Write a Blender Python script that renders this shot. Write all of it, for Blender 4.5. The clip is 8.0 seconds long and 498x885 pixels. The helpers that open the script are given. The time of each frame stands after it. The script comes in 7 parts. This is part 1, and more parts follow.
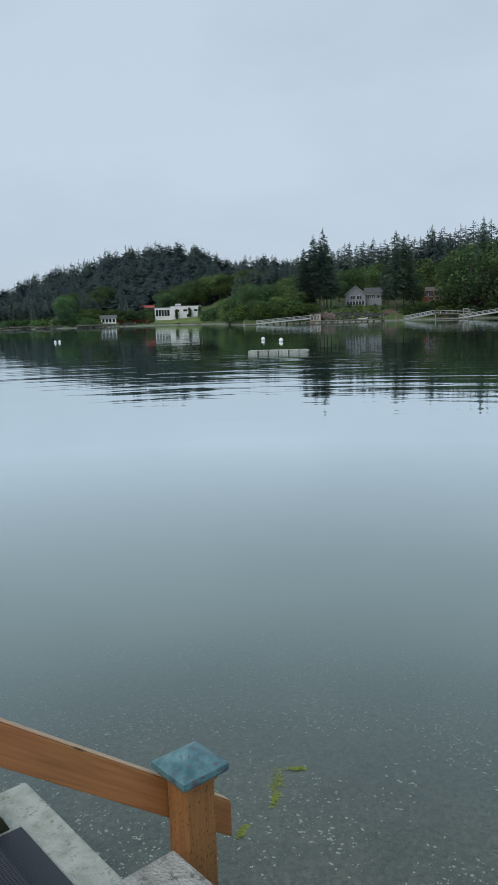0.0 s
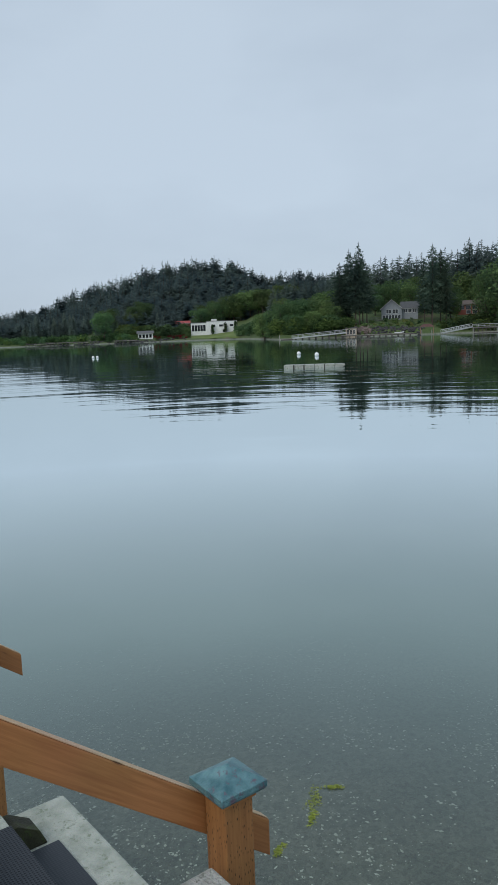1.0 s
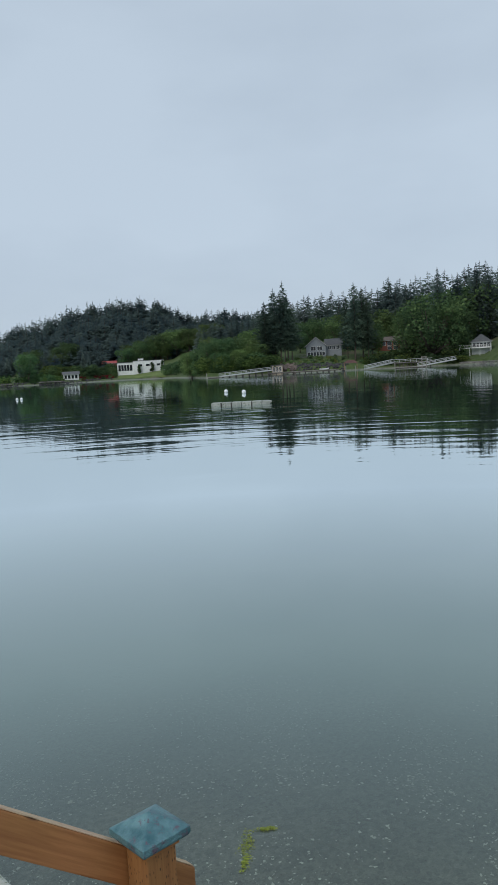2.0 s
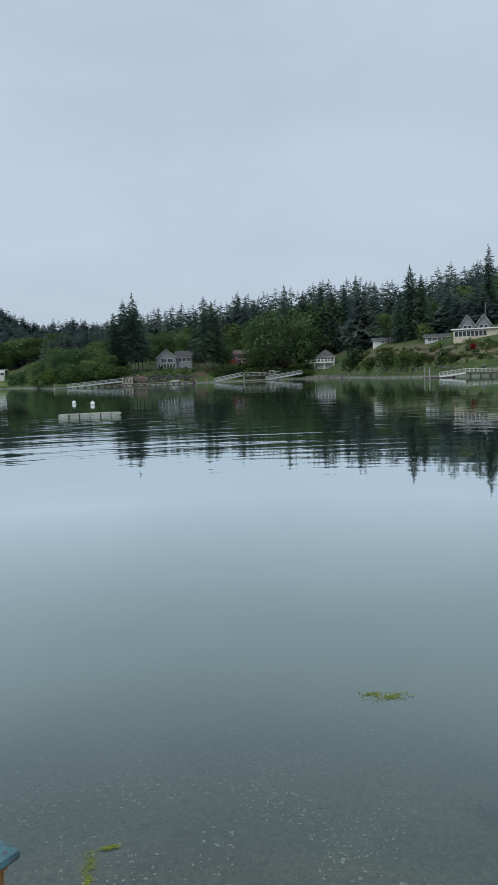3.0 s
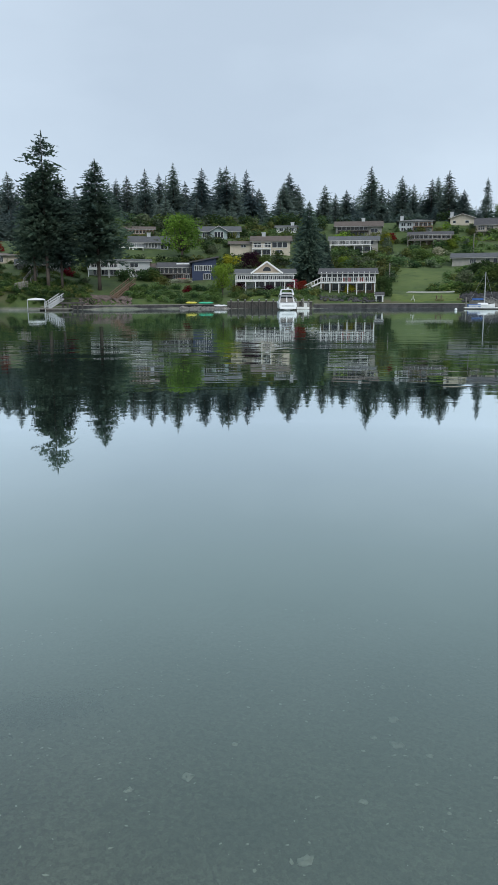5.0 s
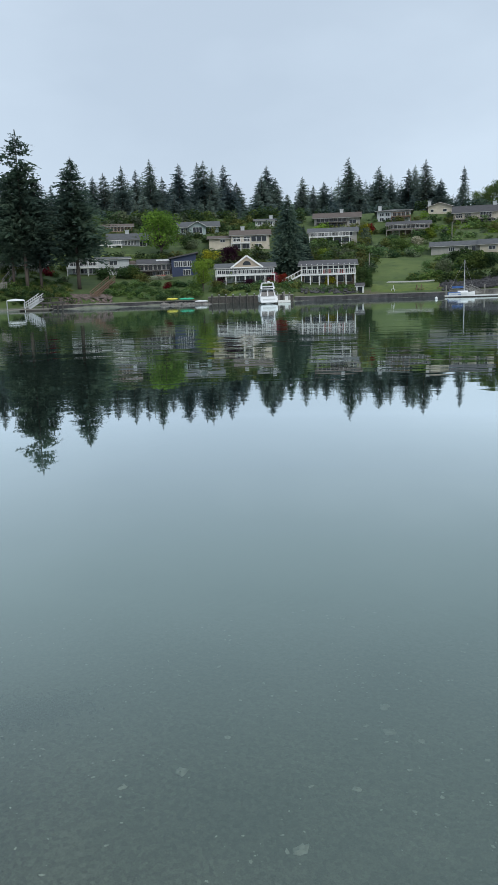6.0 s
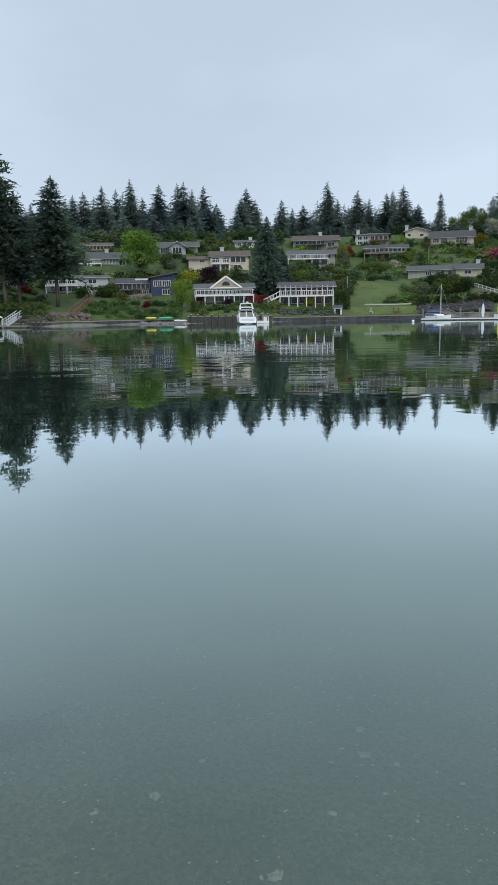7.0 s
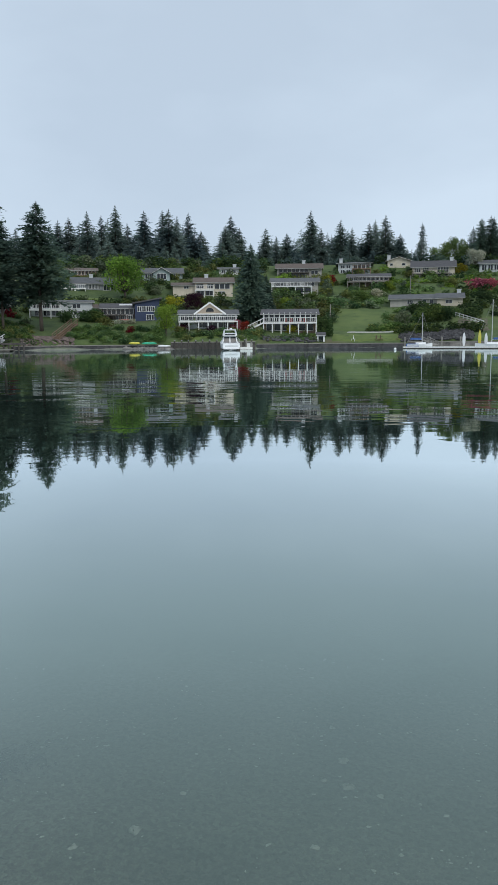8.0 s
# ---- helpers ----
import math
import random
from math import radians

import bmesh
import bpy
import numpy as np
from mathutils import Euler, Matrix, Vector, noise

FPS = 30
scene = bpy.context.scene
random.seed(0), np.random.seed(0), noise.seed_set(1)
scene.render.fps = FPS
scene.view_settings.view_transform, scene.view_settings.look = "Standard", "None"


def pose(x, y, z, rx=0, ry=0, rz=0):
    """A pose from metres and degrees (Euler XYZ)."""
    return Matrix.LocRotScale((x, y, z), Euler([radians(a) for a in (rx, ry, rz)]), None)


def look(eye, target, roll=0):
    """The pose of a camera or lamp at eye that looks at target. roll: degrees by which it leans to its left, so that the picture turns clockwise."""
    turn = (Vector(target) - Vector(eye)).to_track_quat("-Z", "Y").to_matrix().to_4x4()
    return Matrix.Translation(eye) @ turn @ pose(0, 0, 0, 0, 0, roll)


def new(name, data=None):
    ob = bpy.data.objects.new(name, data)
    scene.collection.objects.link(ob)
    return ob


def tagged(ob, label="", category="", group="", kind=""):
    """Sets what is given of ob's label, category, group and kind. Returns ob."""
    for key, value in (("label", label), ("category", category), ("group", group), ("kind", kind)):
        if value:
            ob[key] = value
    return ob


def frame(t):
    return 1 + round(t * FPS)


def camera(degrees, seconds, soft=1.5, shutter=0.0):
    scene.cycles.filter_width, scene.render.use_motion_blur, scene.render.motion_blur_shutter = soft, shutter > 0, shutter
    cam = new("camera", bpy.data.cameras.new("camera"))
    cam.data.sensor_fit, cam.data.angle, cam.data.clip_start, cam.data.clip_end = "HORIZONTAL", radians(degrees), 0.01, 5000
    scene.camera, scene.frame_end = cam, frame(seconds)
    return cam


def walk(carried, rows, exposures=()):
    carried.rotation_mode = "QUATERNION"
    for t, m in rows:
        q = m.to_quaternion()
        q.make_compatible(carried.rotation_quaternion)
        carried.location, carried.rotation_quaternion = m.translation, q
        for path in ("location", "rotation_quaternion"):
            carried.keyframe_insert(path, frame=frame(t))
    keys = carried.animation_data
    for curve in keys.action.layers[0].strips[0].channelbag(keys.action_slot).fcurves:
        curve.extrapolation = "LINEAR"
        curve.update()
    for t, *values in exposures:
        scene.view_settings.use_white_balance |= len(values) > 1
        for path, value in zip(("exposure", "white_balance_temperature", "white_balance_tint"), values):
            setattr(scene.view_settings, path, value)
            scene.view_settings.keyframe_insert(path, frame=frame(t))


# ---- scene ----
# Bearings are degrees clockwise from +y, seen from the landing; heights are elevations in degrees from the eye.
EYE_Z = 2.8
cam = camera(35.9, 8.0, shutter=0.06)
PATH = [
    (0, 0, 0, 0, 0.002, -9.230, -1.770),
    (0.5, -0.009, 0, 0, 2.071, -8.668, -1.850),
    (1, -0.009, 0, 0, 2.641, -8.067, -2.138),
    (1.5, -0.001, 0, 0, 1.638, -7.210, -2.375),
    (2, 0.039, 0, -0.008, -2.755, -5.490, -3.085),
    (2.2, 0.055, -0.012, -0.012, -5.004, -4.924, -3.174),
    (3.3, 0.1, -0.035, -0.015, -24.250, -5.478, -1.125),
    (3.4, 0.105, -0.04, -0.015, -29.377, -5.998, -0.398),
    (3.5, 0.11, -0.045, -0.015, -34.916, -6.527, 0.645),
    (3.6, 0.115, -0.05, -0.015, -40.475, -7.370, 1.569),
    (3.7, 0.12, -0.055, -0.015, -45.618, -7.963, 2.119),
    (3.8, 0.123, -0.06, -0.015, -50.198, -8.392, 2.673),
    (3.9, 0.126, -0.065, -0.015, -53.597, -8.702, 2.609),
    (4, 0.13, -0.07, -0.015, -56.176, -8.859, 2.443),
    (4.2, 0.134, -0.085, -0.017, -59.260, -9.314, 2.140),
    (4.5, 0.14, -0.105, -0.02, -60.894, -9.829, 1.066),
    (4.7, 0.142, -0.115, -0.025, -61.300, -10.269, 0.600),
    (5.8, 0.15, -0.145, -0.04, -62.457, -11.513, -1.967),
    (6, 0.15, -0.145, -0.04, -62.745, -11.290, -1.895),
    (6.5, 0.15, -0.145, -0.04, -63.794, -10.603, -1.415),
    (7, 0.15, -0.143, -0.037, -64.492, -9.863, -1.029),
    (7.5, 0.148, -0.138, -0.03, -64.754, -9.139, -0.664),
    (8, 0.146, -0.13, -0.025, -65.830, -7.964, -0.379),
]
walk(cam, [(t, Matrix.Translation((x, y, EYE_Z + z)) @ pose(0, 0, 0, 90 + tilt, 0, yaw) @ pose(0, 0, 0, 0, 0, lean))
           for t, x, y, z, yaw, tilt, lean in PATH],
     exposures=[(0.0, 0.0), (2.2, -0.08), (3.5, -0.06), (3.8, 0.08), (4.3, 0.20), (6.5, 0.23), (8.0, 0.21)])

# ---- sky and sun ----
SUN_EL, SUN_AZ = 42.0, 215.0
world = bpy.data.worlds.new("overcast_sky")
scene.world = world
world.use_nodes = True
wn, wl = world.node_tree.nodes, world.node_tree.links
wn.clear()


def wnode(kind, **values):
    n = wn.new(kind)
    for key, v in values.items():
        n.inputs[key].default_value = v
    return n


w_out = wn.new("ShaderNodeOutputWorld")
w_sky = wn.new("ShaderNodeTexSky")
w_sky.sky_type, w_sky.sun_disc = "NISHITA", False
w_sky.sun_elevation, w_sky.sun_rotation = radians(SUN_EL), radians(SUN_AZ)
w_bg1 = wnode("ShaderNodeBackground", Strength=0.10)
wl.new(w_sky.outputs[0], w_bg1.inputs[0])
w_co = wn.new("ShaderNodeTexCoord")
w_map = wn.new("ShaderNodeMapping")
w_map.inputs["Scale"].default_value = (1.0, 1.0, 2.4)
wl.new(w_co.outputs["Generated"], w_map.inputs[0])
w_n1 = wnode("ShaderNodeTexNoise", Scale=1.7, Detail=5.0, Roughness=0.5)
wl.new(w_map.outputs[0], w_n1.inputs["Vector"])
w_ramp = wn.new("ShaderNodeValToRGB")
w_ramp.color_ramp.elements[0].position, w_ramp.color_ramp.elements[0].color = 0.36, (0.465, 0.560, 0.672, 1)
w_ramp.color_ramp.elements[1].position, w_ramp.color_ramp.elements[1].color = 0.66, (0.565, 0.672, 0.79, 1)
wl.new(w_n1.outputs["Fac"], w_ramp.inputs[0])
w_bg2 = wnode("ShaderNodeBackground", Strength=1.0)
wl.new(w_ramp.outputs[0], w_bg2.inputs[0])
w_mix = wnode("ShaderNodeMixShader", Fac=0.93)
wl.new(w_bg1.outputs[0], w_mix.inputs[1])
wl.new(w_bg2.outputs[0], w_mix.inputs[2])
wl.new(w_mix.outputs[0], w_out.inputs[0])

sun = new("sun", bpy.data.lights.new("sun", "SUN"))
sun.data.energy, sun.data.angle, sun.data.color = 1.3, radians(40), (1.0, 0.97, 0.92)
sx, sy = math.sin(radians(SUN_AZ)), math.cos(radians(SUN_AZ))
sun.matrix_world = look((sx * 50, sy * 50, 50 * math.tan(radians(SUN_EL))), (0, 0, 0))


# ---- materials ----
def material(name):
    m = bpy.data.materials.new(name)
    m.use_nodes = True
    return m, m.node_tree.nodes, m.node_tree.links, m.node_tree.nodes["Principled BSDF"]


def ramp(nodes, *stops):
    r = nodes.new("ShaderNodeValToRGB")
    while len(r.color_ramp.elements) < len(stops):
        r.color_ramp.elements.new(0.5)
    for e, (p, c) in zip(r.color_ramp.elements, stops):
        e.position, e.color = p, (*c, 1)
    return r


def tex(nodes, links, kind, scale, stretch=(1, 1, 1), coord="Object", **values):
    co, mp, n = nodes.new("ShaderNodeTexCoord"), nodes.new("ShaderNodeMapping"), nodes.new(kind)
    mp.inputs["Scale"].default_value = stretch
    links.new(co.outputs[coord], mp.inputs[0])
    links.new(mp.outputs[0], n.inputs["Vector"])
    n.inputs["Scale"].default_value = scale
    for key, v in values.items():
        n.inputs[key].default_value = v
    return n


def mixed(nodes, links, a, b, fac, mode="MIX"):
    n = nodes.new("ShaderNodeMix")
    n.data_type, n.blend_type = "RGBA", mode
    for sock, v in ((n.inputs[0], fac), (n.inputs[6], a), (n.inputs[7], b)):
        if isinstance(v, bpy.types.NodeSocket):
            links.new(v, sock)
        elif isinstance(v, (int, float)):
            sock.default_value = v
        else:
            sock.default_value = (*v, 1)
    return n.outputs[2]


def surface(name, dark, light, scale=4.0, rough=0.7, bump=0.2, stretch=(1, 1, 1), metal=0.0, wear=None, coord="Object", vary=0.15):
    """Two scales of variation between two colours, optional worn patches, and fine relief."""
    m, n, l, p = material(name)
    big = tex(n, l, "ShaderNodeTexNoise", scale, stretch, coord, Detail=5.0, Roughness=0.6)
    fine = tex(n, l, "ShaderNodeTexNoise", scale * 9, stretch, coord, Detail=3.0)
    r = ramp(n, (0.3, dark), (0.72, light))
    l.new(big.outputs["Fac"], r.inputs[0])
    col = mixed(n, l, r.outputs[0], fine.outputs["Color"], 0.10, "OVERLAY")
    if wear:
        spot = tex(n, l, "ShaderNodeTexNoise", scale * 2.3, stretch, coord, Detail=6.0, Roughness=0.7)
        wr = ramp(n, (0.56, (0, 0, 0)), (0.64, (1, 1, 1)))
        l.new(spot.outputs["Fac"], wr.inputs[0])
        col = mixed(n, l, col, wear, wr.outputs[0])
    info = n.new("ShaderNodeObjectInfo")
    hsv = n.new("ShaderNodeHueSaturation")
    mr = n.new("ShaderNodeMapRange")
    mr.inputs["To Min"].default_value, mr.inputs["To Max"].default_value = 1 - vary, 1 + vary
    l.new(info.outputs["Random"], mr.inputs[0])
    l.new(mr.outputs[0], hsv.inputs["Value"])
    l.new(col, hsv.inputs["Color"])
    l.new(hsv.outputs[0], p.inputs["Base Color"])
    p.inputs["Roughness"].default_value, p.inputs["Metallic"].default_value = rough, metal
    b = n.new("ShaderNodeBump")
    b.inputs["Strength"].default_value, b.inputs["Distance"].default_value = bump, 0.02
    l.new(fine.outputs["Fac"], b.inputs["Height"])
    l.new(b.outputs[0], p.inputs["Normal"])
    return m


def foliage(name, dark, light, through_light=0.25):
    m, n, l, p = material(name)
    geo, info = n.new("ShaderNodeNewGeometry"), n.new("ShaderNodeObjectInfo")
    r = ramp(n, (0.0, dark), (1.0, light))
    l.new(geo.outputs["Random Per Island"], r.inputs[0])
    hsv = n.new("ShaderNodeHueSaturation")
    for sock, a, b in (("Value", 0.75, 1.3), ("Hue", 0.485, 0.515)):
        mr = n.new("ShaderNodeMapRange")
        mr.inputs["To Min"].default_value, mr.inputs["To Max"].default_value = a, b
        l.new(info.outputs["Random"], mr.inputs[0])
        l.new(mr.outputs[0], hsv.inputs[sock])
    wide = tex(n, l, "ShaderNodeTexNoise", 0.09, Detail=2.0)
    wr = ramp(n, (0.32, (0.62, 0.66, 0.72)), (0.68, (1.3, 1.25, 1.05)))
    links_geo = n.new("ShaderNodeNewGeometry")
    l.new(links_geo.outputs["Position"], wide.inputs["Vector"])
    l.new(wide.outputs["Fac"], wr.inputs[0])
    l.new(mixed(n, l, r.outputs[0], wr.outputs[0], 1.0, "MULTIPLY"), hsv.inputs["Color"])
    l.new(hsv.outputs[0], p.inputs["Base Color"])
    p.inputs["Roughness"].default_value = 0.9
    p.inputs["Specular IOR Level"].default_value = 0.06
    t, mx = n.new("ShaderNodeBsdfTranslucent"), n.new("ShaderNodeMixShader")
    mx.inputs[0].default_value = through_light
    l.new(hsv.outputs[0], t.inputs[0])
    l.new(p.outputs[0], mx.inputs[1])
    l.new(t.outputs[0], mx.inputs[2])
    l.new(mx.outputs[0], n["Material Output"].inputs[0])
    return m


def wood_grain(name, dark, light, pores=False, along=(1.2, 26, 26)):
    m, n, l, p = material(name)
    wave = tex(n, l, "ShaderNodeTexNoise", 3.0, along, Detail=6.0, Roughness=0.6, Distortion=0.4)
    blot = tex(n, l, "ShaderNodeTexNoise", 2.2, Detail=3.0)
    r = ramp(n, (0.25, dark), (0.75, light))
    l.new(wave.outputs["Fac"], r.inputs[0])
    col = mixed(n, l, r.outputs[0], blot.outputs["Color"], 0.16, "OVERLAY")
    knot = tex(n, l, "ShaderNodeTexVoronoi", 2.6, (1, 5, 5))
    kr = ramp(n, (0.03, (1, 1, 1)), (0.09, (0, 0, 0)))
    l.new(knot.outputs["Distance"], kr.inputs[0])
    col = mixed(n, l, col, [c * 0.35 for c in dark], kr.outputs[0])
    b = n.new("ShaderNodeBump")
    b.inputs["Strength"].default_value, b.inputs["Distance"].default_value = 0.25, 0.004
    height = wave.outputs["Fac"]
    if pores:
        pits = tex(n, l, "ShaderNodeTexVoronoi", 1.0, (150, 150, 40))
        pr = ramp(n, (0.14, (1, 1, 1)), (0.27, (0, 0, 0)))
        l.new(pits.outputs["Distance"], pr.inputs[0])
        col = mixed(n, l, col, [c * 0.25 for c in dark], pr.outputs[0])
    l.new(col, p.inputs["Base Color"])
    l.new(height, b.inputs["Height"])
    l.new(b.outputs[0], p.inputs["Normal"])
    p.inputs["Roughness"].default_value = 0.6
    return m


CEDAR = wood_grain("stained_cedar", (0.27, 0.100, 0.030), (0.45, 0.195, 0.064))
CEDAR_POST = wood_grain("incised_cedar", (0.22, 0.088, 0.027), (0.39, 0.175, 0.056), pores=True, along=(26, 26, 1.2))
# Paler cedar: skylight falling on the rail's top, put into the colour.
CEDAR_SKYLIT = wood_grain("skylit_cedar", (0.44, 0.27, 0.145), (0.66, 0.47, 0.30))
CONCRETE = surface("weathered_concrete", (0.24, 0.24, 0.215), (0.52, 0.52, 0.48), 11.0, 0.9, 0.8, wear=(0.15, 0.155, 0.13))
CONCRETE_PALE = surface("pale_concrete", (0.33, 0.36, 0.30), (0.60, 0.62, 0.55), 9.0, 0.9, 0.7, wear=(0.25, 0.29, 0.21))
MOSSY = surface("mossy_timber", (0.015, 0.014, 0.010), (0.05, 0.055, 0.022), 7.0, 0.9, 0.7, wear=(0.05, 0.075, 0.018))
COPPER = surface("copper_patina", (0.030, 0.12, 0.145), (0.20, 0.37, 0.39), 16.0, 0.42, 0.3, metal=0.2, wear=(0.15, 0.115, 0.15))
GREY_WOOD = surface("weathered_wood", (0.16, 0.15, 0.13), (0.34, 0.32, 0.29), 3.0, 0.9, 0.3, (1, 6, 6))
BROWN_WOOD = surface("brown_wood", (0.13, 0.085, 0.055), (0.27, 0.18, 0.12), 3.0, 0.85, 0.3, (1, 5, 5))
DARK_WOOD = surface("creosoted_wood", (0.035, 0.033, 0.03), (0.10, 0.09, 0.08), 2.0, 0.9, 0.3)
ROCK = surface("shore_rock", (0.09, 0.085, 0.08), (0.27, 0.25, 0.23), 0.8, 0.9, 0.6)
ROCK_DARK = surface("dark_wall_rock", (0.026, 0.026, 0.029), (0.095, 0.092, 0.095), 0.8, 0.9, 0.6)
ROCK_PINK = surface("reddish_rock", (0.10, 0.078, 0.07), (0.24, 0.185, 0.165), 0.8, 0.9, 0.6)
PALE_METAL = surface("galvanised_metal", (0.42, 0.43, 0.43), (0.60, 0.61, 0.61), 2.0, 0.55, 0.1, metal=0.3)
WHITE_PAINT = surface("white_paint", (0.70, 0.70, 0.68), (0.84, 0.84, 0.82), 1.5, 0.55, 0.05, vary=0.04)
GELCOAT = surface("white_gelcoat", (0.76, 0.77, 0.78), (0.85, 0.86, 0.86), 0.8, 0.25, 0.02, vary=0.03)
TEAL_GLASS = surface("tinted_acrylic", (0.012, 0.016, 0.02), (0.03, 0.035, 0.04), 1.0, 0.08, 0.0)
BLUE_CANVAS = surface("blue_canvas", (0.025, 0.07, 0.22), (0.05, 0.13, 0.34), 2.0, 0.8, 0.2)
YELLOW_PLASTIC = surface("yellow_plastic", (0.62, 0.55, 0.05), (0.75, 0.68, 0.12), 2.0, 0.4, 0.02)
GREEN_PLASTIC = surface("green_plastic", (0.02, 0.36, 0.20), (0.05, 0.48, 0.28), 2.0, 0.4, 0.02)
RED_PAINT = surface("red_paint", (0.26, 0.03, 0.03), (0.40, 0.06, 0.05), 2.0, 0.6, 0.05)
GREY_PLASTIC = surface("grey_float_plastic", (0.24, 0.26, 0.23), (0.42, 0.43, 0.39), 3.0, 0.8, 0.2, wear=(0.17, 0.19, 0.14))
ROOF_GREY = surface("grey_shingles", (0.065, 0.068, 0.072), (0.125, 0.13, 0.135), 1.2, 0.9, 0.5, (1, 1, 5))
ROOF_DARK = surface("dark_shingles", (0.055, 0.055, 0.06), (0.11, 0.105, 0.11), 1.2, 0.9, 0.5, (1, 1, 5))
GAZEBO_ROOF = surface("dull_red_shingles", (0.075, 0.035, 0.03), (0.14, 0.07, 0.06), 1.2, 0.9, 0.5, (1, 1, 5))
ROOF_BROWN = surface("brown_shingles", (0.085, 0.065, 0.054), (0.15, 0.118, 0.10), 1.2, 0.9, 0.5, (1, 1, 5))


def siding(name, colour, board=0.2):
    """Painted boards with fine horizontal lap lines and faint weathering."""
    m, n, l, p = material(name)
    blot = tex(n, l, "ShaderNodeTexNoise", 0.8, Detail=6.0, Roughness=0.6)
    r = ramp(n, (0.3, [c * 0.82 for c in colour]), (0.7, [min(1, c * 1.08) for c in colour]))
    l.new(blot.outputs["Fac"], r.inputs[0])
    l.new(r.outputs[0], p.inputs["Base Color"])
    lap = tex(n, l, "ShaderNodeTexWave", 0.5 / board, (0, 0, 1))
    lap.wave_type, lap.bands_direction, lap.wave_profile = "BANDS", "Z", "SAW"
    b = n.new("ShaderNodeBump")
    b.inputs["Strength"].default_value, b.inputs["Distance"].default_value = 0.6, 0.02
    l.new(lap.outputs["Fac"], b.inputs["Height"])
    l.new(b.outputs[0], p.inputs["Normal"])
    p.inputs["Roughness"].default_value = 0.7
    return m


WALL_WHITE = siding("white_siding", (0.76, 0.77, 0.76))
WALL_GREY = siding("grey_siding", (0.24, 0.26, 0.28))
WALL_PALEGREY = siding("pale_grey_siding", (0.53, 0.56, 0.57))
WALL_BLUE = siding("navy_siding", (0.034, 0.050, 0.105))
WALL_TEAL = siding("grey_green_siding", (0.30, 0.37, 0.37))
WALL_CREAM = siding("cream_siding", (0.58, 0.52, 0.42))
WALL_TAN = siding("tan_siding", (0.42, 0.34, 0.26))
WALL_BROWN = siding("brown_siding", (0.20, 0.14, 0.10))
WALL_DARK = siding("dark_stained_siding", (0.085, 0.062, 0.052))
WALL_STONE = siding("weathered_beige_siding", (0.40, 0.385, 0.35))
WALL_RED = siding("redwood_siding", (0.24, 0.075, 0.05))

GUTTER = surface("weathered_gutter", (0.34, 0.34, 0.33), (0.50, 0.50, 0.48), 1.5, 0.6, 0.05)

m, n, l, p = material("window_glass")
p.inputs["Base Color"].default_value = (0.015, 0.019, 0.023, 1)
p.inputs["Roughness"].default_value = 0.06
p.inputs["Specular IOR Level"].default_value = 0.6
GLASS = m

# Lightened and blued beyond real needles to carry the haze.
FIR_HAZED = foliage("hazed_fir_needles", (0.098, 0.146, 0.144), (0.168, 0.226, 0.212), 0.5)
FIR_NEAR = foliage("dark_fir_needles", (0.060, 0.102, 0.088), (0.122, 0.174, 0.142), 0.5)
# Greyer, paler firs: air haze is painted into their needles.
FIR_HAZED_PALE = foliage("hazed_pale_fir_needles", (0.118, 0.166, 0.166), (0.188, 0.242, 0.230), 0.5)
# Leaf green raised towards blue, with haze included in the colour.
MAPLE_HAZED = foliage("hazed_maple_leaves", (0.058, 0.115, 0.058), (0.128, 0.205, 0.092), 0.36)
ALDER = foliage("alder_leaves", (0.075, 0.125, 0.055), (0.15, 0.22, 0.088))
LIME = foliage("spring_leaves", (0.112, 0.185, 0.030), (0.215, 0.310, 0.060), 0.42)
OLIVE = foliage("olive_shrub_leaves", (0.085, 0.105, 0.036), (0.19, 0.205, 0.075), 0.3)
SAGE = foliage("grey_green_leaves", (0.085, 0.115, 0.075), (0.17, 0.205, 0.135), 0.3)
SHRUB = foliage("shrub_leaves", (0.056, 0.098, 0.033), (0.140, 0.196, 0.064), 0.38)
SHRUB_DARK = foliage("dark_shrub_leaves", (0.028, 0.058, 0.028), (0.075, 0.120, 0.050), 0.38)
PLUM = foliage("plum_leaves", (0.02, 0.008, 0.018), (0.06, 0.022, 0.042))
RED_LEAF = foliage("red_maple_leaves", (0.10, 0.008, 0.012), (0.24, 0.025, 0.025))
YELLOW_LEAF = foliage("yellow_shrub_leaves", (0.17, 0.17, 0.018), (0.34, 0.31, 0.04))
PINK_FLOWER = foliage("pink_blossom", (0.22, 0.04, 0.07), (0.50, 0.15, 0.20))
WHITE_FLOWER = foliage("white_blossom", (0.20, 0.24, 0.15), (0.62, 0.62, 0.55))
BARK = surface("bark", (0.05, 0.04, 0.032), (0.14, 0.11, 0.09), 2.0, 0.95, 0.8, (3, 3, 0.7))


def rubber():
    m, n, l, p = material("black_rubber")
    v = tex(n, l, "ShaderNodeTexVoronoi", 62.0)
    v.inputs["Randomness"].default_value = 0.0
    r = ramp(n, (0.20, (0.010, 0.012, 0.016)), (0.40, (0.046, 0.053, 0.062)))
    l.new(v.outputs["Distance"], r.inputs[0])
    l.new(r.outputs[0], p.inputs["Base Color"])
    b = n.new("ShaderNodeBump")
    b.invert = True
    b.inputs["Strength"].default_value, b.inputs["Distance"].default_value = 0.9, 0.006
    l.new(v.outputs["Distance"], b.inputs["Height"])
    l.new(b.outputs[0], p.inputs["Normal"])
    p.inputs["Roughness"].default_value = 0.6
    p.inputs["Specular IOR Level"].default_value = 0.25
    return m


RUBBER = rubber()


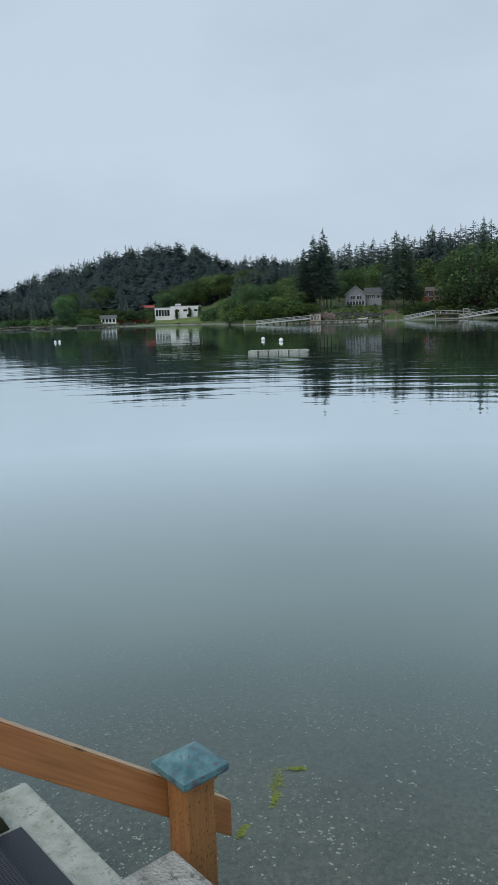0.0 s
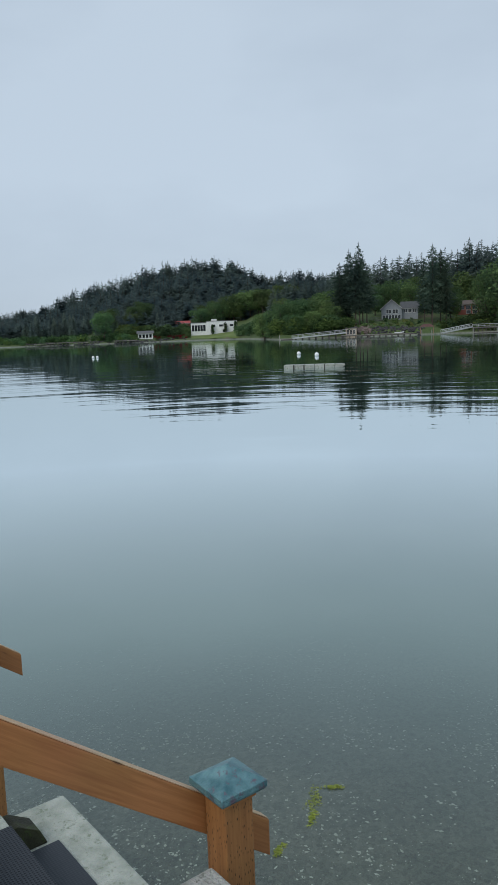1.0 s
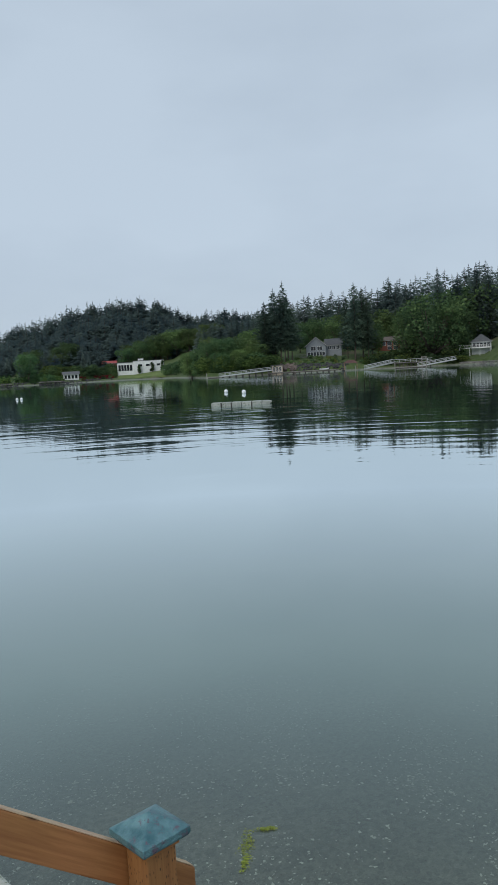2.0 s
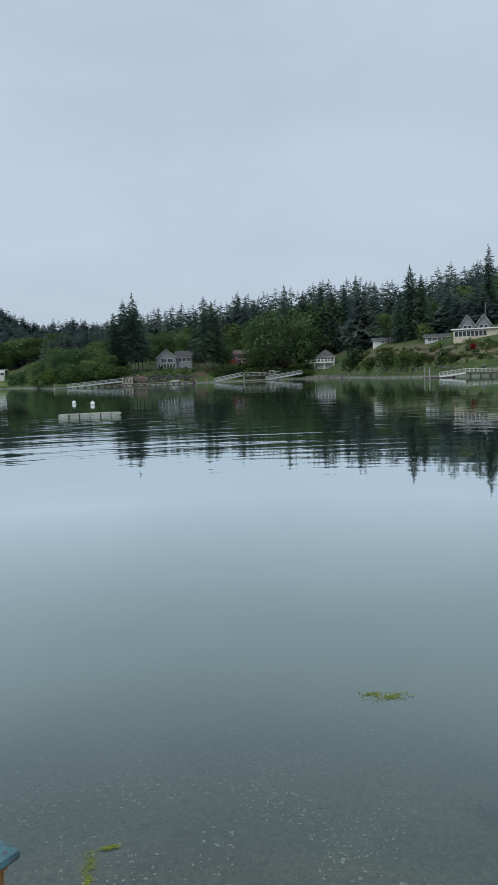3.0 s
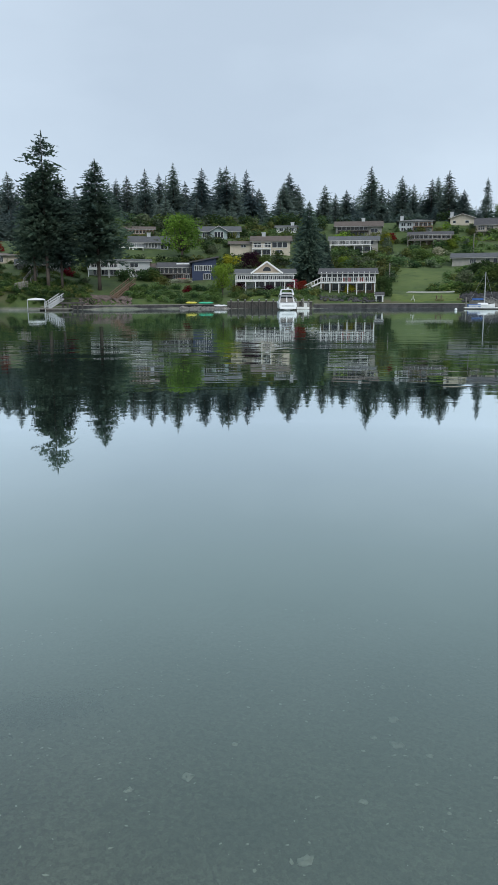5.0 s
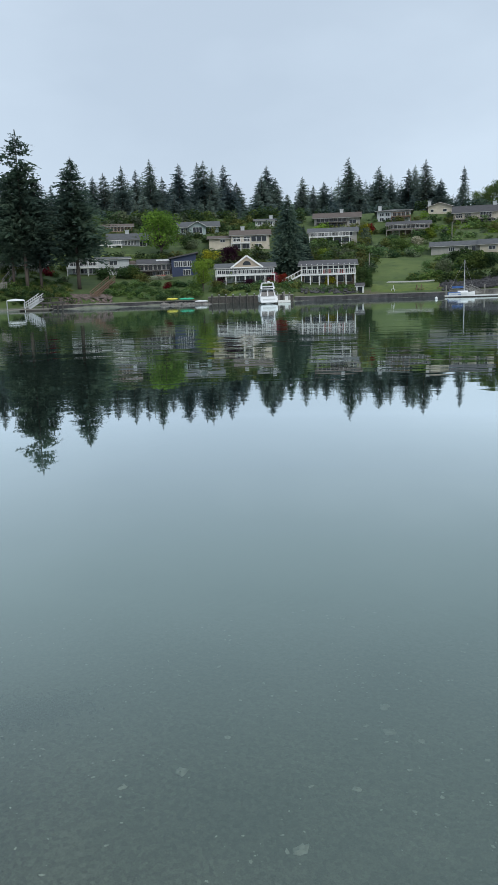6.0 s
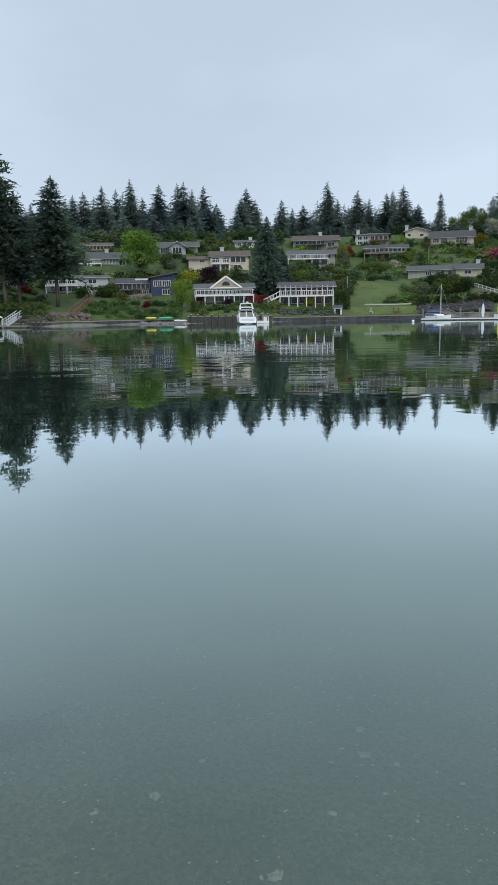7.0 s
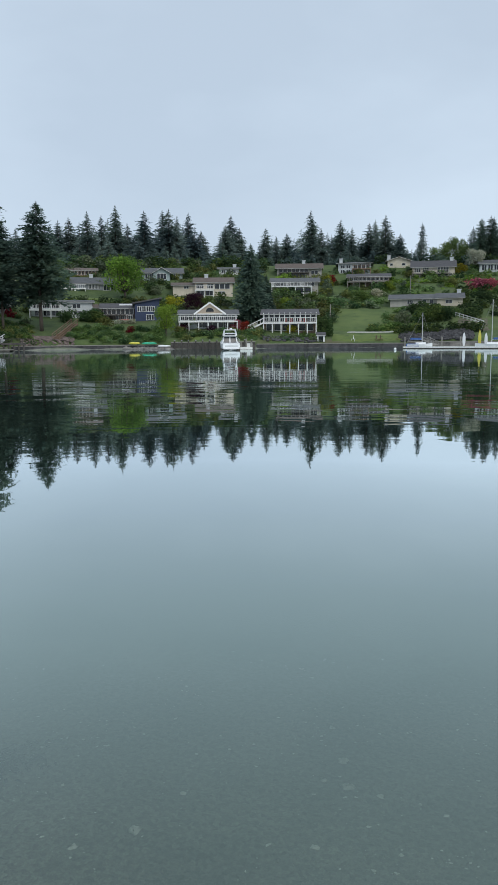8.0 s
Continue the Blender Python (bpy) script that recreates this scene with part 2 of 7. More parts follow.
def ground_material():
    """Rough grass with drier and earthy patches; shell gravel on the sea bed."""
    m, n, l, p = material("ground_cover")
    big = tex(n, l, "ShaderNodeTexNoise", 0.045, Detail=6.0, Roughness=0.6)
    mid = tex(n, l, "ShaderNodeTexNoise", 0.5, Detail=6.0, Roughness=0.7)
    fine = tex(n, l, "ShaderNodeTexNoise", 5.0, Detail=5.0, Roughness=0.7)
    grass = ramp(n, (0.3, (0.036, 0.066, 0.018)), (0.7, (0.092, 0.130, 0.036)))
    l.new(mid.outputs["Fac"], grass.inputs[0])
    soil = ramp(n, (0.58, (0, 0, 0)), (0.72, (1, 1, 1)))
    l.new(big.outputs["Fac"], soil.inputs[0])
    col = mixed(n, l, grass.outputs[0], (0.12, 0.095, 0.06), soil.outputs[0])
    col = mixed(n, l, col, fine.outputs["Color"], 0.25, "OVERLAY")
    # gravel, sand and broken shell below the tide line
    peb = tex(n, l, "ShaderNodeTexVoronoi", 34.0)
    peb2 = tex(n, l, "ShaderNodeTexVoronoi", 90.0)
    blot = tex(n, l, "ShaderNodeTexNoise", 0.8, Detail=5.0, Roughness=0.65)
    sand = ramp(n, (0.3, (0.105, 0.118, 0.098)), (0.72, (0.27, 0.27, 0.225)))
    l.new(blot.outputs["Fac"], sand.inputs[0])
    grey, grey2 = n.new("ShaderNodeRGBToBW"), n.new("ShaderNodeRGBToBW")
    l.new(peb.outputs["Color"], grey.inputs[0])
    l.new(peb2.outputs["Color"], grey2.inputs[0])
    bed = mixed(n, l, sand.outputs[0], grey.outputs[0], 0.30, "OVERLAY")
    bed = mixed(n, l, bed, grey2.outputs[0], 0.22, "OVERLAY")
    co, sep = n.new("ShaderNodeTexCoord"), n.new("ShaderNodeSeparateXYZ")
    l.new(co.outputs["Object"], sep.inputs[0])
    lvl = n.new("ShaderNodeMapRange")
    lvl.inputs["From Min"].default_value, lvl.inputs["From Max"].default_value = 0.15, 0.7
    l.new(sep.outputs["Z"], lvl.inputs[0])
    col = mixed(n, l, bed, col, lvl.outputs[0])
    l.new(col, p.inputs["Base Color"])
    p.inputs["Roughness"].default_value = 0.95
    b = n.new("ShaderNodeBump")
    b.inputs["Strength"].default_value, b.inputs["Distance"].default_value = 0.6, 0.08
    l.new(fine.outputs["Fac"], b.inputs["Height"])
    l.new(b.outputs[0], p.inputs["Normal"])
    return m


GROUND = ground_material()
LAWN = surface("mown_grass", (0.072, 0.112, 0.018), (0.150, 0.195, 0.040), 0.22, 0.9, 0.6, wear=(0.060, 0.090, 0.022))
LAWN_ROUGH = surface("meadow_grass", (0.042, 0.074, 0.014), (0.102, 0.136, 0.032), 0.13, 0.9, 0.8, wear=(0.032, 0.060, 0.013))
DRY_GRASS = surface("dry_bank_grass", (0.075, 0.085, 0.030), (0.215, 0.180, 0.095), 0.22, 0.95, 0.8, wear=(0.050, 0.078, 0.022))
BARE_EARTH = surface("bare_earth", (0.085, 0.070, 0.052), (0.185, 0.150, 0.115), 0.3, 0.95, 0.8, wear=(0.07, 0.085, 0.035))


def water_material():
    """Calm sea: mirror gloss over clear shallows that turn cloudy with depth."""
    m, n, l, p = material("sea_water")
    n.remove(p)
    # ripples run in long crests across the bay
    co0, sp = n.new("ShaderNodeTexCoord"), n.new("ShaderNodeSeparateXYZ")
    l.new(co0.outputs["Object"], sp.inputs[0])
    turn, ln0, cv = n.new("ShaderNodeMath"), n.new("ShaderNodeVectorMath"), n.new("ShaderNodeCombineXYZ")
    turn.operation, ln0.operation = "ARCTAN2", "LENGTH"
    l.new(sp.outputs["X"], turn.inputs[0])
    l.new(sp.outputs["Y"], turn.inputs[1])
    l.new(co0.outputs["Object"], ln0.inputs[0])
    spread = n.new("ShaderNodeMath")
    spread.operation = "MULTIPLY"
    spread.inputs[1].default_value = 9.0
    l.new(turn.outputs[0], spread.inputs[0])
    l.new(spread.outputs[0], cv.inputs["X"])
    l.new(ln0.outputs["Value"], cv.inputs["Y"])

    def crest(scale, detail):
        t = n.new("ShaderNodeTexNoise")
        t.inputs["Scale"].default_value, t.inputs["Detail"].default_value, t.inputs["Distortion"].default_value = scale, detail, 0.5
        l.new(cv.outputs[0], t.inputs["Vector"])
        return t

    small, swell = crest(0.75, 2.0), crest(0.18, 1.0)
    patch = tex(n, l, "ShaderNodeTexNoise", 0.030, Detail=2.0)
    pr = ramp(n, (0.38, (0.5, 0.5, 0.5)), (0.62, (1, 1, 1)))
    l.new(patch.outputs["Fac"], pr.inputs[0])
    co, ln = n.new("ShaderNodeTexCoord"), n.new("ShaderNodeVectorMath")
    ln.operation = "LENGTH"
    l.new(co.outputs["Object"], ln.inputs[0])
    far = n.new("ShaderNodeMapRange")
    far.inputs["From Min"].default_value, far.inputs["From Max"].default_value = 14.0, 34.0
    l.new(ln.outputs["Value"], far.inputs[0])
    calm = n.new("ShaderNodeMapRange")
    calm.interpolation_type = "SMOOTHSTEP"
    calm.inputs["From Min"].default_value, calm.inputs["From Max"].default_value = 42.0, 85.0
    calm.inputs["To Min"].default_value, calm.inputs["To Max"].default_value = 1.0, CALM_FAR
    l.new(ln.outputs["Value"], calm.inputs[0])
    belt = n.new("ShaderNodeMath")
    belt.operation = "MULTIPLY"
    l.new(far.outputs[0], belt.inputs[0])
    l.new(calm.outputs[0], belt.inputs[1])
    lee = n.new("ShaderNodeMapRange")
    lee.interpolation_type = "SMOOTHSTEP"
    lee.inputs["From Min"].default_value, lee.inputs["From Max"].default_value = radians(5), radians(32)
    lee.inputs["To Min"].default_value, lee.inputs["To Max"].default_value = 1.0, 0.55
    l.new(turn.outputs[0], lee.inputs[0])
    sheltered = n.new("ShaderNodeMath")
    sheltered.operation = "MULTIPLY"
    l.new(belt.outputs[0], sheltered.inputs[0])
    l.new(lee.outputs[0], sheltered.inputs[1])
    amp = n.new("ShaderNodeMath")
    amp.operation = "MULTIPLY"
    l.new(pr.outputs[0], amp.inputs[0])
    l.new(sheltered.outputs[0], amp.inputs[1])
    amp2 = n.new("ShaderNodeMath")
    amp2.operation = "MULTIPLY_ADD"
    amp2.inputs[1].default_value, amp2.inputs[2].default_value = WAVE_FAR, WAVE_NEAR
    l.new(amp.outputs[0], amp2.inputs[0])
    add = n.new("ShaderNodeMath")
    add.operation = "MULTIPLY_ADD"
    add.inputs[1].default_value = 2.0
    l.new(swell.outputs["Fac"], add.inputs[0])
    l.new(small.outputs["Fac"], add.inputs[2])
    hm = n.new("ShaderNodeMath")
    hm.operation = "MULTIPLY"
    l.new(add.outputs[0], hm.inputs[0])
    l.new(amp2.outputs[0], hm.inputs[1])
    b = n.new("ShaderNodeBump")
    b.inputs["Strength"].default_value, b.inputs["Distance"].default_value = 1.0, 1.0
    l.new(hm.outputs[0], b.inputs["Height"])
    gloss = n.new("ShaderNodeBsdfGlossy")
    gloss.inputs["Roughness"].default_value = 0.016
    gloss.inputs["Color"].default_value = (0.865, 0.925, 0.935, 1)
    l.new(b.outputs[0], gloss.inputs["Normal"])
    clear = n.new("ShaderNodeBsdfTransparent")
    clear.inputs[0].default_value = (0.86, 0.91, 0.84, 1)
    murk = n.new("ShaderNodeBsdfDiffuse")
    murk.inputs[0].default_value = (*MURK, 1)
    # cloudier away from the stair and with distance
    off = n.new("ShaderNodeVectorMath")
    off.operation = "DISTANCE"
    off.inputs[1].default_value = (-0.2, 2.6, 0.0)
    l.new(co.outputs["Object"], off.inputs[0])
    cloud = []
    for src, a, b, top_value in ((off, 0.8, 4.8, 0.47), (ln, 3.8, 7.8, 0.53)):
        mr = n.new("ShaderNodeMapRange")
        mr.interpolation_type = "SMOOTHSTEP"
        mr.inputs["From Min"].default_value, mr.inputs["From Max"].default_value = a, b
        mr.inputs["To Max"].default_value = top_value
        l.new(src.outputs["Value"], mr.inputs[0])
        cloud.append(mr)
    deep = n.new("ShaderNodeMath")
    l.new(cloud[0].outputs[0], deep.inputs[0])
    l.new(cloud[1].outputs[0], deep.inputs[1])
    body = n.new("ShaderNodeMixShader")
    l.new(deep.outputs[0], body.inputs[0])
    l.new(clear.outputs[0], body.inputs[1])
    l.new(murk.outputs[0], body.inputs[2])
    fres, top = n.new("ShaderNodeFresnel"), n.new("ShaderNodeMixShader")
    fres.inputs["IOR"].default_value = WATER_IOR
    gain = n.new("ShaderNodeMath")
    gain.operation, gain.use_clamp = "MULTIPLY", True
    gain.inputs[1].default_value = 2.55
    l.new(fres.outputs[0], gain.inputs[0])
    most = n.new("ShaderNodeMath")
    most.operation = "MINIMUM"
    most.inputs[1].default_value = 0.955
    l.new(gain.outputs[0], most.inputs[0])
    l.new(most.outputs[0], top.inputs[0])
    l.new(body.outputs[0], top.inputs[1])
    l.new(gloss.outputs[0], top.inputs[2])
    l.new(top.outputs[0], n["Material Output"].inputs[0])
    return m


WAVE_FAR, CALM_FAR, WAVE_NEAR, WATER_IOR, MURK = 0.030, 0.34, 0.0008, 1.33, (0.110, 0.167, 0.136)
WATER = water_material()


# ---- building blocks ----
class Shape:
    """Collects boxes, tubes and prisms into one mesh."""

    def __init__(self):
        self.v, self.f = [], []

    def add(self, verts, faces):
        k = len(self.v)
        self.v += [tuple(p) for p in verts]
        self.f += [tuple(i + k for i in f) for f in faces]
        return self

    def box(self, x0, y0, z0, x1, y1, z1, m=None):
        p = [Vector((x, y, z)) for z in (z0, z1) for y in (y0, y1) for x in (x0, x1)]
        if m is not None:
            p = [m @ q for q in p]
        return self.add(p, [(0, 2, 3, 1), (4, 5, 7, 6), (0, 1, 5, 4), (1, 3, 7, 5), (3, 2, 6, 7), (2, 0, 4, 6)])

    def beam(self, a, b, wide, high, up=(0, 0, 1)):
        """A squared bar from a to b."""
        a, b = Vector(a), Vector(b)
        along = (b - a).normalized()
        side = along.cross(Vector(up)).normalized() * wide / 2
        top = side.cross(along).normalized() * high / 2
        p = [e + i * side + j * top for e in (a, b) for i, j in ((-1, -1), (1, -1), (1, 1), (-1, 1))]
        return self.add(p, [(0, 1, 2, 3), (7, 6, 5, 4), (0, 4, 5, 1), (1, 5, 6, 2), (2, 6, 7, 3), (3, 7, 4, 0)])

    def tube(self, a, b, r0, r1, sides=8):
        a, b = Vector(a), Vector(b)
        along = (b - a).normalized()
        s = along.orthogonal().normalized()
        t = along.cross(s)
        ring = [(math.cos(k * math.tau / sides), math.sin(k * math.tau / sides)) for k in range(sides)]
        p = [a + (s * c + t * d) * r0 for c, d in ring] + [b + (s * c + t * d) * r1 for c, d in ring]
        f = [(k, (k + 1) % sides, sides + (k + 1) % sides, sides + k) for k in range(sides)]
        return self.add(p, f + [tuple(range(sides))[::-1], tuple(range(sides, 2 * sides))])

    def prism(self, outline, axis, lo, hi):
        """An outline in (y, z) pushed along x, or in (x, z) pushed along y."""
        n = len(outline)
        p = [((e, a, b) if axis == "x" else (a, e, b)) for e in (lo, hi) for a, b in outline]
        return self.add(p, [tuple(range(n))[::-1], tuple(range(n, 2 * n))] + [(k, (k + 1) % n, n + (k + 1) % n, n + k) for k in range(n)])

    def ball(self, c, rx, ry, rz, rows=8, cols=12, low=-1.0):
        c = Vector(c)
        p = []
        for i in range(rows + 1):
            a = math.pi * i / rows - math.pi / 2
            for j in range(cols):
                b = math.tau * j / cols
                p.append(c + Vector((rx * math.cos(a) * math.cos(b), ry * math.cos(a) * math.sin(b), rz * max(low, math.sin(a)))))
        return self.add(p, [(i * cols + j, i * cols + (j + 1) % cols, (i + 1) * cols + (j + 1) % cols, (i + 1) * cols + j) for i in range(rows) for j in range(cols)])

    def mesh(self, name, mat, bevel=0.0, smooth=False):
        me = bpy.data.meshes.new(name)
        me.from_pydata(self.v, [], self.f)
        bm = bmesh.new()
        bm.from_mesh(me)
        bmesh.ops.recalc_face_normals(bm, faces=bm.faces)
        if bevel:
            bmesh.ops.bevel(bm, geom=bm.edges[:], offset=bevel, segments=2, affect="EDGES", profile=0.6)
        bm.to_mesh(me)
        bm.free()
        if smooth:
            me.polygons.foreach_set("use_smooth", [True] * len(me.polygons))
        me.materials.append(mat)
        return me


def part(name, shape, mat, parent, label="", bevel=0.0, smooth=False):
    """One mesh under a thing or a part."""
    ob = new(name, shape if isinstance(shape, bpy.types.Mesh) else shape.mesh(name, mat, bevel, smooth))
    ob.parent = parent
    return tagged(ob, label) if label else ob


def thing(name, m, label, category, group="", kind=""):
    ob = tagged(new(name), label, category, group, kind)
    ob.matrix_basis = m
    return ob


def solo(name, shape, mat, m, label, category, group="", kind="", bevel=0.0, smooth=False):
    ob = tagged(new(name, shape.mesh(name, mat, bevel, smooth)), label, category, group, kind)
    ob.matrix_basis = m
    return ob


# ---- the lie of the land ----
# bearing, shore distance, bank height, middle run and height, back run and height
LAND = np.array([
    (-62, 520, 2.0, 60, 4, 330, 12), (-20, 450, 1.3, 60, 4, 330, 7), (-16, 440, 1.3, 60, 4.5, 330, 14), (-12, 425, 1.3, 60, 5, 330, 30),
    (-5.5, 430, 1.2, 60, 4.5, 330, 47), (-2.5, 400, 1.3, 60, 6, 330, 40), (-0.8, 320, 1.4, 60, 7, 330, 28), (0, 287, 1.5, 60, 7, 330, 28), (6, 292, 2.0, 22, 6.5, 200, 26),
    (13, 296, 1.5, 35, 8, 200, 24), (20, 290, 1.5, 25, 5, 180, 22), (24, 225, 3.5, 32, 10, 120, 18),
    (30, 192, 3.5, 40, 11.5, 100, 19), (38, 172, 4.5, 34, 10.5, 90, 19), (46, 160, 3.8, 24, 8.6, 90, 19)])
LAND2 = np.array([
    (50, 160, 2.2, 26, 7.0, 92, 24.6), (57, 163, 1.3, 26, 6.7, 92, 24.8), (64, 160, 1.9, 26, 6.6, 92, 24.8), (70, 163, 1.1, 52, 11.8, 92, 25),
    (76, 166, 1.1, 52, 11.6, 92, 25), (80, 166, 1.6, 40, 9.5, 92, 24), (95, 168, 2.0, 50, 12, 92, 23), (125, 190, 2, 50, 8, 92, 15), (160, 260, 2, 50, 8, 92, 15)])
LAND = np.vstack([LAND, LAND2])
U, V = Vector((math.sin(radians(49.5)), math.cos(radians(49.5)), 0)), Vector((math.sin(radians(139.5)), math.cos(radians(139.5)), 0))
WALL_U, WALL_V = 1.148, -1.749      # the outer corner of the landing


def shore(az):
    return float(np.interp(az, LAND[:, 0], LAND[:, 1]))


def ground(az, d):
    """Height of the ground at a bearing and distance from the landing."""
    row = [float(np.interp(az, LAND[:, 0], LAND[:, k])) for k in range(1, 7)]
    s = d - row[0]
    x, y = d * math.sin(radians(az)), d * math.cos(radians(az))
    if s >= 0:
        z = float(np.interp(s, [0, 1.5, row[2], row[4], row[4] + 500], [0.0, row[1], row[3], row[5], row[5] + 8]))
        return z + 0.5 * noise.noise((x * 0.05, y * 0.05, 0)) * min(1, s / 10)
    near = -0.22 - 0.05 * max(0, d - 4) - 0.12 * max(0, d - 9)
    z = max(-6.0, near, s * 0.14 - 0.02)
    u, v = x * U.x + y * U.y, x * V.x + y * V.y
    if v > WALL_V + 0.2 and u < WALL_U - 0.35:
        z = 1.05
    elif u < -0.4 and d < 400:
        z = max(z, min(1.05, 0.2 - 0.6 * (u + 0.4)))
    return z


def spot(az, d, z=None):
    x, y = d * math.sin(radians(az)), d * math.cos(radians(az))
    return Vector((x, y, ground(az, d) if z is None else z))


def site(az, el, least=0.0):
    """Distance at which the sight line at this elevation meets the far slope."""
    d = shore(az) + max(2.0, least)
    while d < shore(az) + 340 and ground(az, d) < EYE_Z + d * math.tan(radians(el)):
        d += 0.5
    return d


def rise(d, el):
    return EYE_Z + d * math.tan(radians(el))


def facing(az, d, z, twist=0.0, size=1.0):
    p = spot(az, d, z)
    return pose(p.x, p.y, p.z, 0, 0, -az + twist) @ Matrix.Scale(size, 4)


def land_sheet():
    angles = [a / 2 for a in range(-50, 190)] + [95 + 5 * k for k in range(1, 48)]
    angles = sorted(set(round(a, 2) for a in angles if -25 <= a < 335))
    rings = [0.3 * k for k in range(1, 34)] + [10 + 2.5 * k for k in range(1, 24)] + [70 + 10 * k for k in range(1, 8)]
    rings += [142 + 2.0 * k for k in range(1, 80)] + [305 + 7 * k for k in range(1, 60)] + [760, 850, 1000, 1300, 1800, 2600, 3600]
    verts, faces = [(0, 0, 1.05)], []
    for d in rings:
        for a in angles:
            aa = a if a <= 180 else a - 360
            p = spot(aa, d)
            verts.append((p.x, p.y, p.z))
    n = len(angles)
    for j in range(n):
        faces.append((0, 1 + (j + 1) % n, 1 + j))
    for i in range(len(rings) - 1):
        for j in range(n):
            a, b = 1 + i * n + j, 1 + i * n + (j + 1) % n
            faces.append((a, b, b + n, a + n))
    me = bpy.data.meshes.new("ground")
    me.from_pydata(verts, [], faces)
    me.polygons.foreach_set("use_smooth", [True] * len(me.polygons))
    me.materials.append(GROUND)
    me.update()
    if me.polygons[len(me.polygons) // 2].normal.z < 0:
        me.flip_normals()
    return tagged(new("ground", me), "grassy slopes around a bay, shell gravel under water", "ground", kind="structure")


land_sheet()
sea = Shape()
sea.add([(-3500, -3500, 0), (3500, -3500, 0), (3500, 3500, 0), (-3500, 3500, 0)], [(0, 1, 2, 3)])
solo("water", sea, WATER, Matrix(), "calm grey-green sea water mirroring the sky", "water", kind="structure")


# ---- the landing, seawall and stair by the camera ----
UV = Matrix(((U.x, V.x, 0, 0), (U.y, V.y, 0, 0), (0, 0, 1, 0), (0, 0, 0, 1)))
FLIP = UV @ Matrix.Scale(-1, 4, (0, 1, 0))     # right-handed: x along the stair, y across it (away from the landing)
FAR = -WALL_V

wall = thing("seawall", FLIP, "rough grey concrete seawall below the landing", "seawall", kind="structure")
part("coping", Shape().box(WALL_U - 0.42, -30, 1.00, WALL_U, FAR, 1.24), CONCRETE, wall, "worn grey concrete coping", bevel=0.012)
part("wall_face", Shape().box(WALL_U - 0.38, -30, -0.8, WALL_U - 0.03, FAR - 0.03, 1.0), CONCRETE, wall, bevel=0.01)
part("wall_return", Shape().box(-3.0, FAR - 0.33, -0.8, WALL_U - 0.385, FAR - 0.03, 1.14), CONCRETE, wall, bevel=0.01)
solo("landing_floor", Shape().box(-6.0, -30, 0.9, WALL_U - 0.425, FAR - 0.335, 1.13), CONCRETE, FLIP, "grey concrete landing floor", "floor", kind="structure", bevel=0.01)

stair = thing("stair", FLIP, "concrete stair running down to the water", "stair")
NEAR_Y, END_Y = FAR + 0.02, 4.17
part("bottom_step", Shape().box(0.6, NEAR_Y, -0.5, 1.698, END_Y, 0.07), CONCRETE_PALE, stair, "pale concrete bottom step", bevel=0.015)
for k in range(5):
    part("step", Shape().box(1.236 - 0.3 * (k + 1) - 0.3, NEAR_Y, -0.5, 1.236 - 0.3 * k, END_Y - 0.25, 0.27 + 0.2 * k), CONCRETE_PALE, stair, bevel=0.012)
for k in range(6):
    u1 = 1.486 if k == 0 else 1.232 - 0.3 * (k - 1)
    u0 = 1.24 if k == 0 else u1 - 0.29
    z = 0.07 + 0.2 * k
    mat_ob = Shape().box(u0, NEAR_Y + 0.1, z + 0.001, u1, 3.76, z + 0.019)
    solo("stair_mat", mat_ob, RUBBER, FLIP, "black dimpled rubber mat on a concrete step", "mat", "mats on the stair", bevel=0.003)
timber = Shape().prism([(0.4, 0.071), (1.44, 0.071), (1.40, 0.16), (1.28, 0.235), (0.4, 0.235)], "y", 3.80, 3.95)
solo("timber_edging", timber, MOSSY, FLIP, "dark timber edging with green moss on top", "timber", bevel=0.006)


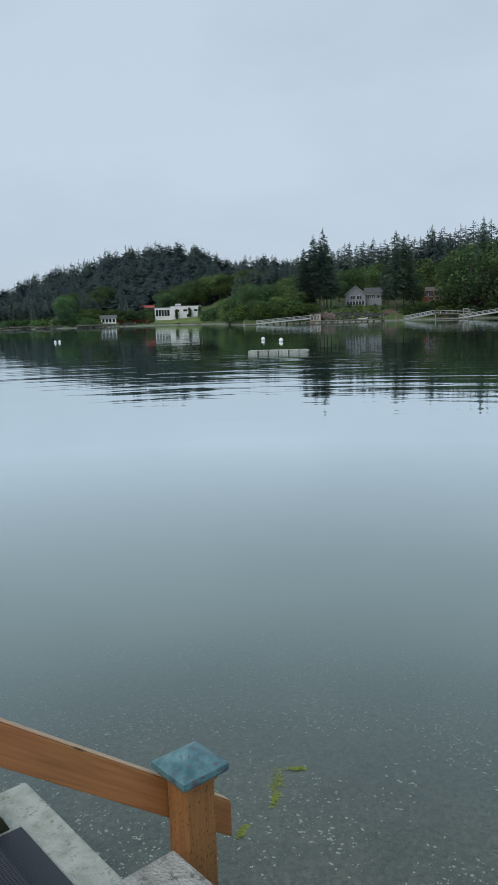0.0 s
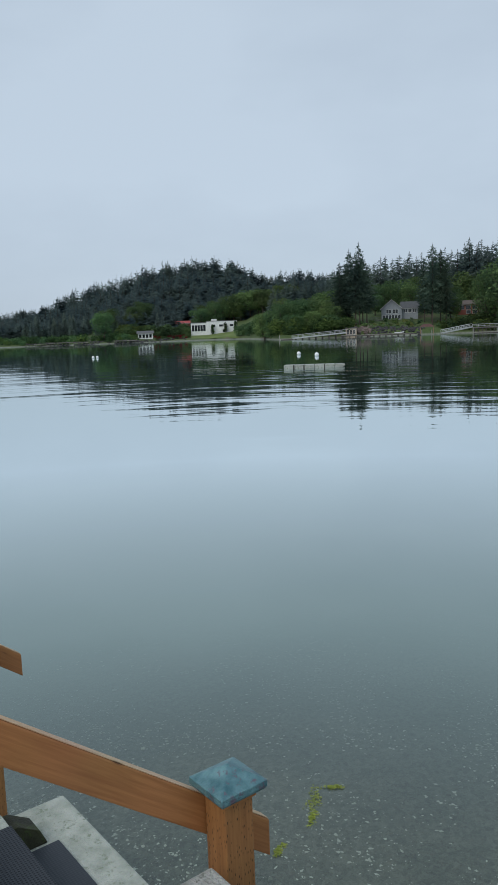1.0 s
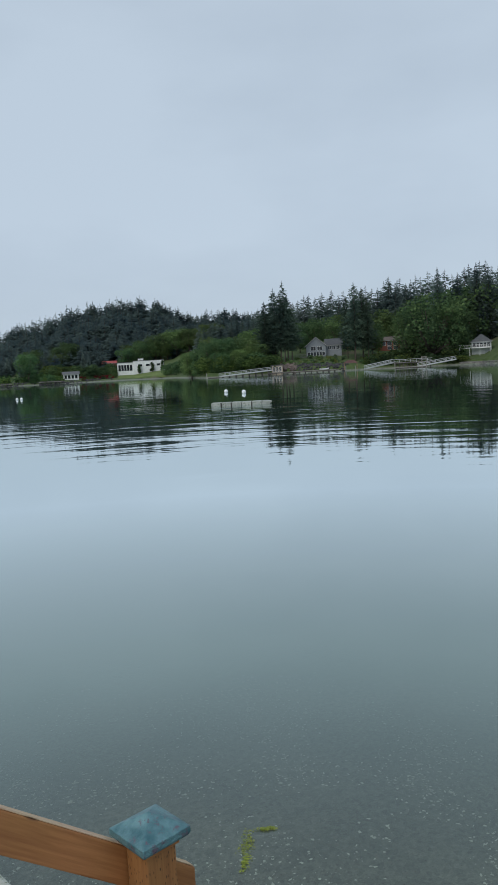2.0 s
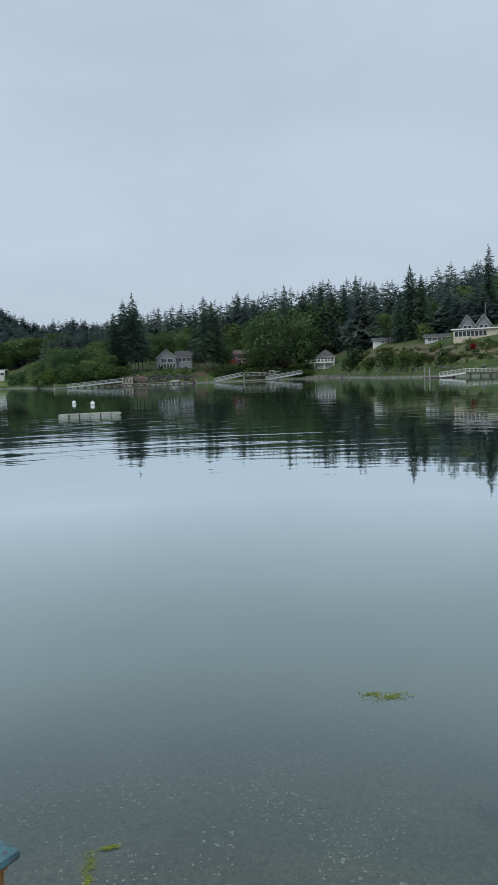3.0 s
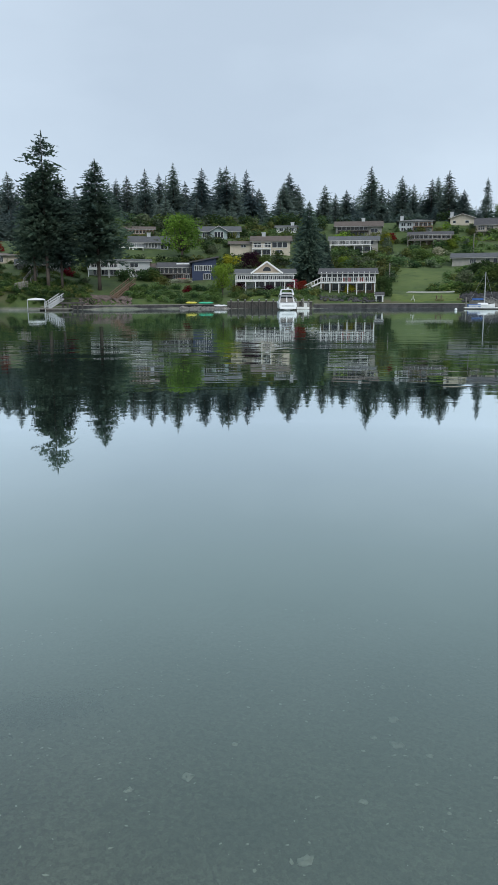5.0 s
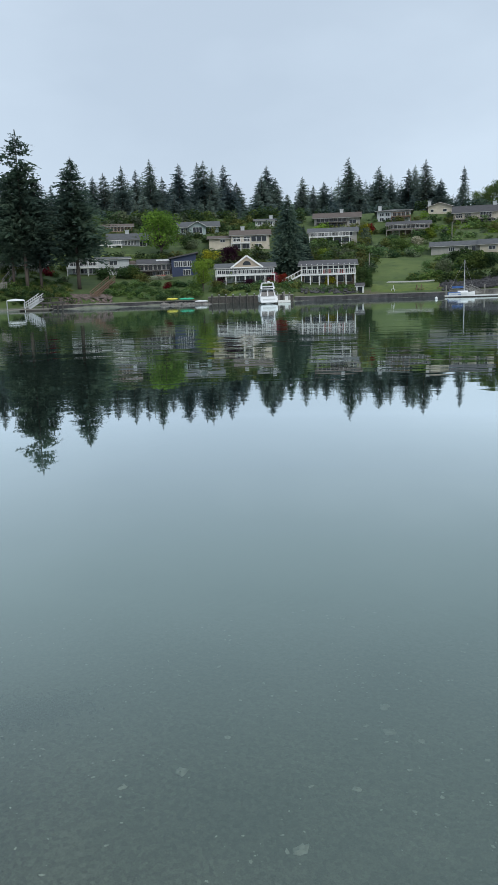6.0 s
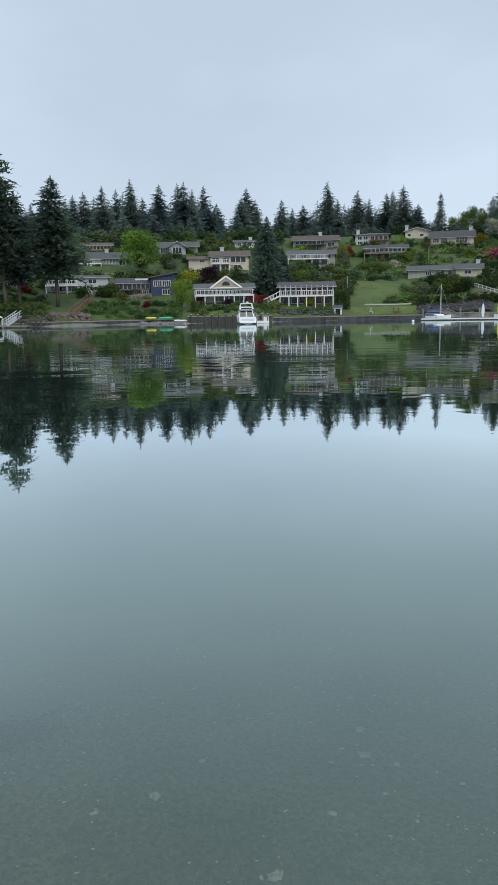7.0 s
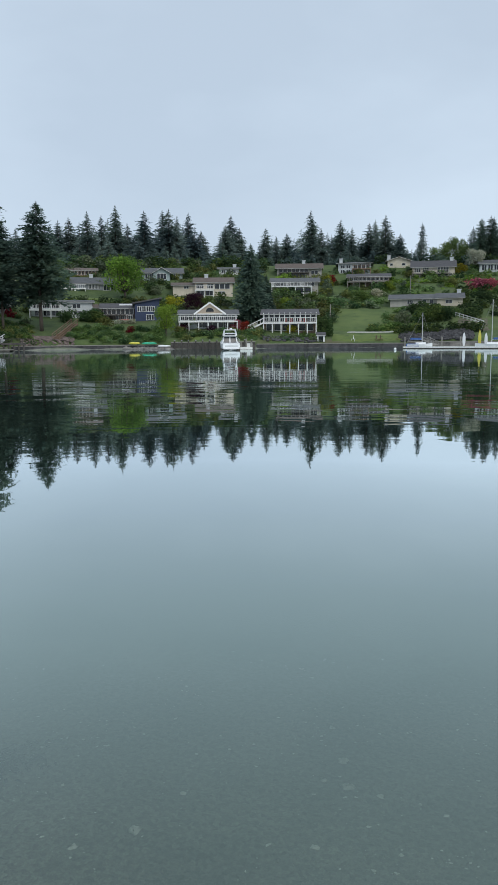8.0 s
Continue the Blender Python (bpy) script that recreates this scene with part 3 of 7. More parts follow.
def handrail(y, end_u, top_z, post_u, label, cap):
    """A sloping rail on the far side of its posts."""
    slope = math.atan(0.769)
    rail = thing("handrail", FLIP, label, "handrail", "rails of the stair")
    w, hh, length = 0.045, 0.106, 2.7
    a = Vector((end_u, y, top_z - 0.028))
    down = Vector((math.cos(slope), 0, -math.sin(slope)))
    nrm = Vector((math.sin(slope), 0, math.cos(slope)))
    b = a - down * length
    r = Shape()
    # a plumb-cut lower end
    cut = Vector((0, 0, -hh / math.cos(slope)))
    p = [b, a, a + cut, b + cut]
    r.add([q + Vector((0, e, 0)) for e in (0, w) for q in p], [(0, 1, 2, 3), (7, 6, 5, 4), (0, 4, 5, 1), (1, 5, 6, 2), (2, 6, 7, 3), (3, 7, 4, 0)])
    tilt = Matrix.Translation(a) @ pose(0, 0, 0, 0, math.degrees(slope), 0)
    back = tilt.inverted()
    r.v = [tuple(back @ Vector(q)) for q in r.v]
    ob = part("rail", r, CEDAR, rail, "orange-brown stained cedar rail", bevel=0.006)
    ob.matrix_basis = tilt
    # Thin strip painting the brighter skylit top of the rail.
    part("worn_edge", Shape().box(-length + 0.01, 0.004, 0.0005, -0.008, w - 0.004, 0.003), CEDAR_SKYLIT, ob, "pale upper edge with skylight put into its colour")
    for k, pu in enumerate((post_u, post_u - 1.35)):
        top = top_z + (end_u - pu) * 0.769 + (0.045 if cap else -0.03)
        post = part("post", Shape().box(pu - 0.053, y - 0.113, -0.45, pu + 0.053, y - 0.007, top), CEDAR_POST, rail, "cedar post with incised faces", bevel=0.005)
        if cap:
            c, cy = 0.087, y - 0.06
            lid = Shape()
            ring = [(pu - c, cy - c), (pu + c, cy - c), (pu + c, cy + c), (pu - c, cy + c)]
            rim = [(pu - c + .006, cy - c + .006), (pu + c - .006, cy - c + .006), (pu + c - .006, cy + c - .006), (pu - c + .006, cy + c - .006)]
            lid.add([(x, q, top) for x, q in rim] + [(x, q, top + 0.010) for x, q in ring] + [(x, q, top + 0.030) for x, q in ring] + [(pu, cy, top + 0.078)],
                    [(3, 2, 1, 0)] + [(e + k2, e + (k2 + 1) % 4, e + 4 + (k2 + 1) % 4, e + 4 + k2) for e in (0, 4) for k2 in range(4)] + [(8 + k2, 8 + (k2 + 1) % 4, 12) for k2 in range(4)])
            part("post_cap", lid, COPPER, post, "blue-green verdigris pyramid cap", bevel=0.0025)
            collar = Shape().box(pu - 0.061, cy - 0.061, top - 0.022, pu + 0.061, cy + 0.052, top - 0.001)
            part("collar", collar, CEDAR, post)
    return rail


handrail(1.868, 1.468, 1.371 - 0.206 * 0.769, 1.262, "stained cedar handrail with a verdigris-capped post", True)
handrail(4.275, 1.551, 1.00, 1.30, "stained cedar handrail on the outer side of the stair", False)


# ---- plants ----
def branch_blade(s, a, b, wide, rng, bits=5):
    """One drooping spray of needles: a few ragged leaves along a twig."""
    a, b = Vector(a), Vector(b)
    along = b - a
    side = along.cross(Vector((0, 0, 1))).normalized()
    for k in range(bits):
        f = (k + 0.3 + rng.random() * 0.6) / bits
        c = a + along * f + Vector((0, 0, -0.12 * along.length * f * f))
        w = wide * (1.15 - 0.75 * f) * rng.uniform(0.7, 1.3)
        ln = along * rng.uniform(0.9, 1.6) / bits
        dip = Vector((0, 0, -w * rng.uniform(0.1, 1.9)))
        c = c + side * rng.uniform(-0.5, 0.5) * w + Vector((0, 0, rng.uniform(-0.9, 1.1) * w))
        ln = ln + Vector((0, 0, rng.uniform(-0.35, 0.45) * ln.length))
        s.add([c - ln * 0.4, c + side * w + dip + ln * 0.25, c + ln, c - side * w + dip * rng.uniform(0.5, 1.3) + ln * 0.25], [(0, 1, 2), (0, 2, 3)])


def conifer_meshes(seed, levels, spread, bare, ragged, droop=0.25, count=10, bits=7, leaf=0.145, thin=2.0, point=0.86):
    """Unit-high trunk and crown of a fir."""
    rng = random.Random(seed)
    t, c = Shape(), Shape()
    bend = Vector((rng.uniform(-0.01, 0.01), rng.uniform(-0.01, 0.01), 0))
    for k in range(5):
        z0, z1 = k / 5, (k + 1) / 5
        t.tube(bend * z0 + Vector((0, 0, z0 - (0.03 if k == 0 else 0))), bend * z1 + Vector((0, 0, z1 * 0.995)), 0.0095 * (1 - z0) + 0.001, 0.0095 * (1 - z1) + 0.001, 7)
    for k in range(levels):
        z = bare + (1 - bare) * (k + rng.random() * 0.8) / levels
        f = (1 - z) / (1 - bare)
        reach = spread * (f ** point * (1 - 0.45 * max(0, f - 0.75) / 0.25)) + 0.006
        turn = rng.random() * 6.28
        for j in range(count if f > 0.3 else count - 2 if f > 0.1 else count - 4):
            if rng.random() < ragged * 0.5 or (z > thin and rng.random() < 0.5):
                continue
            a = turn + math.tau * j / count + rng.uniform(-0.35, 0.35)
            r = reach * rng.uniform(1 - ragged * 1.2, 1.08 + ragged * 0.35) * (1.15 if z > thin else 1.0)
            tilt = rng.uniform(-droop - 0.22, 0.16) + 0.30 * (z ** 6)
            zj = max(bare * 0.8, z + rng.uniform(-1, 1) * min(0.040, 2.3 * (1 - bare) / levels))
            zj = zj if zj < 0.975 else rng.uniform(0.86, 0.97)
            fj = min(1.0, (1 - zj) / (1 - bare))
            r *= (fj ** point * (1 - 0.45 * max(0, fj - 0.75) / 0.25) + 0.02) / (f ** point * (1 - 0.45 * max(0, f - 0.75) / 0.25) + 0.02)
            r *= min(1.0, fj / 0.16) ** 0.45
            root = Vector((0, 0, zj)) + bend * zj
            tip = root + Vector((math.cos(a) * r, math.sin(a) * r, r * tilt))
            branch_blade(c, root + (tip - root) * 0.10, tip, 0.0035 + leaf * r, rng, bits if f > 0.25 else max(2, bits - 2))
    c.add([(0.004, 0, 0.96), (-0.004, 0.003, 0.96), (0, -0.004, 0.96), (0, 0, 1.0)], [(0, 1, 3), (1, 2, 3), (2, 0, 3)])
    return t, c


def leafy_meshes(seed, lobes, leaves, flat, size, low, r0=0.13, r1=0.21):
    """Unit-high trunk with limbs and a crown of many leaf clumps."""
    rng = random.Random(seed)
    t, c = Shape(), Shape()
    t.tube((0, 0, -0.05), (0, 0, max(0.0, low) + 0.12), 0.026, 0.017, 8)
    balls = []
    for k in range(lobes):
        a, q = rng.random() * 6.28, math.sqrt(rng.random())
        z = low + (1 - low) * rng.uniform(0.16, 0.80)
        span = 0.30 * flat * math.sqrt(max(0.1, 1 - ((z - low) / (1 - low) - 0.42) ** 2 * 2.1))
        ctr = Vector((math.cos(a) * q * span, math.sin(a) * q * span, z))
        rad = rng.uniform(r0, r1) * (1 - low * 0.6)
        rad = min(rad, 1.0 - z)
        balls.append((ctr, rad))
        t.tube((0, 0, max(0.0, low) + 0.05), ctr, 0.011, 0.003, 5)
    for k in range(leaves):
        ctr, rad = balls[k % lobes]
        d = Vector((rng.gauss(0, 1), rng.gauss(0, 1), rng.gauss(0, 1) + 0.25)).normalized()
        q = ctr + d * rad * rng.uniform(0.72, 1.08) * Vector((1.15, 1.15, 0.9)).length / 1.85
        nrm = (d + Vector((rng.gauss(0, 0.5), rng.gauss(0, 0.5), rng.gauss(0, 0.5)))).normalized()
        e1 = nrm.orthogonal().normalized()
        e2 = nrm.cross(e1)
        s = size * rng.uniform(0.6, 1.35)
        c.add([q - e1 * s, q - e2 * s * 0.8, q + e1 * s, q + e2 * s * 0.8 + nrm * s * 0.3], [(0, 1, 2), (0, 2, 3)])
    return t, c


KINDS = {
    "fir": [(conifer_meshes, (3 + k, 60, 0.215, 0.06, 0.34, 0.25, 11, 6, 0.120, 2.0, 0.76)) for k in range(4)],
    "spire": [(conifer_meshes, (13 + k, 58, 0.170, 0.06, 0.46, 0.32, 11, 6, 0.125, 2.0, 0.74)) for k in range(4)],
    "old_fir": [(conifer_meshes, (23 + k, 46, 0.20, 0.20, 0.62, 0.12, 13, 9, 0.095, 2.0, 0.6)) for k in range(3)],
    "tall_fir": [(conifer_meshes, (27 + k, 62, 0.195, 0.24, 0.42, 0.2, 15, 9, 0.085, 2.0, 0.74)) for k in range(2)],
    "giant_fir": [(conifer_meshes, (29, 64, 0.165, 0.26, 0.52, 0.14, 14, 10, 0.085, 0.76, 0.50))],
    "cedar": [(conifer_meshes, (31, 76, 0.225, 0.02, 0.20, 0.5, 14, 9, 0.085, 2.0, 0.68))],
    "wood_fir": [(conifer_meshes, (33 + k, 36, 0.21, 0.05, 0.36, 0.32, 9, 4, 0.165, 2.0, 0.72)) for k in range(4)],
    "hill_fir": [(conifer_meshes, (37 + k, 20, 0.23, 0.03, 0.30, 0.40, 7, 2, 0.36, 2.0, 0.74)) for k in range(4)],
    "wood_round": [(leafy_meshes, (46 + k, 26, 2500, 1.15, 0.0235, 0.02, 0.13, 0.22)) for k in range(3)],
    "maple": [(leafy_meshes, (41 + k, 36, 5600, 1.25, 0.0175, 0.02, 0.13, 0.22)) for k in range(3)],
    "round_tree": [(leafy_meshes, (51 + k, 24, 3600, 0.95, 0.0185, 0.16, 0.13, 0.21)) for k in range(2)],
    "bush": [(leafy_meshes, (61 + k, 9, 900, 1.15, 0.045, -0.12, 0.20, 0.34)) for k in range(5)],
    "brush": [(leafy_meshes, (81 + k, 8, 190, 1.25, 0.080, -0.12, 0.20, 0.34)) for k in range(5)],
    "column": [(leafy_meshes, (71, 16, 1500, 0.40, 0.026, 0.0, 0.12, 0.18))]}
MESHES = {}


def plant(kind, az, d, high, leaf, label, category="tree", group="", wide=1.0, name="", sink=0.0, z=None):
    trunk, crown = plant_mesh(kind, leaf)
    p = spot(az, d, z)
    ob = thing(name or ("bush" if kind == "bush" else "tree"),
               Matrix.Translation((p.x, p.y, p.z - sink)) @ pose(0, 0, 0, 0, 0, random.uniform(0, 360)) @ Matrix.Diagonal((high * wide, high * wide, high, 1)), label, category, group)
    if kind != "bush":
        part("trunk", trunk, None, ob)
    part("crown", crown, None, ob)
    return ob


GROWTH = []


def plant_mesh(kind, leaf):
    pick = random.randrange(len(KINDS[kind]))
    key = (kind, pick, leaf.name)
    if key not in MESHES:
        make, args = KINDS[kind][pick]
        t, c = make(*args)
        MESHES[key] = t.mesh("trunk", BARK, smooth=True), c.mesh("crown", leaf)
    return MESHES[key]


def grow(kind, az, d, high, leaf, wide=1.0, sink=0.25):
    """One of many plants that are joined into a thicket or a wood."""
    p = spot(az, d)
    m = Matrix.Translation((p.x, p.y, p.z - sink)) @ pose(0, 0, 0, 0, 0, random.uniform(0, 360)) @ Matrix.Diagonal((high * wide, high * wide, high, 1))
    trunk, crown = plant_mesh(kind, leaf)
    GROWTH.append((crown, leaf, m))
    if kind not in ("bush", "brush"):
        GROWTH.append((trunk, BARK, m))


def join_growth(name, label, category):
    mats = list(dict.fromkeys(g[1] for g in GROWTH))
    vs, tri, mi, base = [], [], [], 0
    for me, mat, m in GROWTH:
        v = np.empty(len(me.vertices) * 3)
        me.vertices.foreach_get("co", v)
        a = np.array(m)
        vs.append(v.reshape(-1, 3) @ a[:3, :3].T + a[:3, 3])
        me.calc_loop_triangles()
        t = np.empty(len(me.loop_triangles) * 3, dtype=np.int64)
        me.loop_triangles.foreach_get("vertices", t)
        tri.append(t + base)
        mi.append(np.full(len(t) // 3, mats.index(mat)))
        base += len(me.vertices)
    vs, tri, mi = np.concatenate(vs), np.concatenate(tri), np.concatenate(mi)
    out = bpy.data.meshes.new(name)
    out.vertices.add(len(vs))
    out.vertices.foreach_set("co", vs.ravel())
    out.loops.add(len(tri))
    out.loops.foreach_set("vertex_index", tri)
    out.polygons.add(len(mi))
    out.polygons.foreach_set("loop_start", np.arange(len(mi)) * 3)
    for mat in mats:
        out.materials.append(mat)
    out.polygons.foreach_set("material_index", mi)
    out.update()
    GROWTH.clear()
    return tagged(new(name, out), label, category, kind="stuff")


def grow_to(kind, az, top, leaf, d, wide):
    grow(kind, az, d, rise(d, top) - ground(az, d), leaf, wide)


def tree(kind, az, top, leaf, label, foot=None, d=None, wide=1.0, group=""):
    """A tree whose top shows at an elevation; it stands at a distance, or where its foot shows."""
    d = d or site(az, foot)
    p = ground(az, d)
    return plant(kind, az, d, rise(d, top) - p, leaf, label, "tree", group, wide, sink=0.2)


def shrub(az, el, high, leaf, label, wide=1.0, group="shrubs on the slope", d=None):
    d = d or site(az, el)
    return plant("bush", az, d, high, leaf, label, "bush", group, wide, sink=0.25)


# ---- houses ----
FRAMES = {}


def window_meshes(w, h, bars):
    key = (round(w, 1), round(h, 1), bars)
    if key not in FRAMES:
        w, h = key[:2]
        f, g, bar = Shape(), Shape(), Shape()
        b = 0.065
        ring = [(-w / 2 - b, -b), (w / 2 + b, -b), (w / 2 + b, h + b), (-w / 2 - b, h + b), (-w / 2, 0), (w / 2, 0), (w / 2, h), (-w / 2, h)]
        f.add([(x, y, z) for y in (-0.09, 0.02) for x, z in ring],
              [q for k in range(4) for q in ((k, (k + 1) % 4, 4 + (k + 1) % 4, 4 + k), (8 + k, 12 + k, 12 + (k + 1) % 4, 8 + (k + 1) % 4),
                                             (k, 8 + k, 8 + (k + 1) % 4, (k + 1) % 4), (4 + k, 4 + (k + 1) % 4, 12 + (k + 1) % 4, 12 + k))])
        bar.box(-0.035, -0.07, 0, 0.035, 0.01, h)
        g.box(-w / 2, -0.045, 0, w / 2, -0.015, h)
        FRAMES[key] = f.mesh("window", WHITE_PAINT), g.mesh("pane", GLASS), bar.mesh("mullion", WHITE_PAINT)
    return FRAMES[key]


def windows(house, w, h, rows):
    """Rows of (count, from, to across the front, sill, head as parts of the wall, filling, bars)."""
    for count, xa, xb, za, zb, fill, bars in rows:
        step = (xb - xa) * w / count
        f, g, bar = window_meshes(step * fill, (zb - za) * h, bars)
        for k in range(count):
            ob = part("window", f, None, house)
            ob.location = (-w / 2 + xa * w + step * (k + 0.5), 0, za * h)
            part("pane", g, None, ob)
            for q in range(1, bars):
                part("mullion", bar, None, ob).location = (step * fill * (q / bars - 0.5), 0, 0)


def deck(house, w, h, xa, xb, level, out, legs, mat, rail=True, balusters=0.5):
    x0, x1, z = -w / 2 + xa * w, -w / 2 + xb * w, level * h
    part("deck", Shape().box(x0, -out, z - 0.3, x1, -0.003, z), mat, house)
    for k in range(legs):
        x = x0 + 0.15 + (x1 - x0 - 0.3) * k / max(1, legs - 1)
        part("deck_post", Shape().box(x - 0.1, -out + 0.1, -3.0, x + 0.1, -out + 0.3, z - 0.301), mat, house)
    if rail:
        r = Shape().box(x0, -out, z + 0.92, x1, -out + 0.1, z + 1.02)
        k = 0
        while x0 + 0.05 + k * balusters < x1:
            x = x0 + 0.05 + k * balusters
            r.box(x - 0.035, -out + 0.02, z, x + 0.035, -out + 0.08, z + 0.92)
            k += 1
        for x in (x0, x1 - 0.08):
            r.box(x, -out + 0.1, z + 0.92, x + 0.08, -0.01, z + 1.02)
        part("deck_railing", r, mat, house)


def roof_parts(house, w, dep, h, t, style, wall, roof, over=0.6):
    th = 0.2
    s, g = Shape(), Shape()
    if style == "side":
        k = t / (dep / 2)
        s.prism([(-over, h - over * k), (dep / 2, h + t), (dep + over, h - over * k), (dep + over, h - over * k + th), (dep / 2, h + t + th), (-over, h - over * k + th)], "x", -w / 2 - min(over, 0.6), w / 2 + min(over, 0.6))
        g.prism([(0.01, h), (dep - 0.01, h), (dep / 2, h + t - 0.01)], "x", -w / 2, w / 2)
    elif style == "front":
        k = t / (w / 2)
        s.prism([(-w / 2 - over, h - over * k), (0, h + t), (w / 2 + over, h - over * k), (w / 2 + over, h - over * k + th), (0, h + t + th), (-w / 2 - over, h - over * k + th)], "y", -over, dep + over)
        g.prism([(-w / 2 + 0.01, h), (w / 2 - 0.01, h), (0, h + t - 0.01)], "y", 0.002, dep)
        fascia = Shape()
        for q in (-1, 1):
            fascia.beam((q * (w / 2 + over), -over - 0.02, h - over * k + 0.05), (0, -over - 0.02, h + t + 0.05), 0.08, 0.28, (0, 1, 0))
        part("bargeboard", fascia, WHITE_PAINT, house, "white bargeboards")
    elif style == "hip":
        o, r = over, max(0.3, w / 2 - dep / 2)
        p = [(-w / 2 - o, -o, h), (w / 2 + o, -o, h), (w / 2 + o, dep + o, h), (-w / 2 - o, dep + o, h), (-r, dep / 2, h + t), (r, dep / 2, h + t)]
        s.add(p, [(3, 2, 1, 0), (0, 1, 5, 4), (1, 2, 5), (2, 3, 4, 5), (3, 0, 4)])
    else:
        lift = t if style == "shed" else 0.0
        s.add([(x, y, z) for z0 in (h, h + 0.3) for x, y, z in ((-w / 2 - over, -over, z0), (w / 2 + over, -over, z0 + lift), (w / 2 + over, dep + over, z0 + lift), (-w / 2 - over, dep + over, z0))],
              [(3, 2, 1, 0), (4, 5, 6, 7), (0, 1, 5, 4), (1, 2, 6, 5), (2, 3, 7, 6), (3, 0, 4, 7)])
        if style == "shed":
            g.prism([(-w / 2, h), (w / 2, h), (w / 2, h + t - 0.01)], "y", 0.0, dep)
    part("roof", s, roof, house)
    if g.v:
        part("gable", g, wall, house)
    drop = over * t / (dep / 2) if style == "side" else 0.0
    eave = Shape().box(-w / 2 - min(over, 0.6), -over - 0.12, h - drop - 0.03, w / 2 + min(over, 0.6), -over - 0.002, h - drop + 0.10)
    if style in ("side", "hip") and over:
        part("gutter", eave, GUTTER, house)


def house(az0, az1, foot, eave, top, wall, roof, style, label, rows=(), dep=9.0, twist=0.0, chimney=None, d=None, deep=3.0, over=0.6, plain=False):
    az = (az0 + az1) / 2
    d = d or site(az, foot)
    base = rise(d, foot)
    w = math.tan(radians(az1 - az0)) * d
    h, t = rise(d, eave) - base, max(0.3, rise(d, top) - rise(d, eave))
    ob = thing("house", facing(az, d, base, twist), label, "house", "houses on the far shore")
    part("wall", Shape().box(-w / 2, 0, -deep, w / 2, dep, h), wall, ob)
    roof_parts(ob, w, dep, h, t, style, wall, roof, over)
    windows(ob, w, h, rows)
    if chimney is not None:
        x = -w / 2 + chimney * w
        part("chimney", Shape().box(x - 0.5, dep * 0.45, h * 0.5, x + 0.5, dep * 0.45 + 0.9, h + t + 0.9).box(x - 0.6, dep * 0.45 - 0.1, h + t + 0.9, x + 0.6, dep * 0.45 + 1.0, h + t + 1.1), WALL_PALEGREY, ob)
    return ob, w, h, d


# ---- lawns ----
def patch(name, az0, az1, d0, d1, mat, label, lift=0.14, wob=0.6):
    """A mown area that follows the slope; distances count from the shore."""
    n, k = max(4, int((az1 - az0) * 3)), max(4, int((d1 - d0) / 2))
    v = []
    for i in range(n + 1):
        az = az0 + (az1 - az0) * i / n
        for j in range(k + 1):
            f = j / k
            e = wob * (noise.noise((az * 3, 5.0, d0)) * (1 - f) + noise.noise((az * 3, 9.0, d1)) * f) * 2
            d = shore(az) + d0 + (d1 - d0) * f + e
            p = spot(az, d)
            edge = -0.3 if i in (0, n) or j in (0, k) else lift
            v.append((p.x, p.y, p.z + edge))
    s = Shape()
    s.add(v, [(i * (k + 1) + j, (i + 1) * (k + 1) + j, (i + 1) * (k + 1) + j + 1, i * (k + 1) + j + 1) for i in range(n) for j in range(k)])
    solo(name, s, mat, Matrix(), label, "lawn", kind="structure", smooth=True)


patch("lawn", 71.8, 77.4, 1.0, 12.0, LAWN, "bright mown waterfront lawn")
patch("lawn", 71.6, 77.2, 12.5, 42.0, LAWN_ROUGH, "green meadow slope below the houses")
patch("lawn", 60.8, 64.0, 2.0, 9.0, LAWN, "small mown lawn behind a bulkhead")
patch("lawn", 53.6, 59.3, 3.0, 17.0, LAWN_ROUGH, "green bank above the seawall")
patch("lawn", 51.6, 57.6, 42.0, 49.0, LAWN, "clipped green lawn below a house")
patch("lawn", 43.0, 50.3, 5.0, 20.0, LAWN_ROUGH, "green grassy bank")
patch("lawn", 80.2, 84.6, 9.0, 30.0, LAWN_ROUGH, "grassy slope beside a path")
patch("lawn", -6.9, -3.0, 1.5, 55.0, LAWN, "bright green waterfront lawn")
patch("lawn", 21.8, 27.5, 10.0, 33.0, DRY_GRASS, "rough dry grassy bank")
patch("lawn", 26.6, 29.4, 3.0, 26.0, BARE_EARTH, "bare sandy patch of the bank")
patch("lawn", 29.0, 33.5, 3.0, 24.0, DRY_GRASS, "rough dry grassy bank below a house")
patch("lawn", 33.5, 37.5, 2.0, 22.0, BARE_EARTH, "brown earth bank beside a pier")
patch("lawn", 80.6, 83.4, 8.0, 26.0, BARE_EARTH, "brown mulched slope below a fence")
patch("lawn", 60.8, 67.0, 32.0, 46.0, LAWN_ROUGH, "green garden slope")
patch("path", 72.9, 76.8, 11.9, 12.8, CONCRETE, "pale path across the lawn", 0.17, 0.25)

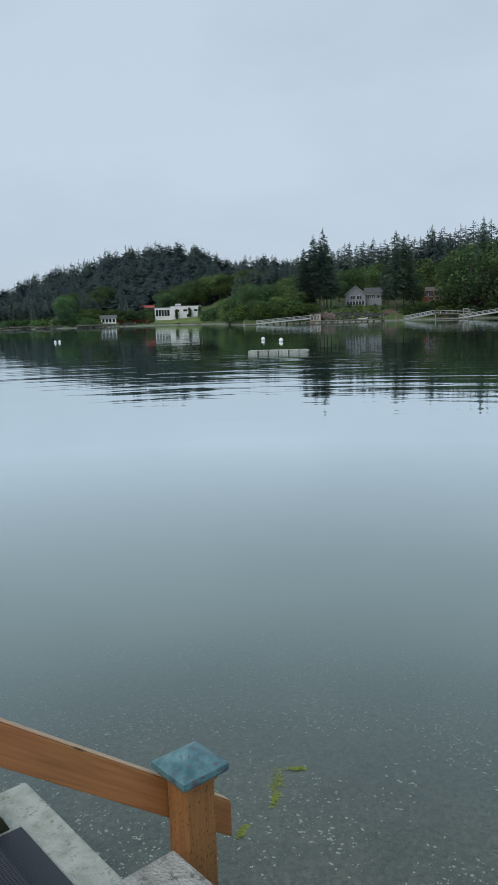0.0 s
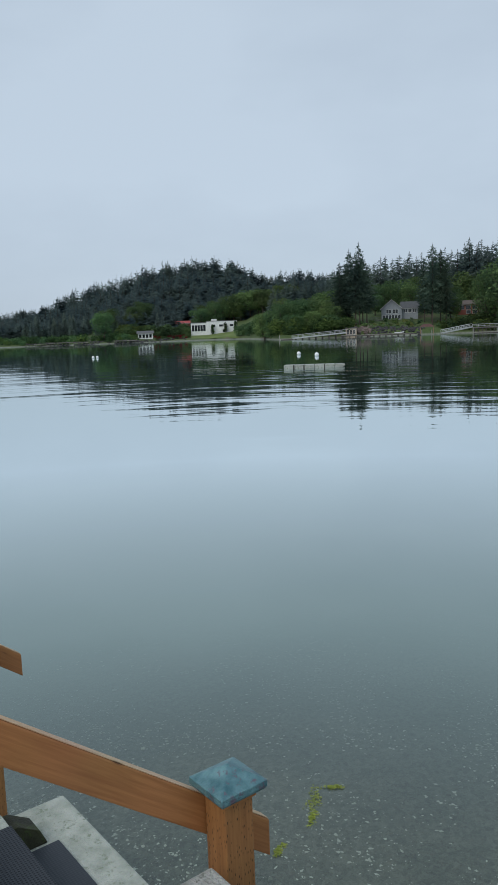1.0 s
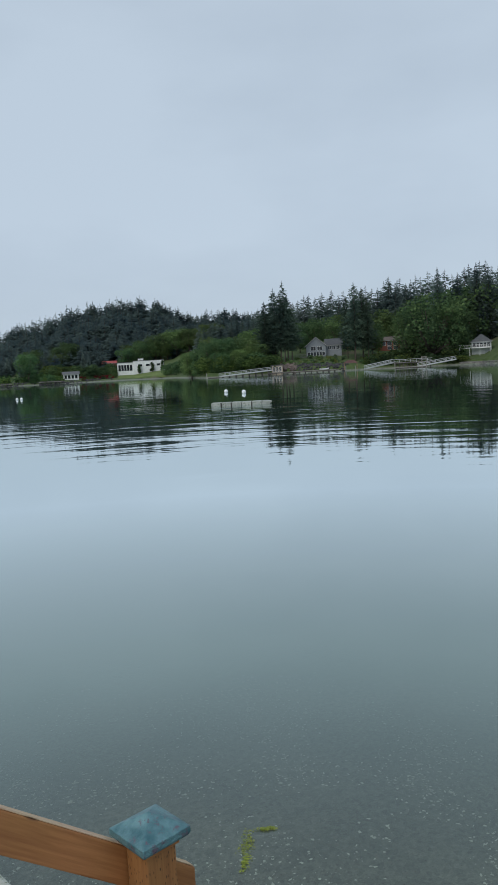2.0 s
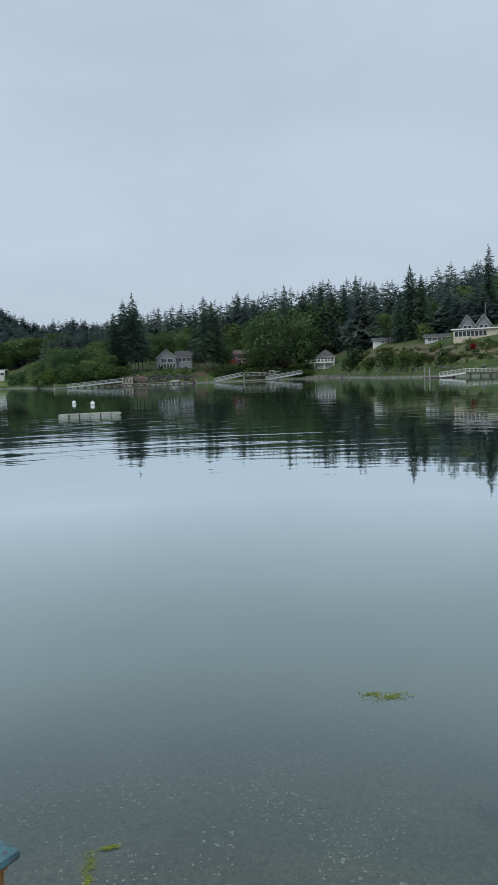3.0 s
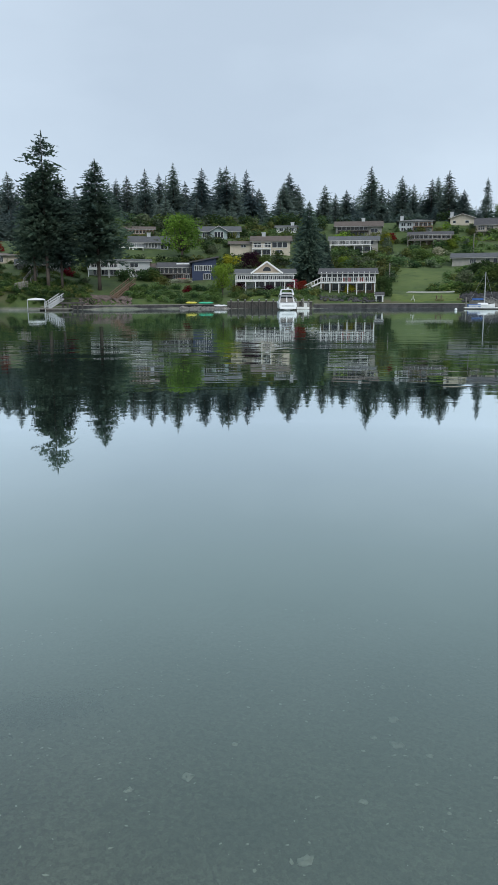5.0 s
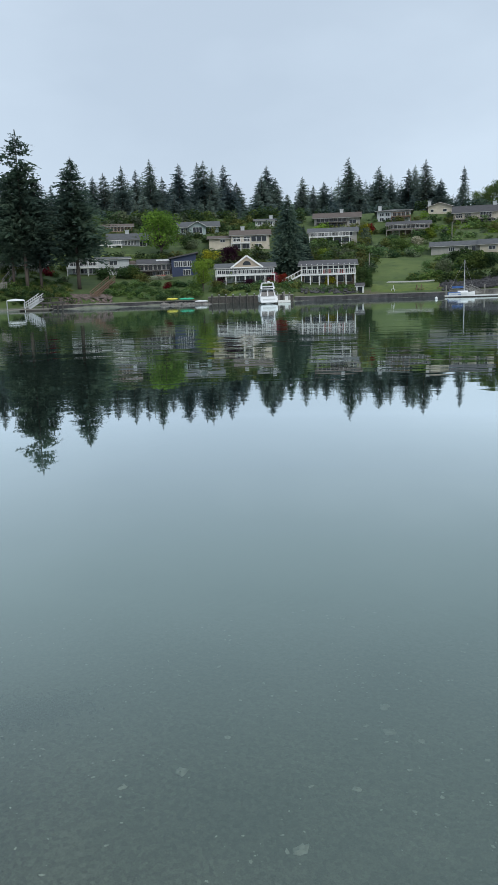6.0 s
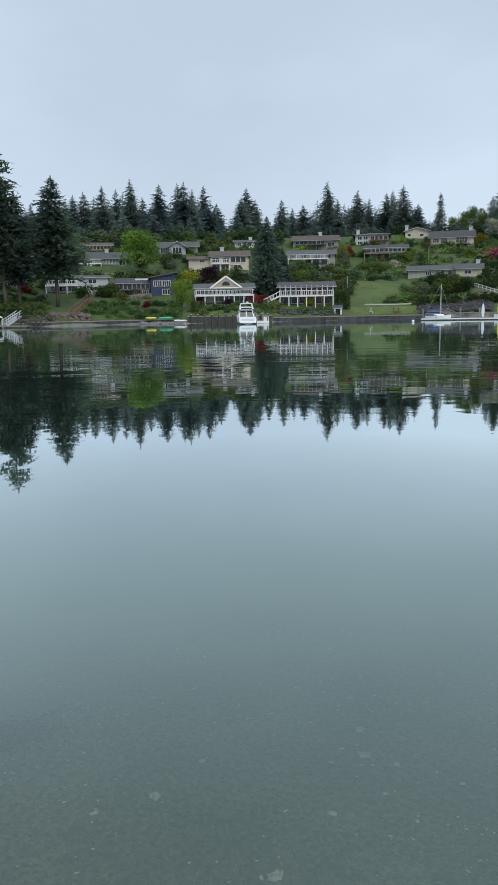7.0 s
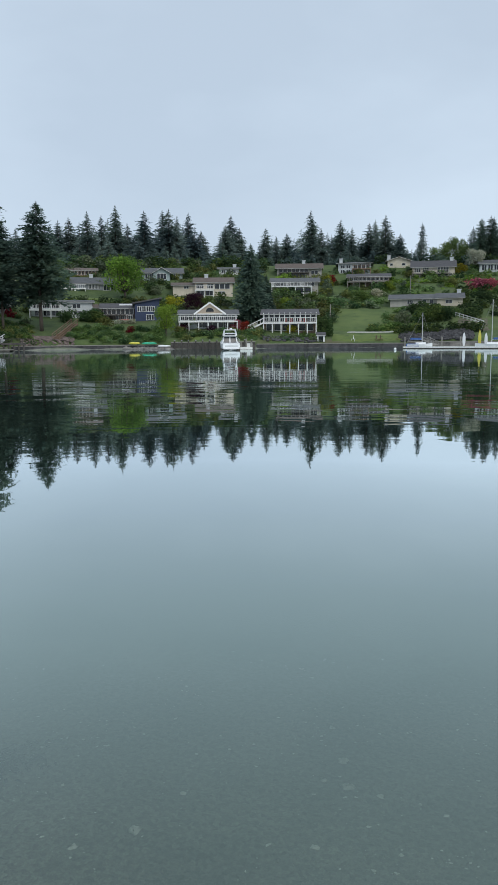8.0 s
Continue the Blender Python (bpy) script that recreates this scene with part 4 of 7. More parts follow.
# ---- houses on the right-hand shore ----
hs, w, h, d = house(42.9, 45.6, 2.18, 2.75, 3.0, WALL_CREAM, ROOF_BROWN, "hip", "low cream house with a brown hipped roof", [(4, 0.05, 0.6, 0.2, 0.85, 0.7, 2)], chimney=None)
hs, w, h, d = house(45.35, 48.9, 1.76, 2.16, 2.5, WALL_GREY, ROOF_GREY, "side", "low grey bungalow with a grey shingle roof", [(2, 0.12, 0.35, 0.25, 0.8, 0.7, 3), (3, 0.45, 0.95, 0.25, 0.8, 0.6, 2)], dep=8)
g, w2, h2, _ = house(45.4, 47.0, 1.76, 2.16, 2.58, WALL_GREY, ROOF_GREY, "front", "grey gabled wing of a bungalow", [(1, 0.35, 0.75, 0.25, 0.8, 0.8, 3)], dep=5, d=d - 2.2)
hs, w, h, d = house(45.9, 49.2, 3.35, 3.85, 4.1, WALL_WHITE, ROOF_GREY, "hip", "white house half hidden behind firs", [(7, 0.03, 0.97, 0.2, 0.85, 0.7, 1)])
hs, w, h, d = house(50.3, 54.6, 1.32, 2.40, 2.54, WALL_PALEGREY, ROOF_GREY, "side", "two-storey pale grey house with a flat roof and balcony", [(3, 0.02, 0.48, 0.62, 0.9, 0.8, 2), (3, 0.05, 0.46, 0.12, 0.42, 0.75, 2), (1, 0.66, 0.82, 0.62, 0.86, 0.8, 2), (1, 0.68, 0.84, 0.18, 0.4, 0.8, 2)], dep=9)
deck(hs, w, h, -0.02, 0.5, 0.52, 1.8, 4, WHITE_PAINT)
hs, w, h, d = house(54.55, 55.25, 1.55, 2.02, 2.22, WALL_CREAM, ROOF_BROWN, "side", "small cream garage beside a house", [], dep=6)
hs, w, h, d = house(55.25, 57.62, 1.15, 1.98, 2.32, WALL_DARK, ROOF_DARK, "side", "dark timber house with skylights and a long deck", [(7, 0.03, 0.97, 0.48, 0.92, 0.78, 1), (3, 0.4, 0.95, 0.05, 0.36, 0.7, 2)], dep=10)
deck(hs, w, h, 0.0, 0.72, 0.45, 1.8, 5, DARK_WOOD, balusters=0.4)
for k in range(4):
    sky = Shape().beam((-0.5, 0, 0), (0.5, 0, 0), 1.3, 0.14)
    ob = part("skylight", sky, GELCOAT, hs, "white domed skylight")
    t_roof = rise(d, 2.32) - rise(d, 1.98)
    ob.location, ob.rotation_euler = (w * (0.10 + 0.10 * k), 2.6, h + t_roof * 0.52 + 0.32), (math.atan(t_roof / 5), 0, 0)
hs, w, h, d = house(57.62, 59.40, 1.06, 2.28, 2.66, WALL_BLUE, ROOF_DARK, "shed", "navy blue two-storey house with white windows", [(4, 0.10, 0.82, 0.55, 0.86, 0.78, 2), (1, 0.45, 0.78, 0.06, 0.36, 0.9, 3)], dep=10)
hs, w, h, d = house(53.2, 55.95, 3.25, 3.72, 4.19, WALL_GREY, ROOF_GREY, "side", "grey house with white-trimmed windows and a white deck", [(4, 0.42, 0.72, 0.2, 0.85, 0.75, 2), (1, 0.80, 0.98, 0.0, 0.85, 0.9, 2)], dep=10, chimney=0.5)
deck(hs, w, h, -0.35, 0.36, 0.25, 2.4, 3, WHITE_PAINT)
brace = Shape()
for q in (-0.26, -0.18):
    brace.beam((q * w - 0.4 - w * 0.2, -3.4, -3.6), (q * w + 0.6 - w * 0.2, -2.2, 0.1), 0.4, 0.3)
part("raking_post", brace, WHITE_PAINT, hs, "white raking posts")
hs, w, h, d = house(52.84, 54.96, 4.2, 4.62, 4.85, WALL_TAN, ROOF_BROWN, "side", "tan house with a brown roof and a long balcony", [(8, 0.04, 0.96, 0.3, 0.9, 0.7, 1)])
deck(hs, w, h, 0.0, 1.0, 0.15, 1.5, 3, BROWN_WOOD)
hs, w, h, d = house(58.2, 61.1, 3.97, 4.5, 4.88, WALL_TEAL, ROOF_GREY, "side", "grey-green bungalow with a shingle roof", [(1, 0.06, 0.25, 0.2, 0.8, 0.8, 3), (1, 0.68, 0.88, 0.2, 0.8, 0.9, 4)])
g, w2, h2, _ = house(59.0, 60.2, 3.97, 4.5, 4.84, WALL_TEAL, ROOF_GREY, "front", "grey-green gabled wing with white trim", [(1, 0.2, 0.8, 0.1, 0.9, 0.9, 3)], dep=5, d=d - 1.6)
hs, w, h, d = house(62.0, 64.75, 2.84, 3.82, 4.2, WALL_CREAM, ROOF_BROWN, "side", "cream two-storey house with a brown roof and balcony", [(3, 0.52, 0.93, 0.52, 0.88, 0.85, 1), (1, 0.62, 0.8, 0.1, 0.32, 0.9, 2), (1, 0.03, 0.24, 0.55, 0.85, 0.9, 2), (1, 0.32, 0.5, 0.55, 0.85, 0.9, 2), (2, 0.04, 0.5, 0.05, 0.36, 0.8, 2)], chimney=0.3, dep=10)
deck(hs, w, h, 0.0, 0.5, 0.45, 1.6, 3, WHITE_PAINT, balusters=0.6)
hs, w, h, d = house(60.4, 62.0, 3.2, 3.62, 3.82, WALL_CREAM, ROOF_BROWN, "side", "low cream wing with a brown roof", [(1, 0.5, 0.72, 0.4, 0.8, 0.9, 2)], d=d + 0.8, dep=8)
hs, w, h, d = house(63.75, 65.2, 4.36, 4.76, 4.9, WALL_WHITE, ROOF_GREY, "side", "small white house with a low roof", [(3, 0.1, 0.9, 0.3, 0.8, 0.6, 2)], chimney=0.8, dep=7)

hs, w, h, d = house(60.85, 65.05, 0.48, 1.52, 1.84, WALL_PALEGREY, ROOF_GREY, "side", "white waterfront house with a central gable and long deck", [(14, 0.02, 0.98, 0.60, 0.93, 0.86, 1), (7, 0.30, 0.95, 0.08, 0.46, 0.8, 1)], dep=10)
deck(hs, w, h, -0.01, 1.01, 0.52, 2.6, 7, WHITE_PAINT, balusters=0.45)
gable = Shape()
gw, gh = math.radians(2.0) * d, rise(d, 2.33) - rise(d, 1.55)
gable.prism([(-gw / 2, h + 0.12), (gw / 2, h + 0.12), (0, h + gh)], "y", -1.2, 5.0)
part("front_gable", gable, WALL_TAN, hs, "tan shingled front gable").location = (w * 0.03, 0, 0)
barge = Shape()
for q in (-1, 1):
    barge.beam((q * (gw / 2 + 0.5), -1.3, h - 0.05), (0, -1.3, h + gh + 0.12), 0.35, 0.34, (0, 1, 0))
barge.box(-gw / 2, -1.25, h - 0.1, gw / 2, -1.05, h + 0.12)
part("bargeboard", barge, WHITE_PAINT, hs, "white bargeboards").location = (w * 0.03, 0, 0)
lunette = Shape().prism([(0.9 * math.cos(a * math.pi / 8), h + 0.5 + 0.9 * math.sin(a * math.pi / 8)) for a in range(9)], "y", -1.23, -1.18)
part("lunette", lunette, GLASS, hs, "half-round attic window").location = (w * 0.03, 0, 0)

hs, w, h, d = house(67.0, 70.9, 0.20, 1.58, 1.85, WALL_BROWN, ROOF_DARK, "side", "waterfront house with a dark roof and white columned deck", [(10, 0.02, 0.98, 0.56, 0.92, 0.85, 1), (6, 0.05, 0.95, 0.08, 0.42, 0.8, 1)], dep=10, over=2.7)
deck(hs, w, h, 0.0, 1.0, 0.50, 2.6, 7, WHITE_PAINT, balusters=0.42)
for k in range(11):
    x = -w / 2 + 0.15 + (w - 0.3) * k / 10
    part("column", Shape().box(x - 0.07, -2.5, h * 0.5, x + 0.07, -2.36, h), WHITE_PAINT, hs, "white column")
for f in (-0.08, 0.02, 0.2, 0.28):
    bench = Shape().prism([(-1.6, h * 0.5), (-0.95, h * 0.5), (-0.8, h * 0.5 + 0.95), (-0.9, h * 0.5 + 0.95), (-1.05, h * 0.5 + 0.45), (-1.6, h * 0.5 + 0.45)], "x", w * f - 0.35, w * f + 0.35)
    part("deck_chair", bench, RED_PAINT, hs, "red chair on the deck")
flight = Shape()
for q in (-2.6, -1.5):
    flight.beam((-w / 2 - 4.2, q, 0.0), (-w / 2 + 0.1, q, h * 0.48), 0.1, 0.3).beam((-w / 2 - 4.2, q, 0.95), (-w / 2 + 0.1, q, h * 0.48 + 1.0), 0.08, 0.12)
    for k in range(7):
        x, z = -w / 2 - 4.1 + k * 0.7, h * 0.48 * (k * 0.7 / 4.3)
        flight.box(x - 0.04, q - 0.04, z, x + 0.04, q + 0.04, z + 0.95)
for k in range(11):
    flight.box(-w / 2 - 4.2 + k * 0.39, -2.6, h * 0.48 * k / 11, -w / 2 - 3.9 + k * 0.39, -1.5, h * 0.48 * k / 11 + 0.05)
part("outdoor_stair", flight, WHITE_PAINT, hs, "white outdoor stair")
hs, w, h, d = house(70.95, 71.52, -0.58, -0.05, 0.10, WALL_WHITE, ROOF_DARK, "side", "tiny white shed with a dark door on the seawall", [(1, 0.12, 0.88, 0.06, 0.86, 0.8, 1)], dep=1.8, over=0.2, d=shore(71.2) + 2.5)

hs, w, h, d = house(68.0, 71.24, 4.1, 4.8, 5.15, WALL_STONE, ROOF_BROWN, "side", "weathered house with a wide brown roof above a terrace", [(7, 0.04, 0.70, 0.58, 0.92, 0.88, 1), (4, 0.10, 0.64, 0.08, 0.42, 0.8, 1), (1, 0.76, 0.92, 0.35, 0.7, 0.9, 2)], chimney=0.6, over=1.0)
deck(hs, w, h, 0.05, 0.72, 0.50, 1.8, 4, DARK_WOOD)
hs, w, h, d = house(67.6, 71.0, 3.0, 3.82, 4.12, WALL_STONE, ROOF_GREY, "side", "weathered beige house with a long white balcony on posts", [(6, 0.04, 0.92, 0.62, 0.93, 0.86, 2), (4, 0.1, 0.9, 0.05, 0.42, 0.8, 1)], over=1.0)
deck(hs, w, h, 0.0, 0.86, 0.60, 2.2, 6, WHITE_PAINT, balusters=0.3)
hs, w, h, d = house(72.43, 74.78, 4.31, 5.04, 5.24, WALL_PALEGREY, ROOF_GREY, "hip", "white two-storey house with a low hipped roof", [(4, 0.46, 0.97, 0.52, 0.9, 0.8, 1), (2, 0.05, 0.4, 0.55, 0.85, 0.7, 2), (2, 0.05, 0.4, 0.1, 0.4, 0.7, 2)], chimney=0.08, over=0.9)
deck(hs, w, h, 0.42, 1.0, 0.48, 1.8, 4, BROWN_WOOD)
hs, w, h, d = house(73.17, 76.1, 3.38, 4.12, 4.35, WALL_BROWN, ROOF_DARK, "side", "low dark timber house with a deck on posts", [(9, 0.03, 0.97, 0.62, 0.95, 0.85, 1)], over=1.0)
deck(hs, w, h, -0.03, 1.03, 0.5, 2.4, 8, GREY_WOOD, balusters=0.6)
hs, w, h, d = house(75.95, 77.55, 4.65, 5.17, 5.42, WALL_CREAM, ROOF_BROWN, "front", "cream house with a front gable", [(1, 0.62, 0.8, 0.35, 0.65, 0.9, 1), (1, 0.1, 0.25, 0.35, 0.65, 0.8, 1)], chimney=0.05, dep=8)
hs, w, h, d = house(77.68, 80.63, 4.05, 4.7, 5.16, WALL_CREAM, ROOF_DARK, "side", "cream house with a large dark roof and balcony", [(2, 0.03, 0.42, 0.45, 0.85, 0.7, 3), (4, 0.60, 0.86, 0.4, 0.9, 0.8, 1), (5, 0.5, 0.95, 0.02, 0.22, 0.8, 1)], chimney=0.93)
deck(hs, w, h, 0.0, 0.9, 0.3, 1.8, 6, GREY_WOOD)
hs, w, h, d = house(76.2, 79.5, 1.95, 2.50, 2.80, WALL_STONE, ROOF_GREY, "side", "long low beige bungalow with a grey roof", [(1, 0.35, 0.5, 0.3, 0.8, 0.8, 3), (2, 0.65, 0.95, 0.2, 0.85, 0.5, 1)], dep=8)
hs, w, h, d = house(79.5, 81.25, 1.9, 2.52, 2.86, WALL_CREAM, ROOF_GREY, "side", "cream end wing of a bungalow", [(1, 0.3, 0.62, 0.4, 0.75, 0.8, 2)], dep=9, d=d - 1.5, chimney=0.85)
hs, w, h, d = house(82.3, 84.6, 4.2, 4.82, 5.1, WALL_PALEGREY, ROOF_GREY, "side", "pale grey house behind blossom", [(5, 0.05, 0.95, 0.25, 0.85, 0.7, 2)])

# ---- houses in the middle of the bay ----
hs, w, h, d = house(22.2, 23.7, 1.9, 2.9, 3.15, WALL_GREY, ROOF_DARK, "side", "dark grey house with stacked balconies", [(4, 0.1, 0.95, 0.6, 0.9, 0.8, 1), (4, 0.1, 0.95, 0.1, 0.4, 0.8, 1)])
deck(hs, w, h, 0.3, 1.08, 0.5, 2.2, 3, WHITE_PAINT)
hs, w, h, d = house(23.3, 25.05, 1.8, 2.02, 2.18, WALL_WHITE, ROOF_GREY, "side", "low boathouse with a grey roof", [(3, 0.3, 0.9, 0.2, 0.8, 0.6, 2)], dep=6)
hs, w, h, d = house(27.0, 28.7, 1.75, 2.08, 2.28, WALL_PALEGREY, ROOF_GREY, "side", "small grey cottage behind shrubs", [(4, 0.1, 0.9, 0.2, 0.85, 0.6, 2)], dep=6)
hs, w, h, d = house(29.0, 32.7, 1.86, 2.48, 2.60, WALL_CREAM, ROOF_GREY, "flat", "low cream house with a flat white-edged roof", [(8, 0.02, 0.62, 0.25, 0.85, 0.85, 1), (1, 0.8, 0.92, 0.3, 0.7, 0.8, 2)])
part("fascia", Shape().box(-w / 2 - 0.6, -0.72, h + 0.02, w / 2 + 0.6, -0.605, h + 0.34), WHITE_PAINT, hs)
dd = d + 11
for a0, a1 in ((29.45, 30.5), (30.55, 31.6)):
    hs, w, h, d = house(a0, a1, 2.3, 2.78, 3.5, WALL_GREY, ROOF_GREY, "front", "grey gabled house front with white bargeboards", [(2, 0.2, 0.8, 0.3, 0.95, 0.7, 1)], dep=8, d=dd)
hs, w, h, d = house(33.3, 36.4, 1.95, 2.68, 2.86, WALL_BLUE, ROOF_GREY, "side", "long blue-grey house with a glazed deck", [(9, 0.02, 0.98, 0.55, 0.9, 0.88, 1), (5, 0.1, 0.9, 0.1, 0.4, 0.6, 1)])
deck(hs, w, h, 0.0, 1.0, 0.45, 2.0, 6, PALE_METAL)
hs, w, h, d = house(35.4, 39.1, 2.44, 3.5, 4.0, WALL_PALEGREY, ROOF_GREY, "side", "pale house with a grey roof and white trim", [(2, 0.55, 0.95, 0.45, 0.8, 0.6, 2), (3, 0.4, 0.95, 0.1, 0.35, 0.7, 2)])
g, w2, h2, _ = house(35.75, 36.95, 2.44, 3.45, 3.93, WALL_PALEGREY, ROOF_GREY, "front", "white-trimmed gable with a tall window", [(3, 0.2, 0.8, 0.5, 1.05, 0.9, 1)], dep=5, d=d - 2)
hs, w, h, d = house(32.2, 34.0, -0.55, 0.1, 0.22, WALL_PALEGREY, ROOF_GREY, "flat", "small grey boat shed at the waterline", [(1, 0.2, 0.8, 0.1, 0.8, 0.8, 2)], dep=5, d=shore(33) + 1.0, over=0.4)
hs, w, h, d = house(19.15, 20.5, 0.5, 1.0, 1.55, WALL_PALEGREY, ROOF_GREY, "hip", "small grey cabin with a steep roof and white deck", [(5, 0.05, 0.95, 0.3, 0.85, 0.8, 1)], dep=7, d=304, deep=3.0)
deck(hs, w, h, -0.62, 0.95, 0.25, 2.5, 4, WHITE_PAINT)
hs, w, h, d = house(12.6, 14.15, 0.75, 1.5, 1.75, WALL_RED, ROOF_BROWN, "side", "red-brown timber house among trees", [(3, 0.1, 0.95, 0.5, 0.85, 0.7, 1), (2, 0.4, 0.95, 0.1, 0.4, 0.7, 1)])
hs, w, h, d = house(7.35, 8.8, 0.62, 1.42, 2.02, WALL_GREY, ROOF_GREY, "front", "grey gabled house with tall white windows", [(6, 0.05, 0.95, 0.05, 0.40, 0.85, 1), (2, 0.2, 0.85, 0.55, 0.9, 0.75, 2)], dep=9)
deck(hs, w, h, -0.5, 0.1, 0.02, 2.5, 3, GREY_WOOD)
hs, w, h, d = house(8.8, 9.95, 0.8, 1.42, 1.85, WALL_GREY, ROOF_GREY, "side", "grey wing of a gabled house", [(3, 0.1, 0.9, 0.45, 0.85, 0.7, 2)], d=d + 2)
hs, w, h, d = house(-5.45, -3.2, 0.1, 0.98, 1.0, WALL_WHITE, ROOF_GREY, "flat", "white flat-roofed modern house on a lawn", [(2, 0.1, 0.6, 0.55, 0.72, 0.5, 1), (1, 0.74, 0.9, 0.55, 0.72, 0.7, 1), (1, 0.5, 0.62, 0.1, 0.3, 0.6, 1)], dep=11, over=0.15)
for f in (0.19, 0.62, 0.95):
    plant("column", -5.45 + f * 2.25, d - 1.6, h * 0.98, SHRUB_DARK, "dark narrow cypress against a white house", "tree", "cypresses by the white house", wide=0.75)
part("roof_box", Shape().box(-w * 0.34, 3, h, -w * 0.16, 6, h + 1.4), WALL_WHITE, hs, "white rooftop box")
hs, w, h, d = house(-6.6, -5.45, 0.1, 0.9, 0.92, WALL_WHITE, ROOF_GREY, "flat", "glazed white wing of a modern house", [(5, 0.05, 0.95, 0.25, 0.8, 0.85, 1)], d=d + 1, over=0.3)
hs, w, h, d = house(-7.8, -6.65, 0.55, 0.92, 1.08, WALL_RED, RED_PAINT, "side", "red house behind garden shrubs", [(2, 0.1, 0.9, 0.3, 0.8, 0.6, 2)])
hs, w, h, d = house(-10.5, -9.4, -0.12, 0.3, 0.45, WALL_WHITE, ROOF_GREY, "side", "small white beach house with a grey roof", [(4, 0.05, 0.95, 0.2, 0.8, 0.7, 1)], dep=6)


# ---- docks, ramps and seawalls ----
def pier(name, label, a0, d0, z0, a1, d1, z1, wide=2.0, rail=0.0, piles=0, mat=GREY_WOOD, rail_mat=None, low=-1.6, step=2.0):
    """A straight deck or gangway between two bearings, with boards, optional rails and piles."""
    p, q = spot(a0, d0, z0), spot(a1, d1, z1)
    run = math.hypot(q.x - p.x, q.y - p.y)
    ob = thing(name, pose(p.x, p.y, 0, 0, 0, math.degrees(math.atan2(q.y - p.y, q.x - p.x))), label, "dock", "docks along the shore")
    part("deck", Shape().beam((0, 0, z0), (run, 0, z1), wide, 0.16), mat, ob)
    part("beam", Shape().beam((0, -wide / 2 + 0.1, z0 - 0.22), (run, -wide / 2 + 0.1, z1 - 0.22), 0.16, 0.28).beam((0, wide / 2 - 0.1, z0 - 0.22), (run, wide / 2 - 0.1, z1 - 0.22), 0.16, 0.28), DARK_WOOD if mat is GREY_WOOD else mat, ob)
    if rail:
        for sgn in (-1, 1):
            r = Shape().beam((0, sgn * wide / 2, z0 + rail), (run, sgn * wide / 2, z1 + rail), 0.1, 0.12)
            r.beam((0, sgn * wide / 2, z0 + rail * 0.5), (run, sgn * wide / 2, z1 + rail * 0.5), 0.05, 0.07)
            k = 0
            while k * step <= run:
                z = z0 + (z1 - z0) * k * step / run
                r.box(k * step - 0.05, sgn * wide / 2 - 0.05, z, k * step + 0.05, sgn * wide / 2 + 0.05, z + rail)
                k += 1
            part("railing", r, rail_mat or mat, ob)
    for k in range(piles):
        x = run * (k + 0.5) / piles
        z = z0 + (z1 - z0) * (k + 0.5) / piles
        for sgn in (-1, 1):
            part("pile", Shape().tube((x, sgn * (wide / 2 - 0.3), low), (x, sgn * (wide / 2 - 0.3), z - 0.36), 0.16, 0.15, 8), DARK_WOOD, ob)
    return ob


def mooring_pile(az, d, top, low=-2.5):
    return solo("mooring_pile", Shape().tube((0, 0, low), (0, 0, top), 0.16, 0.14, 9), GREY_WOOD, facing(az, d, 0), "grey weathered mooring pile standing in water", "pile", "mooring piles")


pier("gangway", "long pale gangway low over the water", 0.85, 282, 0.6, 4.75, 287, 1.9, 1.8, 1.0, 8, PALE_METAL)
pier("float", "small pale float at the end of a gangway", 0.0, 281, 0.25, 0.9, 281, 0.25, 2.4)
pier("pier", "dark timber pier along a rocky shore", 4.4, 286, 0.75, 9.6, 287, 0.8, 3.0, 0, 12)
pier("gangway", "pale ramp rising to a pier", 11.6, 283, 0.6, 13.6, 288, 2.3, 1.6, 1.0, 0, PALE_METAL)
pier("float", "dark floating timber dock", 13.8, 280, 0.3, 16.0, 280, 0.3, 2.6)
pier("gangway", "long pale gangway with rails", 15.4, 281, 0.5, 18.05, 284, 2.3, 1.7, 1.0, 0, PALE_METAL)
pier("pier", "railed timber walkway behind a float", 13.7, 289, 2.0, 16.4, 289, 2.0, 1.6, 1.1, 10, GREY_WOOD, PALE_METAL)
for az, top in ((15.68, 3.75), (15.98, 3.75), (13.75, 2.1), (10.2, 1.8), (10.9, 1.8), (-0.1, 1.9)):
    mooring_pile(az, 278.5, top)
solo("pile_crosspiece", Shape().box(-0.95, -0.12, 3.4, 0.95, 0.12, 3.7), GREY_WOOD, facing(15.83, 278.5, 0), "crosspiece joining two mooring piles", "timber")
pier("float", "pale float below a sloping ramp", 26.9, 186, 0.3, 29.0, 184, 0.3, 2.4)
pier("gangway", "white railed gangway rising from a float", 28.0, 184, 0.5, 29.8, 184, 1.15, 1.5, 0.8, 0, PALE_METAL, step=0.9)
pier("pier", "white railed pier on rocky piles", 29.8, 184.2, 1.15, 32.6, 184, 0.95, 1.6, 0.8, 4, GREY_WOOD, PALE_METAL, step=0.9)
pier("float", "dark float with piles", 36.15, 163, 0.28, 38.4, 162, 0.28, 2.4)
pier("gangway", "grey railed metal gangway", 37.5, 162, 0.5, 39.55, 161, 1.85, 1.5, 0.9, 0, GREY_WOOD, PALE_METAL, step=0.8)
pier("pier", "dark timber pier on many piles", 39.55, 161.2, 1.75, 44.0, 160, 1.5, 3.0, 0.6, 13, DARK_WOOD)
